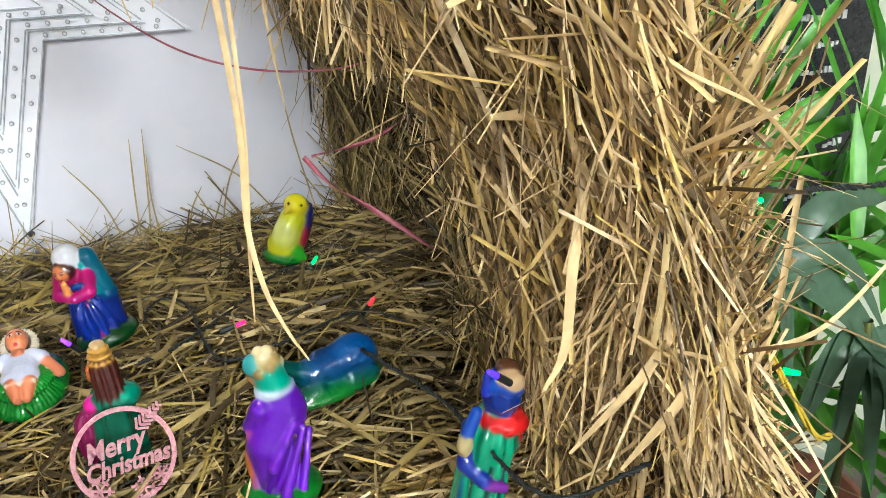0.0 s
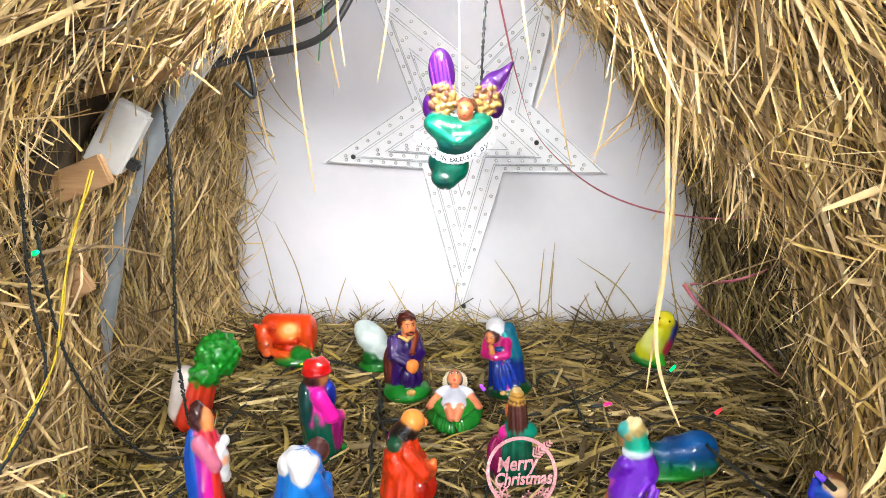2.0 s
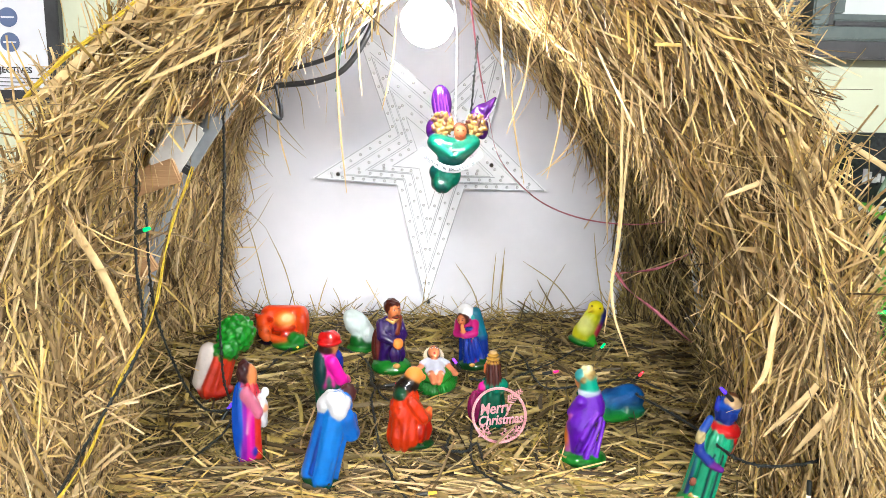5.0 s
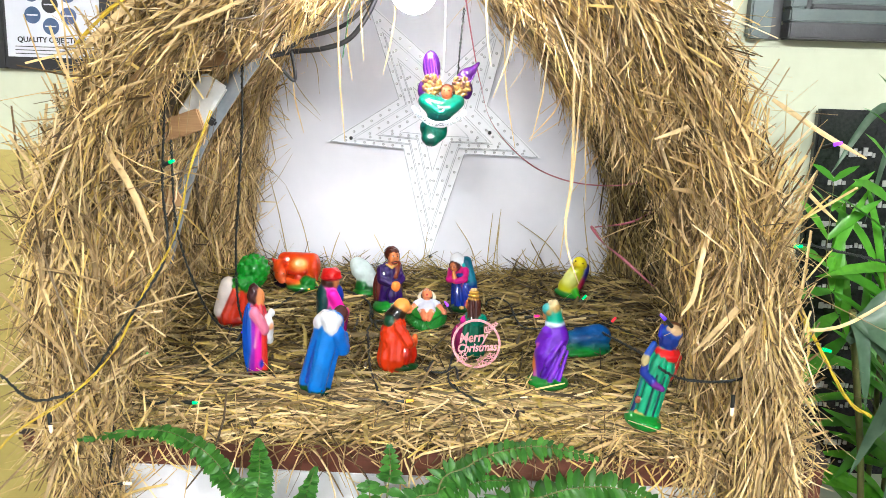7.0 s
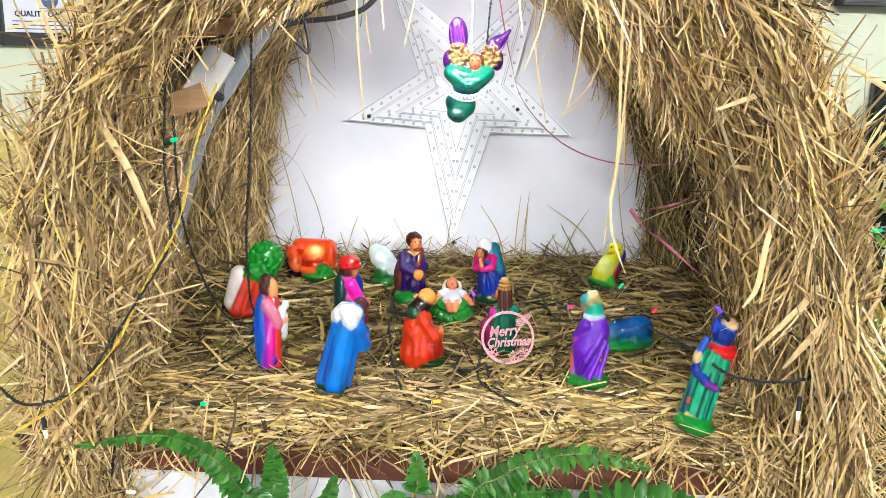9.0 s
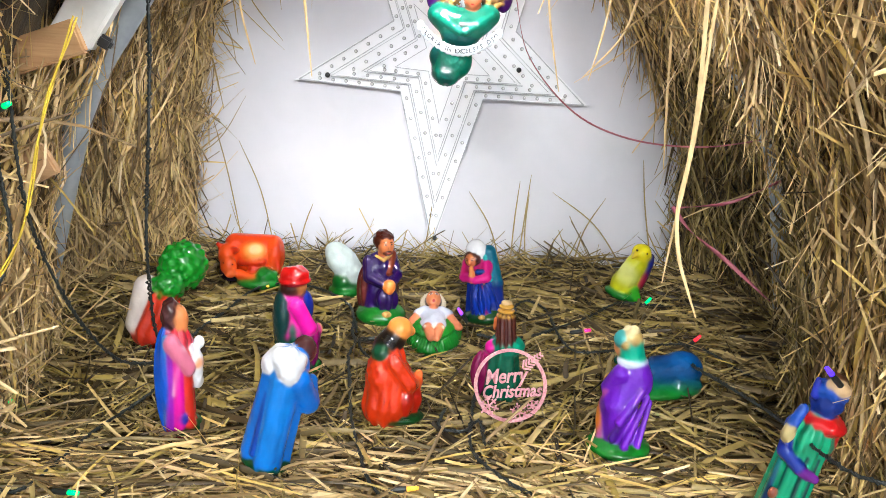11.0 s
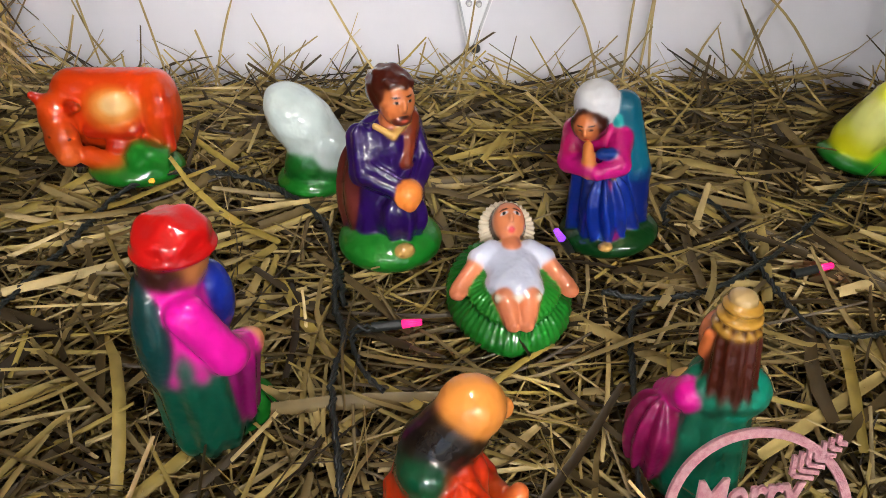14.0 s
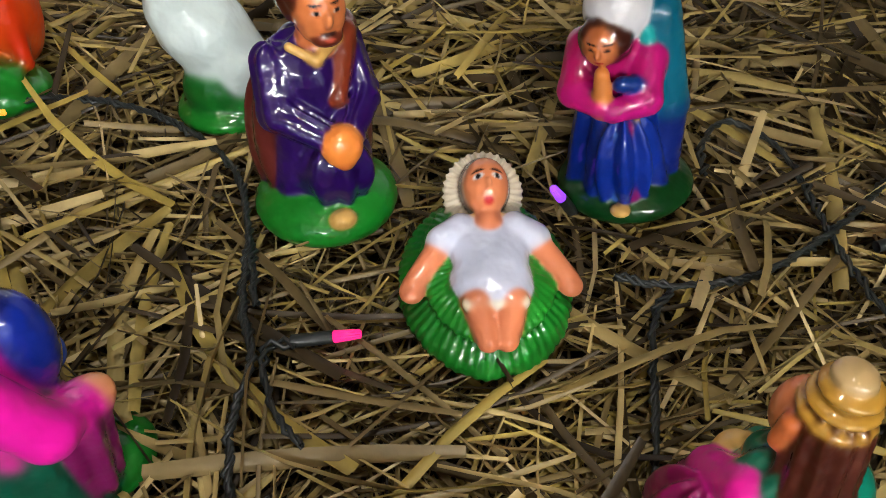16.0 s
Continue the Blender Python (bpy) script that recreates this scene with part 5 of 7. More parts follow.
def orange_kneeler():
    o1, o2 = (0.62, 0.055, 0.008), (0.44, 0.022, 0.006)
    forms = [
        ell((0.0, -0.010, 0.003), (0.022, 0.030, 0.008), DGREEN),
        cap((0, 0.004, 0.016), (0, 0.004, 0.064), 0.0255, 0.0185, o1, fold=(9, 0.0010, 10)),
        ell((0, 0.010, 0.046), (0.0225, 0.0175, 0.028), o1, bumps=(430, 0.0012)),
        ell((0, -0.012, 0.022), (0.021, 0.023, 0.021), o2, fold=(6, 0.0016, 0)),
        cap((-0.017, 0.0, 0.064), (-0.016, -0.018, 0.042), 0.0095, 0.0085, o1, fold=(5, 0.0007, 300)),
        cap((0.017, 0.0, 0.064), (0.016, -0.018, 0.042), 0.0095, 0.0085, o1, fold=(5, 0.0007, 300)),
        cap((-0.012, -0.020, 0.040), (0.0, -0.028, 0.040), 0.0080, 0.0070, (0.66, 0.11, 0.02)),
        cap((0.012, -0.020, 0.040), (0.0, -0.028, 0.040), 0.0080, 0.0070, (0.66, 0.11, 0.02)),
        cap((0.0, -0.028, 0.036), (0.0, -0.031, 0.048), 0.0060, 0.0045, (0.70, 0.20, 0.06)),
        ell((-0.004, 0.012, 0.072), (0.0150, 0.0120, 0.0110), (0.006, 0.09, 0.04)),
        cap((0, 0.008, 0.076), (0, -0.001, 0.086), 0.0145, 0.0138, DARK, k=0.0015),
        ell((0, -0.006, 0.0945), (0.0132, 0.0140, 0.0125), (0.76, 0.33, 0.08), k=0.0012),
        ell((0, -0.0185, 0.0925), (0.0035, 0.0050, 0.0050), (0.74, 0.30, 0.08), k=0.0015),
    ]
    return clay("kneeling_figurine", forms, [], 0.0011, 0.003, 0.0006)


def crowned_kneeler():
    hair, gold = (0.085, 0.020, 0.012), (0.46, 0.27, 0.05)
    forms = [
        ell((0, -0.004, 0.004), (0.026, 0.030, 0.010), DGREEN),
        cap((0, 0.004, 0.014), (0, 0.002, 0.064), 0.0245, 0.0180, (0.005, 0.15, 0.09), fold=(8, 0.0014, 10)),
        ell((0.020, -0.012, 0.026), (0.015, 0.020, 0.028), (0.30, 0.012, 0.12), fold=(9, 0.0018, 0)),
        ell((-0.006, 0.006, 0.066), (0.0215, 0.0180, 0.0130), (0.006, 0.27, 0.18)),
        cap((-0.016, 0, 0.064), (-0.012, -0.020, 0.048), 0.0090, 0.0075, TEAL),
        cap((0.016, 0, 0.064), (0.012, -0.020, 0.048), 0.0090, 0.0075, MAGENTA),
        ell((0, -0.022, 0.050), (0.009, 0.007, 0.007), GOLD),
        cap((0, 0.008, 0.070), (0, 0.003, 0.098), 0.0135, 0.0125, hair, fold=(12, 0.0008, 60), k=0.002),
        ell((0, -0.006, 0.093), (0.0108, 0.0110, 0.0135), SKIN, k=0.0015),
        cap((0.0105, -0.002, 0.098), (0.011, -0.003, 0.088), 0.0040, 0.0035, (0.62, 0.20, 0.07), k=0.0015),
        ell((0, 0.002, 0.1045), (0.0124, 0.0124, 0.0030), gold, k=0.0012),
        ell((0, 0.002, 0.1100), (0.0116, 0.0116, 0.0030), gold, k=0.0012),
        ell((0, 0.002, 0.1155), (0.0100, 0.0100, 0.0032), (0.46, 0.27, 0.05), k=0.0012),
        ell((0, 0.001, 0.1195), (0.0070, 0.0070, 0.0034), (0.50, 0.36, 0.18), k=0.0012),
    ]
    return clay("kneeling_figurine", forms, [], 0.0011, 0.003, 0.0005)


def purple_king():
    # lit and deep violets paint light and shade onto the robe's folds
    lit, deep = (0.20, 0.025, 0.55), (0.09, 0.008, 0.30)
    forms = [
        ell((0.004, -0.006, 0.004), (0.030, 0.032, 0.011), GREEN),
        cap((0.004, -0.003, 0.012), (0.006, -0.005, 0.046), 0.0180, 0.0172, VIOLET),
        cap((0.006, -0.005, 0.046), (-0.003, 0.003, 0.082), 0.0172, 0.0142, VIOLET),
        ell((-0.005, 0.005, 0.070), (0.0155, 0.0155, 0.0210), VIOLET),
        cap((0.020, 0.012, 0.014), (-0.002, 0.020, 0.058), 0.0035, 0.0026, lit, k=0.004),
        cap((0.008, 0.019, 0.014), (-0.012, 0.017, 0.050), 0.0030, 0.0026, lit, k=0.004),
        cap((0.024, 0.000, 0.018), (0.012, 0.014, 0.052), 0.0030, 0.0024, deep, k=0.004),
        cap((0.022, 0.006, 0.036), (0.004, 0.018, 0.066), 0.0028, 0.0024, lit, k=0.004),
        ell((0.008, -0.017, 0.030), (0.013, 0.009, 0.026), (0.62, 0.22, 0.02)),
        cap((0.016, -0.016, 0.012), (0.014, -0.013, 0.060), 0.0050, 0.0045, (0.42, 0.10, 0.36)),
        cap((0.018, -0.012, 0.012), (0.016, -0.010, 0.050), 0.0022, 0.0018, (0.55, 0.45, 0.40), k=0.002),
        cap((-0.012, 0, 0.080), (-0.009, -0.014, 0.062), 0.0085, 0.0070, VIOLET),
        cap((0.012, -0.002, 0.080), (0.010, -0.016, 0.062), 0.0085, 0.0070, VIOLET),
        ell((0.0, -0.021, 0.064), (0.0075, 0.0060, 0.0085), GOLD),
        ell((-0.002, 0.001, 0.0905), (0.0155, 0.0140, 0.0060), (0.55, 0.60, 0.70)),
        cap((-0.001, 0.002, 0.094), (0, 0.0, 0.106), 0.0118, 0.0114, (0.008, 0.38, 0.27)),
        ell((0, -0.007, 0.104), (0.0105, 0.0100, 0.0120), (0.62, 0.28, 0.12)),
        ell((0.006, -0.006, 0.112), (0.0085, 0.0080, 0.0085), (0.06, 0.36, 0.36), k=0.002),
    ]
    for i in range(12):
        a, h = 2.4 * i, 0.108 + 0.0012 * i
        r = 0.0085 - 0.0005 * i
        forms.append(ell((r * math.cos(a), r * math.sin(a), h), (0.0050, 0.0050, 0.0048), (0.70, 0.60, 0.36) if i % 3 else (0.36, 0.25, 0.09), rot=(20 * i, 0, 35 * i), k=0.0012))
    forms.append(ell((0, 0, 0.112), (0.0105, 0.0105, 0.0095), (0.50, 0.38, 0.16), k=0.001))
    return clay("standing_figurine", forms, [], 0.0011, 0.0032, 0.0006)


def green_king():
    stripe = (0.003, 0.06, 0.07)
    forms = [
        ell((0.002, -0.008, 0.004), (0.029, 0.027, 0.012), (0.02, 0.30, 0.05)),
        cap((0, 0.0, 0.012), (0, 0.0, 0.076), 0.0215, 0.0200, (0.012, 0.36, 0.20), fold=(9, 0.0014, 0)),
        cap((-0.008, -0.0185, 0.014), (-0.010, -0.0175, 0.066), 0.0017, 0.0013, stripe, k=0.0015),
        cap((0.004, -0.0210, 0.014), (0.003, -0.0195, 0.066), 0.0017, 0.0013, stripe, k=0.0015),
        cap((0.014, -0.0155, 0.014), (0.013, -0.0140, 0.066), 0.0016, 0.0013, stripe, k=0.0015),
        cap((-0.016, -0.012, 0.012), (-0.016, -0.010, 0.060), 0.0034, 0.0026, (0.01, 0.03, 0.20), k=0.0015),
        cap((-0.012, -0.0195, 0.015), (0.002, -0.0225, 0.012), 0.0020, 0.0016, GOLD, k=0.002),
        ell((-0.014, -0.020, 0.030), (0.004, 0.004, 0.005), (0.35, 0.12, 0.08), k=0.002),
        cap((0.004, 0.006, 0.076), (0.003, 0.004, 0.090), 0.0210, 0.0165, (0.008, 0.24, 0.15)),
        ell((0.007, 0.002, 0.092), (0.0220, 0.0185, 0.0085), (0.62, 0.015, 0.02), bumps=(300, 0.001)),
        ell((0.019, 0.010, 0.078), (0.0090, 0.0120, 0.0220), (0.60, 0.014, 0.02)),
        cap((-0.017, 0.0, 0.084), (-0.018, -0.013, 0.066), 0.0072, 0.0062, (0.008, 0.035, 0.30)),
        cap((-0.018, -0.014, 0.064), (-0.002, -0.022, 0.058), 0.0056, 0.0048, (0.01, 0.05, 0.34)),
        cap((0.000, -0.022, 0.056), (0.016, -0.018, 0.052), 0.0040, 0.0036, (0.20, 0.02, 0.32)),
        ell((-0.021, -0.018, 0.080), (0.0065, 0.0065, 0.0080), (0.50, 0.42, 0.22), bumps=(500, 0.001)),
        cap((-0.020, -0.016, 0.088), (-0.016, -0.012, 0.100), 0.0055, 0.0050, (0.008, 0.09, 0.42)),
        ell((0.003, 0.0, 0.110), (0.0150, 0.0145, 0.0150), (0.008, 0.045, 0.26), bumps=(330, 0.0012)),
        ell((0.003, -0.001, 0.119), (0.0165, 0.0160, 0.0075), (0.010, 0.10, 0.46), fold=(7, 0.0008, 300)),
        ell((0.006, -0.007, 0.1235), (0.0115, 0.0105, 0.0065), (0.66, 0.48, 0.28), k=0.002),
        ell((0.004, 0.003, 0.1285), (0.0100, 0.0090, 0.0045), (0.14, 0.06, 0.03), k=0.002),
        cap((-0.011, -0.008, 0.114), (-0.013, -0.009, 0.125), 0.0042, 0.0028, (0.02, 0.05, 0.45), k=0.002),
    ]
    return clay("standing_figurine", forms, [], 0.0011, 0.003, 0.0005)


def lying_camel():
    forms = [
        ell((-0.005, 0, 0.004), (0.072, 0.034, 0.013), GREEN),
        cap((-0.020, 0, 0.026), (0.040, 0, 0.030), 0.0185, 0.0220, (0.006, 0.09, 0.26)),
        ell((0.030, 0.003, 0.036), (0.026, 0.019, 0.019), (0.008, 0.15, 0.42)),
        cap((-0.012, 0.002, 0.046), (0.022, 0.002, 0.046), 0.0050, 0.0050, (0.01, 0.012, 0.05)),
        cap((-0.030, 0, 0.030), (-0.052, 0, 0.046), 0.0110, 0.0085, (0.005, 0.12, 0.10)),
        ell((-0.060, -0.002, 0.048), (0.012, 0.008, 0.008), (0.006, 0.12, 0.09)),
        cap((0.020, -0.018, 0.014), (0.048, -0.020, 0.014), 0.0080, 0.0065, (0.006, 0.10, 0.10)),
        cap((-0.020, -0.016, 0.014), (-0.044, -0.020, 0.012), 0.0080, 0.0060, (0.006, 0.13, 0.07)),
    ]
    return clay("camel_figurine", forms, [], 0.0017, 0.006, 0.004)


def sheep():
    w = (0.60, 0.68, 0.66)
    forms = [
        ell((0.006, -0.004, 0.005), (0.030, 0.030, 0.012), GREEN),
        ell((0.004, -0.012, 0.020), (0.019, 0.016, 0.020), (0.010, 0.16, 0.026)),
        ell((0.022, -0.004, 0.016), (0.016, 0.018, 0.018), (0.010, 0.16, 0.026)),
        ell((0.0, 0.0, 0.050), (0.0235, 0.0260, 0.0400), w, rot=(6, -38, 0), bumps=(210, 0.0008)),
        ell((0.022, -0.006, 0.034), (0.0165, 0.0180, 0.0180), w, bumps=(230, 0.0008)),
    ]
    return clay("sheep_figurine", forms, [], 0.0012, 0.005, 0.0012)


def cow():
    # a deeper and a lit orange put shade and light into the cow's paint
    deep, lit = (0.52, 0.032, 0.006), (0.72, 0.10, 0.012)
    forms = [
        ell((0.014, -0.014, 0.006), (0.034, 0.026, 0.012), GREEN),
        ell((0.026, -0.024, 0.016), (0.016, 0.012, 0.014), GREEN, bumps=(260, 0.0016)),
        cap((-0.024, 0.004, 0.056), (0.028, 0.006, 0.055), 0.0165, 0.0165, ORANGE),
        ell((0.0, 0.004, 0.040), (0.046, 0.0200, 0.030), ORANGE),
        ell((0.034, 0.002, 0.042), (0.0135, 0.0200, 0.0290), lit),
        ell((0.004, -0.008, 0.046), (0.0200, 0.0135, 0.0200), lit),
        cap((-0.012, -0.016, 0.034), (0.018, -0.018, 0.036), 0.0050, 0.0060, deep),
        ell((-0.034, -0.010, 0.042), (0.0130, 0.0150, 0.0190), lit),
        ell((-0.030, -0.022, 0.030), (0.0120, 0.0100, 0.0140), (0.72, 0.12, 0.02)),
        ell((-0.026, -0.029, 0.021), (0.0080, 0.0070, 0.0075), (0.70, 0.16, 0.04)),
        cap((-0.042, -0.010, 0.054), (-0.046, -0.014, 0.060), 0.0050, 0.0030, deep),
        cap((-0.022, -0.016, 0.052), (-0.016, -0.021, 0.054), 0.0048, 0.0034, deep),
        cap((-0.014, -0.022, 0.018), (0.006, -0.026, 0.013), 0.0075, 0.0060, lit),
        cap((0.004, -0.018, 0.024), (0.024, -0.014, 0.022), 0.0070, 0.0070, deep),
        cap((0.038, -0.010, 0.056), (0.041, -0.016, 0.022), 0.0048, 0.0040, deep),
        ell((-0.030, 0.004, 0.012), (0.020, 0.018, 0.014), (0.03, 0.01, 0.05)),
    ]
    stamps = [((0.006, -0.018, 0.052), (0.0200, 0.0140, 0.0150), (0.76, 0.20, 0.03)), ((0.008, -0.018, 0.053), (0.0150, 0.0130, 0.0110), (0.80, 0.36, 0.10)), ((0.009, -0.018, 0.055), (0.0095, 0.0120, 0.0070), (0.84, 0.55, 0.25)),
              ((-0.0345, -0.027, 0.036), (0.0014, 0.004, 0.0014), DARK), ((-0.022, -0.032, 0.034), (0.0014, 0.005, 0.0014), DARK)]
    return clay("cow_figurine", forms, stamps, 0.0013, 0.0035, 0.0018)


def tree_fig():
    forms = [
        ell((0, 0, 0.004), (0.026, 0.024, 0.010), (0.40, 0.025, 0.012)),
        cap((-0.004, -0.002, 0.010), (0.010, 0.004, 0.052), 0.0220, 0.0180, (0.58, 0.055, 0.022), fold=(9, 0.0013, 20)),
        cap((-0.018, -0.002, 0.018), (-0.009, 0.002, 0.062), 0.0160, 0.0145, (0.66, 0.60, 0.56)),
        ell((0.026, 0.026, 0.082), (0.0275, 0.0270, 0.0300), (0.015, 0.27, 0.025), rot=(0, 25, 0), bumps=(330, 0.0032)),
        ell((0.016, 0.004, 0.064), (0.0190, 0.0190, 0.0170), (0.015, 0.24, 0.025), bumps=(330, 0.003)),
    ]
    return clay("tree_figurine", forms, [], 0.0013, 0.0035, 0.0008)


def parrot():
    forms = [
        ell((-0.002, 0, 0.004), (0.022, 0.018, 0.008), GREEN),
        cap((-0.004, 0, 0.018), (0.002, -0.001, 0.048), 0.0165, 0.0135, (0.66, 0.68, 0.02)),
        ell((-0.003, -0.008, 0.032), (0.0125, 0.0100, 0.0180), (0.80, 0.82, 0.30)),
        ell((0.003, -0.003, 0.064), (0.0125, 0.0130, 0.0120), (0.86, 0.76, 0.02)),
        cap((-0.003, -0.014, 0.062), (-0.006, -0.017, 0.057), 0.0035, 0.0020, (0.70, 0.55, 0.02)),
        ell((0.016, 0.002, 0.030), (0.0060, 0.0110, 0.0170), (0.34, 0.01, 0.06)),
        ell((0.017, 0.006, 0.046), (0.0065, 0.0120, 0.0200), (0.008, 0.02, 0.24)),
        cap((0.010, -0.006, 0.014), (0.018, -0.008, 0.008), 0.0080, 0.0055, (0.06, 0.42, 0.03)),
    ]
    stamps = [((-0.004, -0.013, 0.067), (0.0014, 0.004, 0.0014), DARK), ((0.009, -0.0125, 0.067), (0.0014, 0.004, 0.0014), DARK)]
    return clay("bird_figurine", forms, stamps, 0.0012, 0.004, 0.0012)


def angel():
    gold, feather, quill = (0.40, 0.25, 0.09), (0.075, 0.008, 0.15), (0.20, 0.05, 0.32)
    robe, dark = (0.004, 0.20, 0.135), (0.003, 0.11, 0.10)
    forms = [
        cap((-0.009, 0, 0.016), (-0.003, 0, 0.046), 0.0155, 0.0150, robe, fold=(5, 0.0014, 20)),
        ell((-0.018, 0.0, 0.029), (0.011, 0.011, 0.012), dark, k=0.006),
        ell((0.005, -0.002, 0.026), (0.011, 0.012, 0.016), robe, k=0.006),
        ell((-0.010, -0.003, 0.011), (0.014, 0.012, 0.009), dark, k=0.006),
        ell((-0.016, -0.003, 0.068), (0.0190, 0.0150, 0.0135), robe, rot=(0, 14, 0), k=0.008),
        ell((0.020, -0.003, 0.070), (0.0200, 0.0150, 0.0135), robe, rot=(0, -20, 0), k=0.008),
        ell((0.003, -0.007, 0.062), (0.0250, 0.0170, 0.0160), robe, k=0.008),
        ell((0.001, -0.007, 0.050), (0.0180, 0.0150, 0.0120), dark, k=0.006),
        cap((-0.026, -0.013, 0.070), (0.000, -0.024, 0.055), 0.0036, 0.0032, (0.006, 0.30, 0.21), k=0.003),
        cap((0.030, -0.012, 0.074), (0.006, -0.024, 0.055), 0.0036, 0.0032, (0.006, 0.30, 0.21), k=0.003),
        cap((0.000, -0.0245, 0.062), (0.016, -0.0215, 0.064), 0.0013, 0.0011, (0.55, 0.60, 0.60), k=0.001),
        ell((0.010, -0.013, 0.086), (0.0088, 0.0088, 0.0100), (0.56, 0.19, 0.09), k=0.002),
        ell((0.010, -0.006, 0.092), (0.0105, 0.0095, 0.0080), (0.16, 0.06, 0.035), bumps=(500, 0.0010), k=0.002),
        ell((-0.018, 0.006, 0.124), (0.0142, 0.0060, 0.0255), feather, rot=(0, -9, 0)),
        ell((-0.028, 0.004, 0.088), (0.0095, 0.0070, 0.0150), feather),
        ell((0.036, 0.006, 0.112), (0.0120, 0.0060, 0.0180), feather, rot=(0, 34, 0)),
        cap((0.042, 0.006, 0.118), (0.0560, 0.006, 0.136), 0.0090, 0.0022, feather),
        ell((0.042, 0.004, 0.092), (0.0085, 0.0070, 0.0140), feather),
        ell((-0.015, 0.002, 0.096), (0.0165, 0.0075, 0.0170), gold, rot=(0, -15, 0), bumps=(560, 0.0030), k=0.003),
        ell((0.031, 0.002, 0.097), (0.0145, 0.0075, 0.0170), gold, rot=(0, 22, 0), bumps=(560, 0.0030), k=0.003),
    ]
    for i in range(5):
        f = (i - 2) / 2
        forms.append(cap((-0.015 + 0.009 * f, -0.001, 0.106), (-0.022 + 0.009 * f, 0.0, 0.146 - 0.009 * f * f), 0.0014, 0.0009, quill, k=0.0008))
        forms.append(cap((0.034 + 0.008 * f, -0.001, 0.104 - 0.005 * f), (0.0535 + 0.002 * f, 0.002, 0.133 - 0.006 * f * f), 0.0013, 0.0007, quill, k=0.0008))
    for side in (-1, 1):
        for i in range(16):
            a, r = 2.4 * i, 0.0040 * math.sqrt(i + 0.5)
            cx, cz = (-0.015, 0.096) if side < 0 else (0.031, 0.097)
            forms.append(ell((cx + 0.95 * r * math.cos(a), -0.0045, cz + 1.05 * r * math.sin(a)), (0.0040, 0.0032, 0.0026), gold if i % 3 else (0.16, 0.07, 0.05), rot=(0, 57 * a + 40, 0), k=0.0015))
    for i in range(17):
        f = (i - 8) / 8
        forms.append(ell((0.040 * f, -0.026 + 0.014 * f * f, 0.036 + 0.021 * f * f), (0.0044, 0.0015, 0.0056), (0.68, 0.72, 0.76), k=0.0014))
    stamps = [((0.006, -0.0215, 0.0895), (0.0016, 0.004, 0.0009), DARK), ((0.0135, -0.0215, 0.0895), (0.0016, 0.004, 0.0009), DARK), ((0.010, -0.0215, 0.082), (0.0018, 0.004, 0.0007), (0.40, 0.03, 0.03))]
    return clay("angel_figurine", forms, stamps, 0.0011, 0.0026, 0.0005)


def floor_z(x, y, sink=0.004):
    return float(bed_height(x, y)) - sink


place("kneeling_figurine", kneeling_man(), -0.128, 1.018, floor_z(-0.128, 1.018), 24, "glossy clay figurine kneeling in a purple robe on a green base", 0.875)
place("praying_figurine", praying_woman(), 0.008, 1.020, floor_z(0.008, 1.020), -20, "glossy clay figurine praying in a blue robe and white veil", 0.88, lean=(0, -9))
place("cradle_figurine", infant(), -0.058, 0.962, floor_z(-0.058, 0.962), 3, "painted clay infant lying in a round green leaf cradle", 0.88)
place("standing_figurine", red_cap_woman(), -0.210, 0.882, floor_z(-0.210, 0.882), 112, "clay figurine in a red cap, pink blouse and green skirt", 0.95)
place("standing_figurine", lamb_bearer(), -0.302, 0.767, floor_z(-0.302, 0.767), 88, "clay figurine in a blue cloak carrying a white lamb", 1.13, slim=0.72)
place("standing_figurine", blue_cloak(), -0.207, 0.722, floor_z(-0.207, 0.722), 142, "clay figurine in a bright blue cloak with white fleece collar", 1.10, lean=(0, 13), slim=0.90)
place("kneeling_figurine", orange_kneeler(), -0.099, 0.805, floor_z(-0.099, 0.805), 100, "clay figurine kneeling in a bright orange robe", 1.02, slim=0.92, lean=(-5, 2))
place("kneeling_figurine", crowned_kneeler(), 0.020, 0.856, floor_z(0.020, 0.856), -160, "clay figurine kneeling in green and maroon with a gold crown", 0.90, slim=0.92)
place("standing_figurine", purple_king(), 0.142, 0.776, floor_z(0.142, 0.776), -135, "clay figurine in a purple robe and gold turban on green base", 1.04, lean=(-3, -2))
place("camel_figurine", lying_camel(), 0.198, 0.872, floor_z(0.2, 0.872), 12, "glossy blue clay camel lying on a green base", 0.80)
place("standing_figurine", green_king(), 0.256, 0.684, floor_z(0.256, 0.684), -20, "clay figurine in striped green robe with blue turban", 1.12, lean=(0, 12), slim=0.80)
place("sheep_figurine", sheep(), -0.184, 1.078, floor_z(-0.184, 1.078), -10, "white clay sheep standing on a green base", 0.82)
place("cow_figurine", cow(), -0.312, 1.092, floor_z(-0.312, 1.092), 2, "glossy orange clay cow lying on a green base", 0.93)
place("tree_figurine", tree_fig(), -0.384, 0.925, floor_z(-0.384, 0.925), 0, "clay tree with a red and white trunk and bumpy green crown", 1.0)
place("bird_figurine", parrot(), 0.203, 1.105, floor_z(0.203, 1.105), -14, "yellow and green clay parrot with dark red and blue wings", 1.08, lean=(0, 15), slim=1.0)


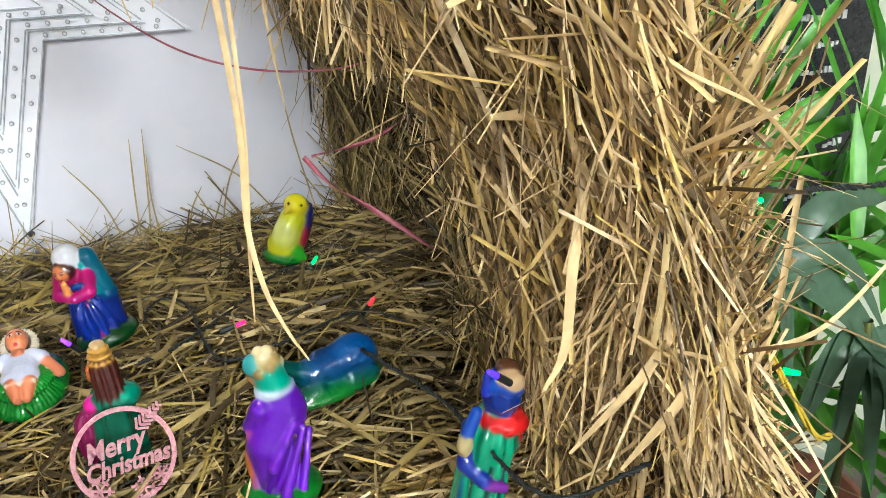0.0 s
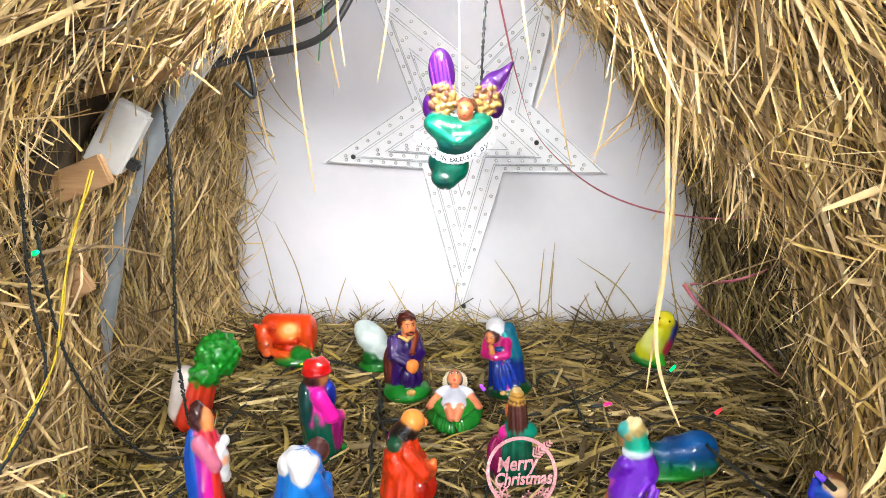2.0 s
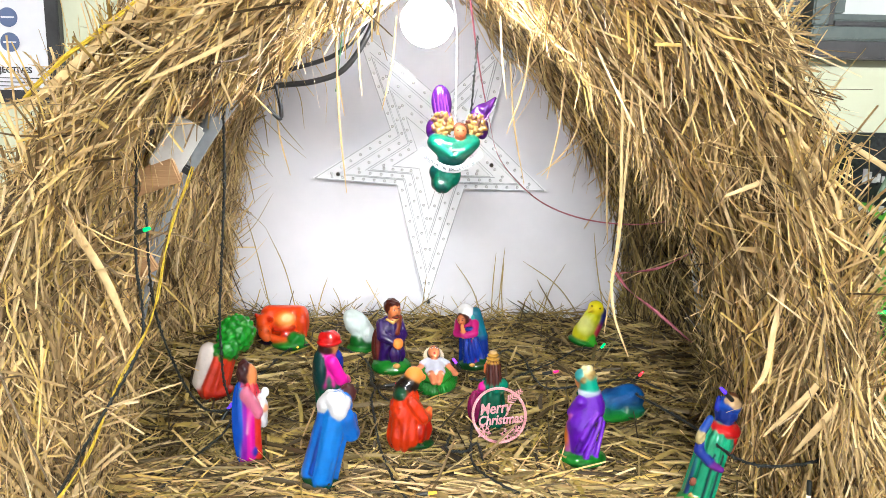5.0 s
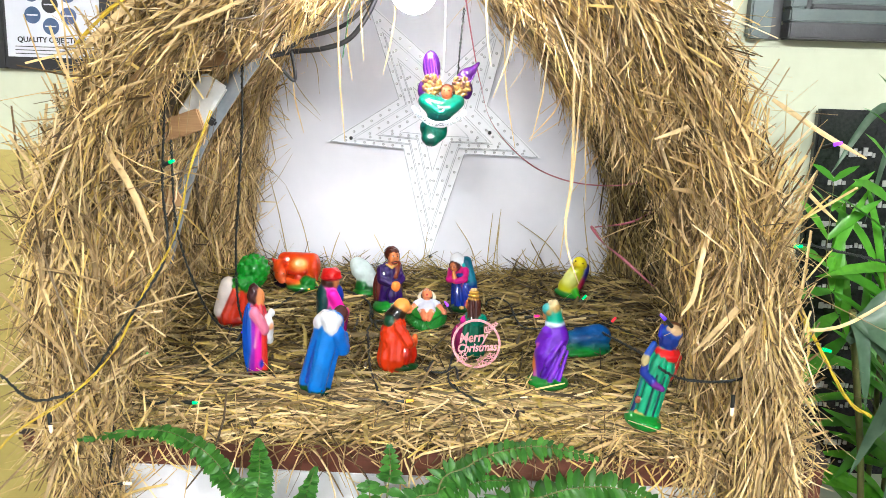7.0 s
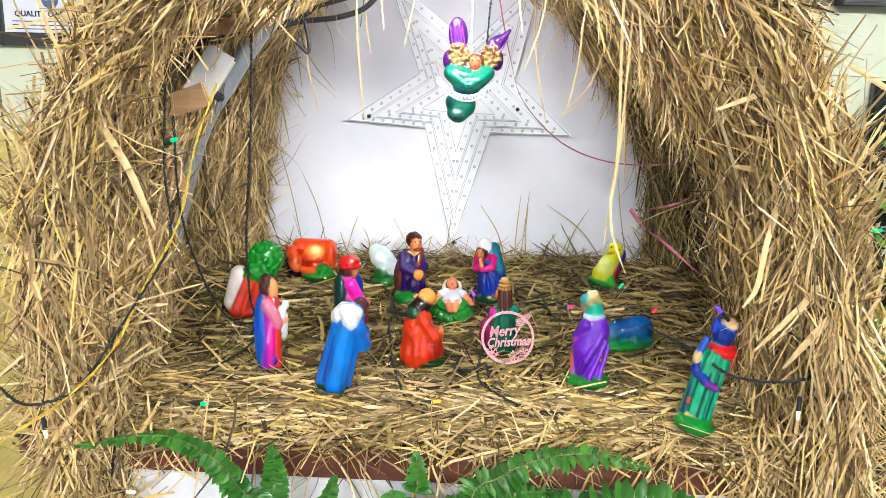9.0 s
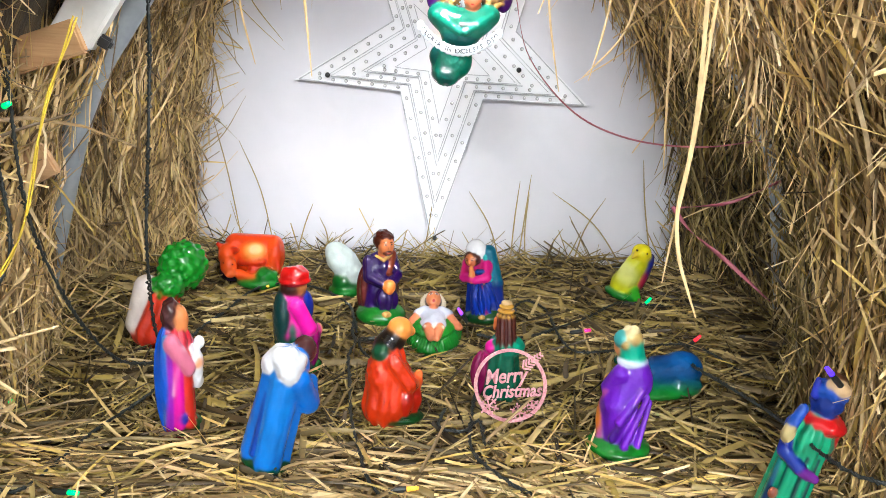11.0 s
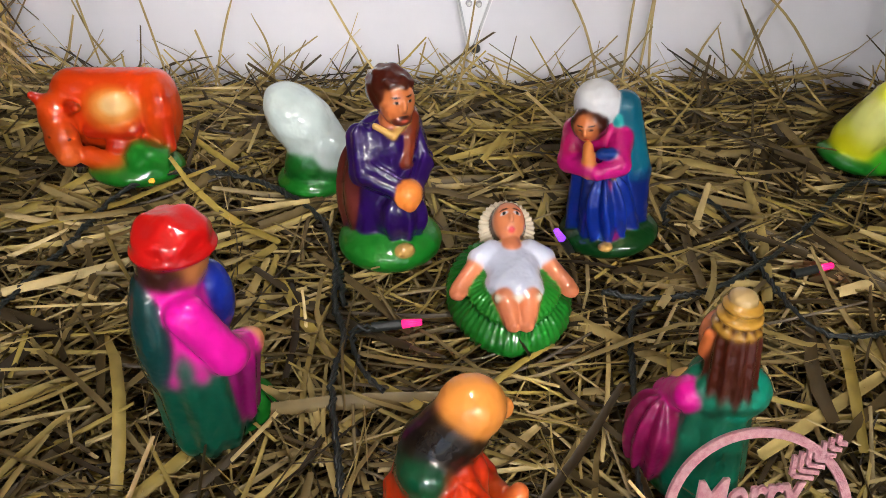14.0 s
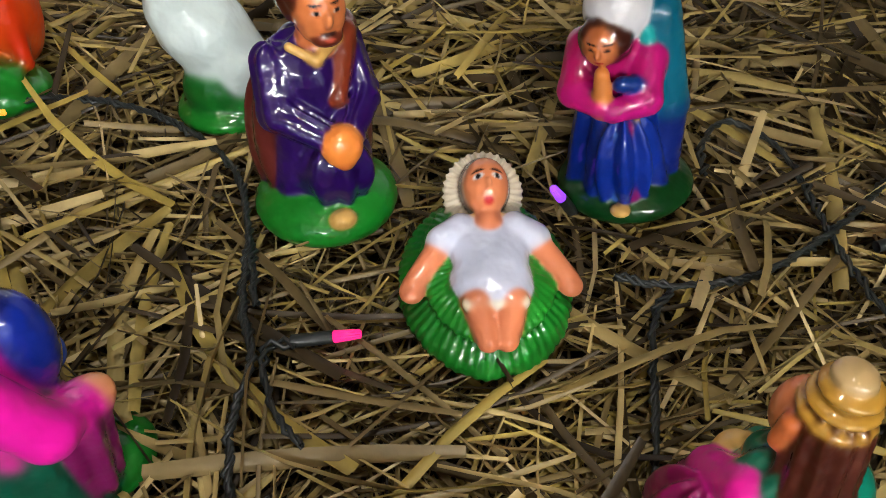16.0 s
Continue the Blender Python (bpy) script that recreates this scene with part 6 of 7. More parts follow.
def hang_angel():
    me = angel()
    ob = place("angel_figurine", me, -0.047, 0.86, 1.094, 0, "hanging clay angel with purple wings and white lettered scroll", 0.95, lean=(0, 3))
    text = "GLORIA IN EXCELSIS DEO"
    bm = bmesh.new()
    bm.from_mesh(me)
    lay = bm.verts.layers.float_color["paint"]
    for i, ch in enumerate(text):
        if ch == " ":
            continue
        f = (i - (len(text) - 1) / 2) / (len(text) / 2) * 0.97
        tm = text_mesh(ch, 0.0062, 0.0003, bold=0.0001)
        m = pose(0.040 * f, -0.0280 + 0.014 * f * f, 0.036 + 0.021 * f * f, 90, 0, 28 * f) @ pose(0, 0, 0, 0, 0, 38 * f)
        before = len(bm.verts)
        tm.transform(m)
        bm.from_mesh(tm)
        bm.verts.ensure_lookup_table()
        for v in bm.verts[before:]:
            v[lay] = (0.02, 0.02, 0.03, 1)
        bpy.data.meshes.remove(tm)
    bm.to_mesh(me)
    bm.free()
    string = tube("hanging_thread", [(-0.040, 0.862, 1.17), (-0.040, 0.862, 1.30), (-0.05, 0.85, 1.36)], 0.0005, M_PLASTIC, None, sides=5)
    tagged(string, label="thin pale thread holding the hanging angel", category="thread")


hang_angel()


# ---- the lettered disc ----
def lettered_disc():
    t = empty("lettered_disc", 0.025, 0.822, 0.792)
    t.matrix_basis = pose(0.026, 0.806, 0.799, -24, 0, -2)
    tagged(t, label="round pink glitter ornament cut out with Merry Christmas", category="ornament")
    R = 0.0375
    bm = bmesh.new()
    n = 64
    prof = [(R, -0.0012), (R, 0.0012), (R - 0.0036, 0.0012), (R - 0.0036, -0.0012)]
    vs = [[bm.verts.new((r * math.cos(2 * math.pi * i / n), y, r * math.sin(2 * math.pi * i / n))) for r, y in prof] for i in range(n)]
    for i in range(n):
        for k in range(4):
            bm.faces.new((vs[i][k], vs[(i + 1) % n][k], vs[(i + 1) % n][(k + 1) % 4], vs[i][(k + 1) % 4]))
    bmesh.ops.recalc_face_normals(bm, faces=bm.faces)
    part("ring", bm, M_PINK, t)
    for text, size, x, z, rot in (("Merry", 0.0185, -0.006, 0.0085, 8), ("Christmas", 0.0160, 0.001, -0.0065, 6)):
        me = text_mesh(text, size, 0.001, 0.3, 0.00045)
        o = finish("lettering", me, M_PINK, t, "cut-out pink word")
        o.matrix_basis = pose(x, 0, z, 90) @ pose(0, 0, 0, 0, 0, rot) @ Matrix.Diagonal((0.93, 1.12, 1, 1))
    for cx, cz, a0, L in ((0.012, 0.018, 40, 0.022), (0.006, 0.016, 62, 0.02)):
        bm = bmesh.new()
        a = radians(a0)
        for i in range(7):
            s = i / 6
            px, pz = cx + L * s * math.cos(a), cz + L * s * math.sin(a)
            for side in (-1, 1):
                b = a + side * 0.8
                w = 0.0085 * (1 - 0.6 * s)
                m = pose(px, 0, pz, 0, -math.degrees(b), 0)
                c = box_bm(0, -0.001, -0.0009, w, 0.001, 0.0009)
                bmesh.ops.transform(c, matrix=m, verts=c.verts)
                tmp = bpy.data.meshes.new("tmp")
                c.to_mesh(tmp)
                c.free()
                bm.from_mesh(tmp)
                bpy.data.meshes.remove(tmp)
        part("leaf_sprig", bm, M_PINK, t)
        break
    for cx, cz, r in ((-0.021, -0.022, 0.0105), (0.010, -0.0265, 0.0095), (0.0235, -0.0195, 0.008)):
        bm = bmesh.new()
        for i in range(6):
            c = box_bm(0, -0.001, -0.0008, r, 0.001, 0.0008)
            box_bm(r * 0.55, -0.001, -r * 0.28, r * 0.72, 0.001, r * 0.28, bm=c)
            bmesh.ops.transform(c, matrix=pose(cx, 0, cz, 0, 60 * i + 15, 0), verts=c.verts)
            tmp = bpy.data.meshes.new("tmp")
            c.to_mesh(tmp)
            c.free()
            bm.from_mesh(tmp)
            bpy.data.meshes.remove(tmp)
        part("snowflake", bm, M_PINK, t)


lettered_disc()

# ---- light strings, cables, cords ----
def light_string(pts, bulbs, label, twist=3, r=0.00105):
    t = empty("light_string")
    tagged(t, label=label, category="light string")
    twisted("wire", pts, r, M_WIRE, t, twist)
    for (x, y, z), way, colour in bulbs:
        a = Vector((x, y, z))
        d = Vector(way).normalized()
        tube("socket", [tuple(a - d * 0.016), tuple(a)], 0.0027, M_WIRE, t, "black bulb socket", sides=10, raw=True)
        bm = bmesh.new()
        bmesh.ops.create_cone(bm, cap_ends=True, radius1=0.0026, radius2=0.0018, depth=0.011, segments=12)
        bmesh.ops.bevel(bm, geom=bm.edges[:], offset=0.0006, segments=1, affect="EDGES")
        bmesh.ops.transform(bm, matrix=Matrix.Translation(a + d * 0.0055) @ d.to_track_quat("Z", "Y").to_matrix().to_4x4(), verts=bm.verts)
        part("bulb", bm, M_GLOW[colour], t, "lit " + colour + " bulb", True)
    return t


def on_bed(pts, up=0.004):
    return [(x, y, float(bed_height(x, y)) + up) for x, y in pts]


light_string([(-0.389, 0.668, 1.160), (-0.395, 0.663, 1.043), (-0.391, 0.663, 0.976), (-0.394, 0.645, 0.938), (-0.424, 0.594, 0.873), (-0.444, 0.538, 0.823), (-0.456, 0.515, 0.814), (-0.496, 0.506, 0.808), (-0.539, 0.520, 0.831)],
             [((-0.382, 0.657, 1.075), (0.5, -0.4, 0.2), "green"), ((-0.512, 0.568, 0.748), (0.1, -0.1, -1), "warm")], "thin black light string draped down the straw", 3)
light_string([(-0.334, 0.825, 1.217), (-0.336, 0.825, 1.117), (-0.342, 0.825, 1.027), (-0.349, 0.825, 0.933), (-0.349, 0.830, 0.846), (-0.343, 0.835, 0.808)], [], "thin black wire hanging in the hut", 2, 0.0013)
light_string([(-0.382, 0.664, 1.103), (-0.384, 0.678, 0.987), (-0.372, 0.715, 0.890), (-0.360, 0.758, 0.831), (-0.346, 0.786, 0.812), (-0.331, 0.805, 0.807)], [], "thin black wire hanging in the hut", 2)
light_string(on_bed([(-0.46, 0.69), (-0.415, 0.671), (-0.384, 0.75), (-0.348, 0.817), (-0.343, 0.88), (-0.337, 0.94), (-0.318, 1.0), (-0.301, 1.048), (-0.268, 1.068), (-0.215, 1.06), (-0.172, 1.03), (-0.157, 0.985), (-0.15, 0.95)]),
             [((-0.292, 1.062, 0.806), (0.8, -0.25, 0.15), "amber"), ((-0.475, 0.762, 0.775), (0.8, 0.1, 0.1), "green"), ((-0.365, 0.664, 0.744), (0.9, -0.2, 0.1), "green"), ((-0.352, 0.86, 0.782), (0.3, 0.2, 0.5), "blue")], "black light string lying on the straw bed")
light_string(on_bed([(-0.157, 0.985), (-0.155, 0.95), (-0.148, 0.925), (-0.152, 0.897), (-0.145, 0.85), (-0.135, 0.79), (-0.12, 0.74), (-0.107, 0.70), (-0.082, 0.675), (-0.06, 0.680)]),
             [((-0.118, 0.933, 0.792), (1, 0.05, 0.1), "pink"), ((-0.072, 0.682, 0.752), (1, 0.1, 0.1), "amber")], "black light string lying on the straw bed", 4)
light_string(on_bed([(-0.132, 0.931), (-0.144, 0.929), (-0.138, 0.905), (-0.126, 0.89)]), [], "short black wire on the straw", 2)
light_string(on_bed([(-0.003, 0.966), (0.024, 0.962), (0.062, 0.968), (0.108, 0.996), (0.15, 1.035), (0.195, 1.075), (0.25, 1.06)]), [((-0.022, 1.002, 0.802), (-0.3, -0.2, 0.5), "violet"), ((0.228, 1.068, 0.806), (0.5, 0.1, 0.6), "green"), ((0.130, 0.984, 0.794), (0.9, 0.2, 0.1), "pink")], "black light string lying on the straw bed")
light_string(on_bed([(0.047, 1.02), (0.05, 1.038), (0.067, 1.055), (0.090, 1.035), (0.098, 0.972), (0.115, 0.93), (0.17, 0.935), (0.26, 0.965), (0.31, 0.90)]), [((0.264, 0.964, 0.796), (0.3, -0.2, 0.5), "red")], "thin black wire looped on the straw", 2)
light_string(on_bed([(0.02, 0.960), (0.010, 0.945), (0.003, 0.905), (-0.005, 0.86), (-0.012, 0.80), (-0.012, 0.74), (0.02, 0.70), (0.04, 0.69)]), [], "thin black wire on the straw", 3)
light_string(on_bed([(-0.04, 0.81), (-0.045, 0.78), (-0.02, 0.772), (-0.005, 0.79), (0.0, 0.75)]), [], "tangle of thin black wire on straw", 3)
light_string([(0.228, 0.869, 0.806), (0.265, 0.754, 0.812), (0.276, 0.612, 0.830), (0.338, 0.606, 0.829), (0.376, 0.606, 0.844), (0.408, 0.606, 0.863), (0.434, 0.606, 0.900), (0.430, 0.606, 0.940), (0.406, 0.606, 1.004), (0.46, 0.610, 1.000), (0.536, 0.630, 0.984), (0.629, 0.659, 0.969)],
             [((0.344, 0.592, 0.80), (0.0, -0.1, -1), "warm"), ((0.450, 0.602, 0.878), (0.6, -0.6, 0.0), "green"), ((0.400, 0.602, 1.006), (0.4, -0.7, 0.2), "green"), ((0.268, 0.655, 0.893), (-0.5, -0.2, 0.5), "blue"), ((0.43, 0.60, 1.13), (0.3, -0.6, 0.2), "violet")], "black light string draped over the straw bundle", 3)
light_string([(-0.012, 0.87, 1.30), (-0.016, 0.865, 1.24), (-0.018, 0.872, 1.200)], [((-0.016, 0.868, 1.196), (-0.4, -0.3, -0.6), "violet")], "thin wire with a violet bulb behind the angel", 2)
light_string([(-0.46, 0.63, 0.735), (-0.458, 0.615, 0.70), (-0.462, 0.61, 0.66), (-0.478, 0.60, 0.62), (-0.48, 0.60, 0.55)], [((-0.440, 0.604, 0.652), (1, 0.1, -0.05), "warm")], "thin black wire hanging down the front panel", 3)


def cable(pts, r, material, name, label, category="cable", sides=10):
    return tagged(tube(name, pts, r, material, None, "", sides), label=label, category=category)


cable([(-0.42, 0.86, 1.20), (-0.34, 0.93, 1.218), (-0.292, 0.95, 1.231), (-0.235, 0.95, 1.239), (-0.192, 0.95, 1.258), (-0.157, 0.95, 1.311), (-0.144, 0.95, 1.365), (-0.14, 0.94, 1.43)], 0.0042, M_BLACK, "power_cable", "thick black cable looping under the hut roof")
cable([(-0.36, 0.95, 1.215), (-0.296, 0.97, 1.240), (-0.274, 0.97, 1.254), (-0.208, 0.97, 1.277), (-0.165, 0.97, 1.320), (-0.152, 0.97, 1.375), (-0.148, 0.95, 1.44)], 0.0034, M_BLACK, "power_cable", "black cable looping under the hut roof")
cable([(-0.289, 0.948, 1.232), (-0.283, 0.945, 1.205), (-0.284, 0.945, 1.186), (-0.302, 0.94, 1.203)], 0.003, M_BLACK, "power_cable", "short black cable end hanging in the hut")
cable([(-0.15, 0.955, 1.40), (-0.19, 0.955, 1.33), (-0.20, 0.952, 1.27), (-0.205, 0.945, 1.225)], 0.001, mat("green_wire", (0.02, 0.16, 0.04), rough=0.4), "thin_wire", "thin green wire wound on the cable", sides=6)
cable([(-0.05, 0.80, 1.40), (-0.085, 0.785, 1.362), (-0.055, 0.79, 1.34)], 0.001, mat("green_flex", (0.03, 0.20, 0.06), rough=0.4), "thin_wire", "thin green wire beside the bulb holder", sides=6)


def cord(pts, r, label, plies=3):
    t = twisted("yellow_cord", pts, r, M_YELLOW, None, plies, pitch=0.16, loose=0.6)
    return tagged(t, label=label, category="cord")


cord([(-0.333, 0.677, 1.142), (-0.359, 0.668, 1.069), (-0.381, 0.659, 0.975), (-0.411, 0.626, 0.908), (-0.426, 0.571, 0.850), (-0.453, 0.515, 0.813), (-0.509, 0.491, 0.774), (-0.532, 0.496, 0.750)], 0.0008, "thin yellow plastic cord hanging over the straw", 2)
cord([(0.322, 0.600, 1.165), (0.338, 0.600, 1.122), (0.352, 0.600, 1.088), (0.364, 0.600, 1.056), (0.388, 0.600, 0.990), (0.414, 0.600, 0.928), (0.446, 0.600, 0.880), (0.492, 0.605, 0.812), (0.535, 0.625, 0.782)], 0.0012, "yellow plastic cord tied along the straw bundle")
cord([(-0.001, 0.552, 1.372), (0.052, 0.560, 1.366), (0.112, 0.575, 1.352), (0.20, 0.610, 1.330), (0.268, 0.610, 1.272), (0.322, 0.600, 1.165)], 0.0012, "yellow plastic cord tied across the gable straw")
cord([(-0.326, 0.563, 1.317), (-0.368, 0.558, 1.280), (-0.411, 0.563, 1.250), (-0.460, 0.582, 1.212)], 0.0011, "yellow plastic cord tied across the gable straw")


def ribbon(pts, w, label):
    line = smooth_line(pts, 8)
    tan = np.gradient(line, axis=0)
    side = np.cross(tan, (0.2, 1, 0.4))
    side /= np.linalg.norm(side, axis=1)[:, None]
    ph = np.linspace(0, 5, len(line))[:, None]
    side2 = np.cross(side, tan / np.linalg.norm(tan, axis=1)[:, None])
    side = side * np.cos(ph) * 0.8 + side2 * np.sin(ph) * 0.6
    nrm = np.cross(side, tan)
    nrm /= np.linalg.norm(nrm, axis=1)[:, None] + 1e-9
    v = np.stack([line - side * w / 2 - nrm * 0.0003, line + side * w / 2 - nrm * 0.0003, line + side * w / 2 + nrm * 0.0003, line - side * w / 2 + nrm * 0.0003], 1).reshape(-1, 3)
    f = [(4 * i + k, 4 * i + (k + 1) % 4, 4 * i + 4 + (k + 1) % 4, 4 * i + 4 + k) for i in range(len(line) - 1) for k in range(4)]
    return tagged(finish("ribbon", array_mesh("ribbon", v, f), M_RIBBON, None, "", True), label=label, category="ribbon")


ribbon([(-0.02, 0.95, 1.37), (0.0, 1.0, 1.275), (0.02, 1.02, 1.192), (0.048, 1.08, 1.12), (0.12, 1.14, 1.05), (0.194, 1.12, 1.021), (0.266, 1.05, 1.023), (0.325, 0.98, 1.045)], 0.0032, "thin dusty pink ribbon hanging before the board")
ribbon([(0.215, 0.961, 0.963), (0.234, 0.942, 0.939), (0.267, 0.922, 0.915), (0.316, 0.894, 0.875)], 0.0065, "dusty pink ribbon tucked into the straw")
ribbon([(0.320, 0.922, 1.006), (0.277, 0.951, 0.973), (0.224, 0.970, 0.960)], 0.005, "dusty pink ribbon tucked into the straw")


# ---- plants ----
def leaflet(verts, faces, base, way, up, length, width, droop=0.2, segs=4):
    """A pointed blade, folded a little along its middle."""
    base, way, up = np.array(base), unit(way), np.array(up, float)
    side = np.cross(way, up)
    side /= np.linalg.norm(side) + 1e-9
    nor = np.cross(side, way)
    o = len(verts)
    for i in range(segs + 1):
        t = i / segs
        w = width * 0.5 * math.sin(math.pi * min(1, 0.12 + 0.88 * t)) ** 0.8 if t < 1 else 0.0003
        c = base + way * length * t - np.array((0, 0, 1)) * droop * length * t * t
        verts.extend([c - side * w + nor * w * 0.25, c, c + side * w + nor * w * 0.25])
    for i in range(segs):
        for k in (0, 1):
            a = o + 3 * i + k
            faces.append((a, a + 1, a + 4, a + 3))


def frond(parent, pts, n, length, width, material, rng, spread=75, up=(0, -0.35, 1), droop=0.2):
    """A stem with a row of leaflets on each side."""
    line = smooth_line(pts, 12)
    tan = np.gradient(line, axis=0)
    st = tube("stem", line, 0.0016, M_STEM, parent, "", 6, raw=True, r_end=0.0006)
    verts, faces = [], []
    for i in range(n):
        s = 0.12 + 0.88 * i / (n - 1)
        k = s * (len(line) - 1)
        j = min(int(k), len(line) - 2)
        base = line[j] + (line[j + 1] - line[j]) * (k - j)
        t = unit(tan[j])
        sd = np.cross(t, up)
        sd /= np.linalg.norm(sd) + 1e-9
        size = math.sin(math.pi * (0.18 + 0.78 * s)) ** 0.7
        for sign in (-1, 1):
            a = radians(spread + rng.uniform(-7, 7))
            way = t * math.cos(a) + sign * sd * math.sin(a) + np.array((0, rng.uniform(-0.25, 0.1), rng.uniform(-0.3, 0.2)))
            tilt = np.array(up) + np.array((rng.uniform(-0.5, 0.5), rng.uniform(-0.5, 0.2), rng.uniform(-0.3, 0.3)))
            leaflet(verts, faces, base, way, tilt, length * size * rng.uniform(0.85, 1.1), width * (0.5 + 0.5 * size), droop, 3)
    ob = finish("frond", array_mesh("frond", np.array(verts), faces), material, parent, "", True)
    ob["kind"] = "stuff"
    return ob


def pot(parent, r=0.12, h=0.22):
    bm = bmesh.new()
    prof = [(0.01, 0), (r * 0.72, 0), (r * 0.95, h * 0.85), (r * 1.06, h * 0.86), (r * 1.06, h), (r * 0.95, h), (r * 0.9, h * 0.88), (0.01, h * 0.87)]
    n = 28
    rings = [[bm.verts.new((q * math.cos(2 * math.pi * i / n), q * math.sin(2 * math.pi * i / n), z)) for i in range(n)] for q, z in prof]
    for a in range(len(prof) - 1):
        for i in range(n):
            f = bm.faces.new((rings[a][i], rings[a][(i + 1) % n], rings[a + 1][(i + 1) % n], rings[a + 1][i]))
            f.material_index = 1 if a == len(prof) - 2 else 0
    part("pot", bm, [M_POT, M_SOIL], parent, "red clay pot", True)


def fern(x, y, z, fronds, label, seed, n=34, length=0.034, width=0.011, stand=0.0):
    rng = random.Random(seed)
    t = empty("fern_plant", x, y, 0)
    tagged(t, label=label, category="plant", group="ferns before the table")
    pot(t, 0.10, z - 0.18)
    for pts in fronds:
        size = (n, length, width)
        if isinstance(pts, tuple):
            pts, size = pts
        line = [(0, 0, z - 0.19)] + [(a - x, b - y, c) for a, b, c in pts]
        frond(t, line, *size, M_FERN, rng)


fern(-0.22, 0.46, 0.56, [[(-0.254, 0.55, 0.646), (-0.282, 0.56, 0.685), (-0.317, 0.56, 0.727), (-0.374, 0.56, 0.751), (-0.467, 0.555, 0.737)], [(-0.24, 0.52, 0.64), (-0.245, 0.56, 0.70), (-0.250, 0.575, 0.735)], [(-0.20, 0.52, 0.62), (-0.19, 0.55, 0.66), (-0.178, 0.575, 0.700)], [(-0.30, 0.5, 0.62), (-0.33, 0.54, 0.66)]],
     "bright green fern fronds arching before the table", 3, 54, 0.0195, 0.0145)
fern(0.02, 0.44, 0.56, [[(-0.023, 0.54, 0.664), (0.017, 0.56, 0.722), (0.093, 0.56, 0.751), (0.172, 0.555, 0.742)], ([(0.05, 0.50, 0.665), (0.109, 0.52, 0.708), (0.189, 0.52, 0.722), (0.262, 0.515, 0.695)], (46, 0.040, 0.0105)), ([(0.05, 0.49, 0.655), (0.12, 0.50, 0.690), (0.20, 0.50, 0.700), (0.285, 0.495, 0.672)], (44, 0.040, 0.0105)), ([(-0.07, 0.52, 0.645), (-0.03, 0.55, 0.675), (0.03, 0.56, 0.700), (0.08, 0.555, 0.706)], (44, 0.020, 0.0070)), ([(-0.06, 0.50, 0.63), (-0.02, 0.53, 0.658), (0.04, 0.54, 0.682), (0.09, 0.535, 0.688)], (44, 0.022, 0.0070)), [(-0.05, 0.53, 0.65), (-0.02, 0.55, 0.69), (0.04, 0.56, 0.722)], [(0.08, 0.48, 0.65), (0.13, 0.48, 0.68), (0.20, 0.48, 0.685)], [(0.0, 0.52, 0.64), (0.03, 0.54, 0.665), (0.07, 0.55, 0.69)]],
     "dark green fern fronds spreading before the table", 4, 44, 0.026, 0.0092)
fern(-0.10, 0.47, 0.54, [[(-0.085, 0.55, 0.66), (-0.082, 0.57, 0.70), (-0.084, 0.575, 0.735)], [(-0.105, 0.55, 0.65), (-0.11, 0.565, 0.69)], [(-0.065, 0.54, 0.64), (-0.055, 0.56, 0.68)]], "short dark green fern before the table", 5, 14, 0.020, 0.013)


def palm(x, y, label, seed, leaves, z0=0.5, blade=(0.24, 0.022), n=13):
    rng = random.Random(seed)
    t = empty("palm_plant", x, y, 0)
    tagged(t, label=label, category="plant", group="palms beside the hut")
    pot(t, 0.13, 0.30)
    for pts in leaves:
        line = [(0, 0, 0.26), (0, 0, z0)] + [(a - x, b - y, c) for a, b, c in pts]
        frond(t, line, n, blade[0], blade[1], M_PALM, rng, spread=48, up=(0.1, -0.6, 0.8), droop=0.12)


palm(0.80, 0.98, "green palm with long narrow leaflets in a pot", 7, [[(0.74, 0.96, 0.80), (0.70, 0.94, 1.00), (0.66, 0.92, 1.20)], [(0.84, 0.94, 0.85), (0.90, 0.88, 1.02), (0.98, 0.84, 1.12)], [(0.76, 0.88, 0.72), (0.80, 0.78, 0.86), (0.90, 0.70, 0.95)], [(0.68, 0.95, 0.75), (0.60, 0.92, 0.90), (0.58, 0.90, 1.06)], [(0.88, 0.98, 0.80), (0.98, 0.98, 0.98), (1.06, 0.96, 1.12)], [(0.74, 0.85, 0.62), (0.76, 0.74, 0.70), (0.84, 0.66, 0.74)]], 0.52)
palm(1.02, 0.72, "green palm with drooping grey-green leaflets in a pot", 8, [[(0.98, 0.70, 0.72), (0.92, 0.66, 0.84), (0.82, 0.62, 0.86)], [(1.06, 0.70, 0.74), (1.12, 0.68, 0.90), (1.16, 0.66, 0.98)], [(0.94, 0.70, 0.60), (0.82, 0.68, 0.66), (0.72, 0.66, 0.64)], [(0.96, 0.76, 0.66), (0.86, 0.78, 0.78), (0.76, 0.78, 0.80)]], 0.48, (0.20, 0.030), 9)


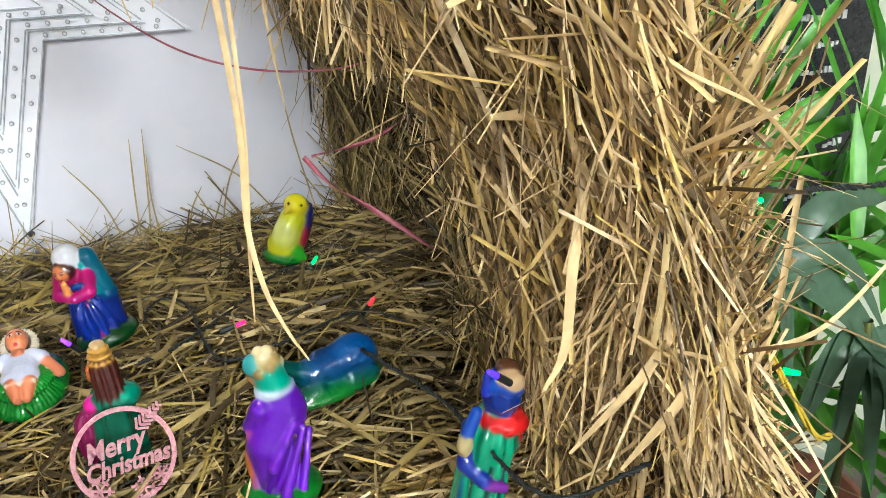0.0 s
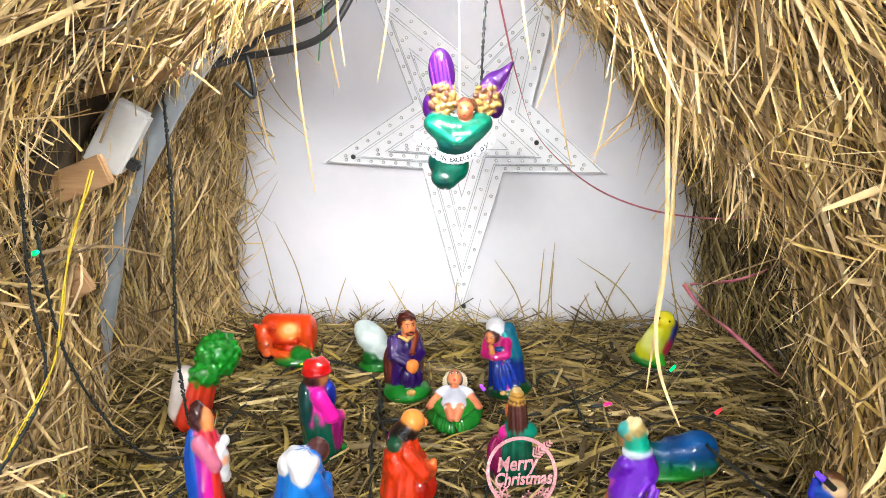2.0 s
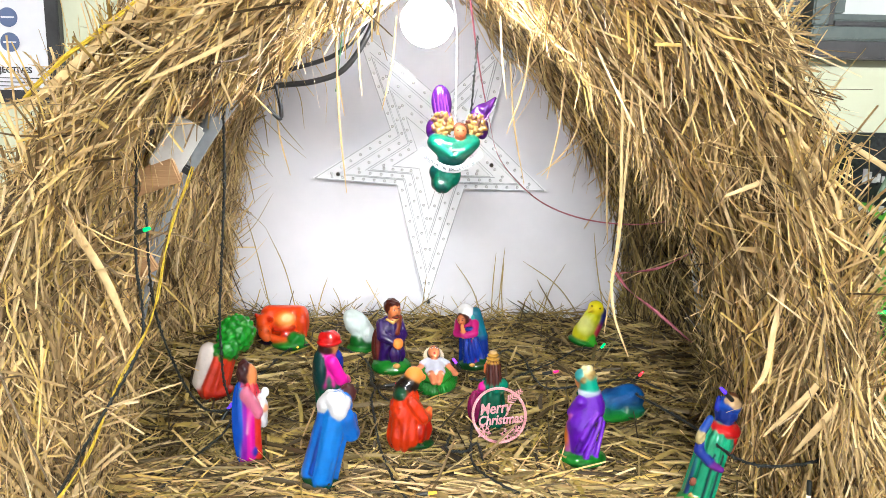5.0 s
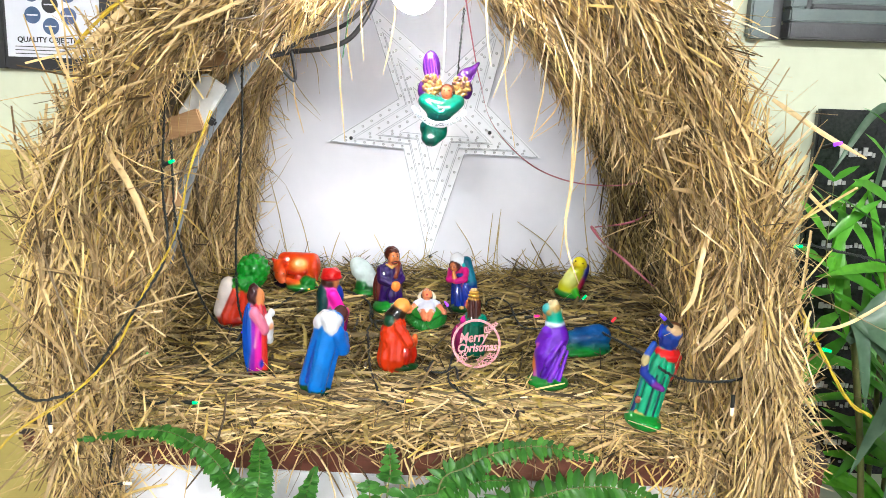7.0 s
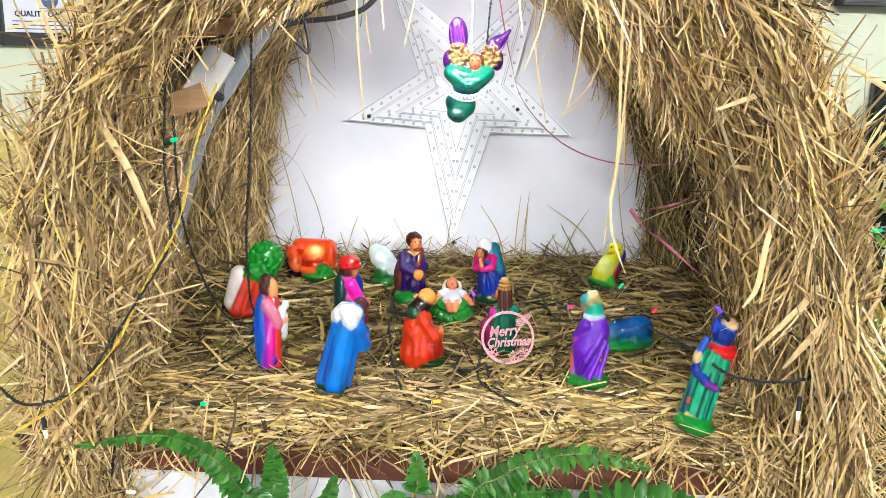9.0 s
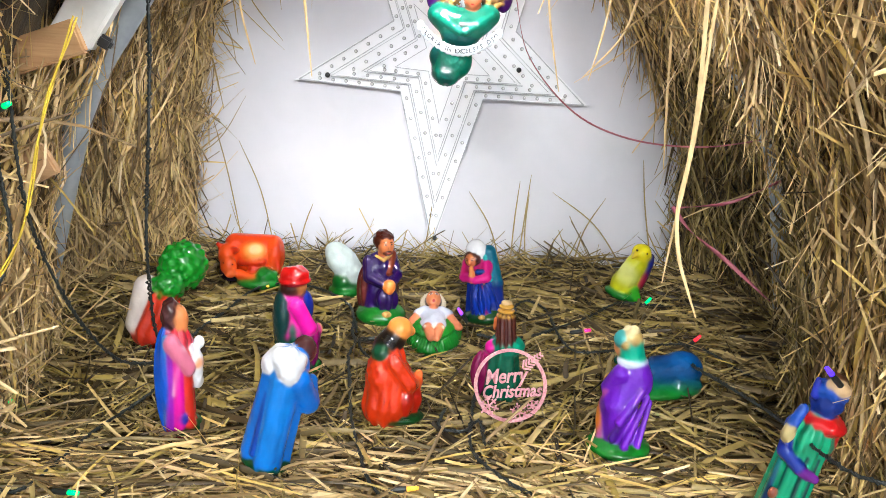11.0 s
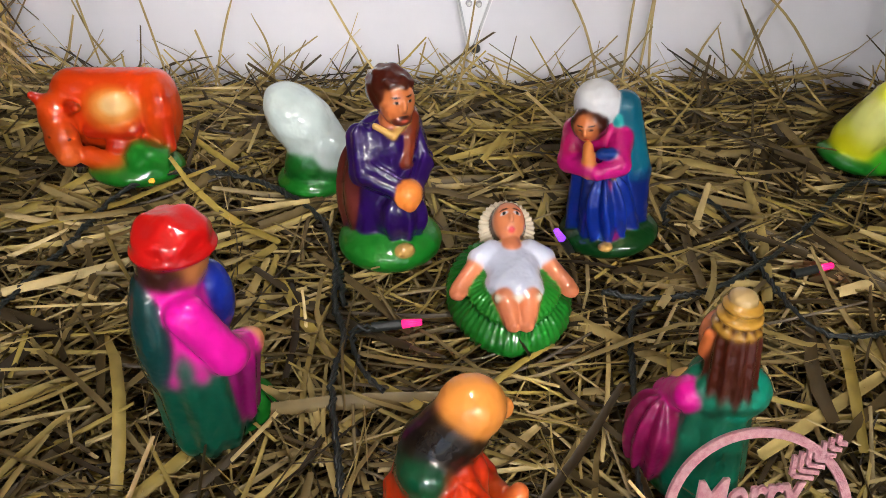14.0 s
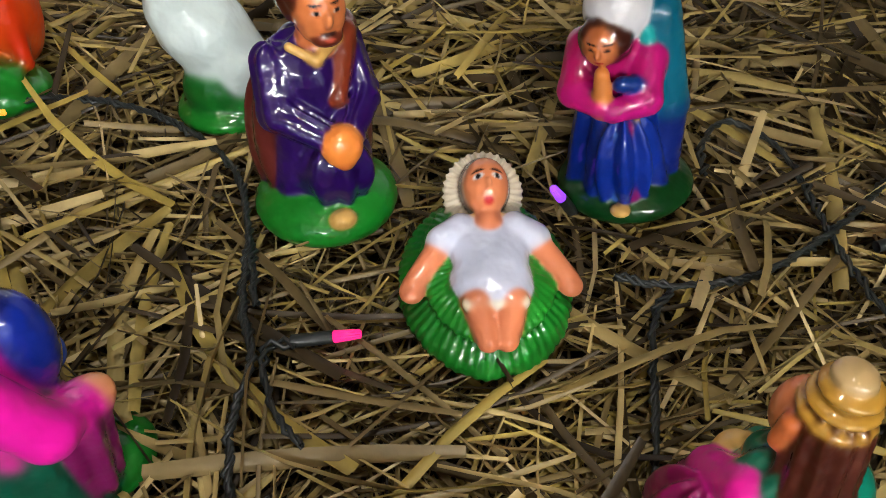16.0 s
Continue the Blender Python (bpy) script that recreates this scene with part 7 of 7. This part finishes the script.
def long_leaf(parent, pts, width, material, name="leaf"):
    """A long leaf along a bent line, folded a little at its midrib."""
    line = smooth_line(pts, 6)
    tan = np.gradient(line, axis=0)
    tan /= np.linalg.norm(tan, axis=1)[:, None]
    side = np.cross(tan, (0.15, -0.8, 0.5))
    side /= np.linalg.norm(side, axis=1)[:, None]
    nor = np.cross(side, tan)
    t = np.linspace(0, 1, len(line))
    hw = (width / 2 * np.clip(np.interp(t, [0, 0.15, 0.45, 0.8, 1], [0.35, 0.8, 1.0, 0.62, 0.02]), 0.02, 1))[:, None]
    v = np.stack([line - side * hw + nor * hw * 0.3, line, line + side * hw + nor * hw * 0.3], 1).reshape(-1, 3)
    f = [(3 * i + k, 3 * i + k + 1, 3 * i + k + 4, 3 * i + k + 3) for i in range(len(line) - 1) for k in (0, 1)]
    return finish(name, array_mesh(name, v, f), material, parent, "", True)


def bladed_plant(x, y, label, hub, blades_to, material, z_pot=0.3):
    """A potted plant: one stalk to the hub, long leaves from it to each tip: x, y, z, sag, width."""
    t = empty("palm_plant", x, y, 0)
    tagged(t, label=label, category="plant", group="palms beside the hut")
    pot(t, 0.12, z_pot)
    hx, hy_, hz_ = hub[0] - x, hub[1] - y, hub[2]
    tube("stalk", [(0, 0, z_pot - 0.04), (hx * 0.3, hy_ * 0.3, z_pot + (hz_ - z_pot) * 0.5), (hx, hy_, hz_ + 0.01)], 0.005, M_STEM, t, "", 8)
    for k, (a, b, c, sag, w) in enumerate(blades_to):
        p0 = np.array((hx, hy_, hz_ - 0.012 * (k % 4)))
        p1 = np.array((a - x, b - y, c))
        mid = (p0 + p1) / 2 + np.array((0, 0, sag))
        long_leaf(t, [tuple(p0), tuple(mid), tuple(p1)], w, material)


bladed_plant(0.78, 1.02, "bright green palm with narrow spread blades in a pot", (0.712, 0.95, 0.895),
             [(0.779, 0.93, 1.011, 0.01, 0.020), (0.85, 0.93, 0.968, 0.01, 0.022), (0.925, 0.93, 0.921, 0.012, 0.024), (0.94, 0.93, 0.852, 0.012, 0.024), (0.80, 0.90, 0.862, 0.004, 0.02), (0.60, 0.95, 1.02, 0.02, 0.018), (0.66, 0.96, 1.06, 0.01, 0.018), (0.58, 0.92, 0.90, 0.02, 0.02)], M_PALM)
bladed_plant(0.90, 0.98, "bright green palm with upright blades in a pot", (0.82, 0.90, 0.80),
             [(0.862, 0.90, 1.02, 0.0, 0.024), (0.833, 0.90, 0.98, 0.0, 0.022), (0.892, 0.90, 0.96, 0.0, 0.024), (0.93, 0.90, 0.89, 0.01, 0.024), (0.76, 0.88, 0.86, 0.01, 0.02), (0.80, 0.86, 0.74, 0.03, 0.022), (0.88, 0.84, 0.76, 0.04, 0.024)], M_PALM)
bladed_plant(0.86, 1.10, "tall palm with hanging grey-green narrow leaves", (0.76, 1.03, 1.20),
             [(0.753, 1.0, 0.897, 0.05, 0.013), (0.771, 1.0, 0.913, 0.05, 0.013), (0.785, 1.0, 0.955, 0.05, 0.022), (0.800, 1.0, 0.96, 0.05, 0.024), (0.725, 1.0, 0.92, 0.06, 0.013), (0.69, 1.0, 0.98, 0.06, 0.014), (0.62, 1.0, 1.06, 0.05, 0.016), (0.86, 1.0, 1.06, 0.05, 0.016)], M_DROOP)
bladed_plant(0.66, 0.80, "low plant with drooping dull green leaves in a pot", (0.548, 0.73, 0.885),
             [(0.695, 0.70, 0.748, 0.02, 0.040), (0.69, 0.71, 0.785, 0.05, 0.024), (0.61, 0.72, 0.812, 0.015, 0.018), (0.64, 0.74, 0.93, 0.02, 0.03), (0.57, 0.70, 0.76, 0.03, 0.024), (0.72, 0.76, 0.90, 0.03, 0.03)], M_DROOP)
bladed_plant(0.70, 0.74, "low plant with pale blades hanging in a pot", (0.66, 0.71, 0.80),
             [(0.593, 0.70, 0.72, 0.03, 0.026), (0.623, 0.69, 0.69, 0.04, 0.03), (0.68, 0.69, 0.655, 0.04, 0.03), (0.705, 0.69, 0.64, 0.05, 0.03), (0.56, 0.70, 0.66, 0.05, 0.026), (0.75, 0.70, 0.68, 0.04, 0.03), (0.60, 0.68, 0.60, 0.05, 0.026), (0.66, 0.67, 0.58, 0.05, 0.03)], M_DROOP)


def broad_plant():
    t = empty("broad_leaf_plant", 0.72, 0.56, 0)
    tagged(t, label="potted plant with broad oval pale green leaves", category="plant")
    pot(t, 0.11, 0.30)
    rng = random.Random(9)
    for i, (dx, dy, dz, ln, w) in enumerate(((-0.13, 0.06, 0.80, 0.17, 0.11), (0.05, -0.02, 0.70, 0.17, 0.10), (-0.10, 0.08, 0.66, 0.16, 0.09), (-0.06, -0.04, 0.62, 0.15, 0.085))):
        tube("leaf_stalk", [(0, 0, 0.28), (dx * 0.4, dy * 0.4, 0.28 + (dz - 0.28) * 0.6), (dx, dy, dz)], 0.0028, M_STEM, t, "", 7)
        verts, faces = [], []
        leaflet(verts, faces, (dx, dy, dz), (0.10 + dx * 0.2, -0.05 + 0.3 * dy, -0.03 - 0.04 * i), (0, -0.6, 0.8), ln, w, 0.35, 10)
        finish("leaf", array_mesh("leaf", np.array(verts), faces), M_BROAD, t, "", True)


broad_plant()
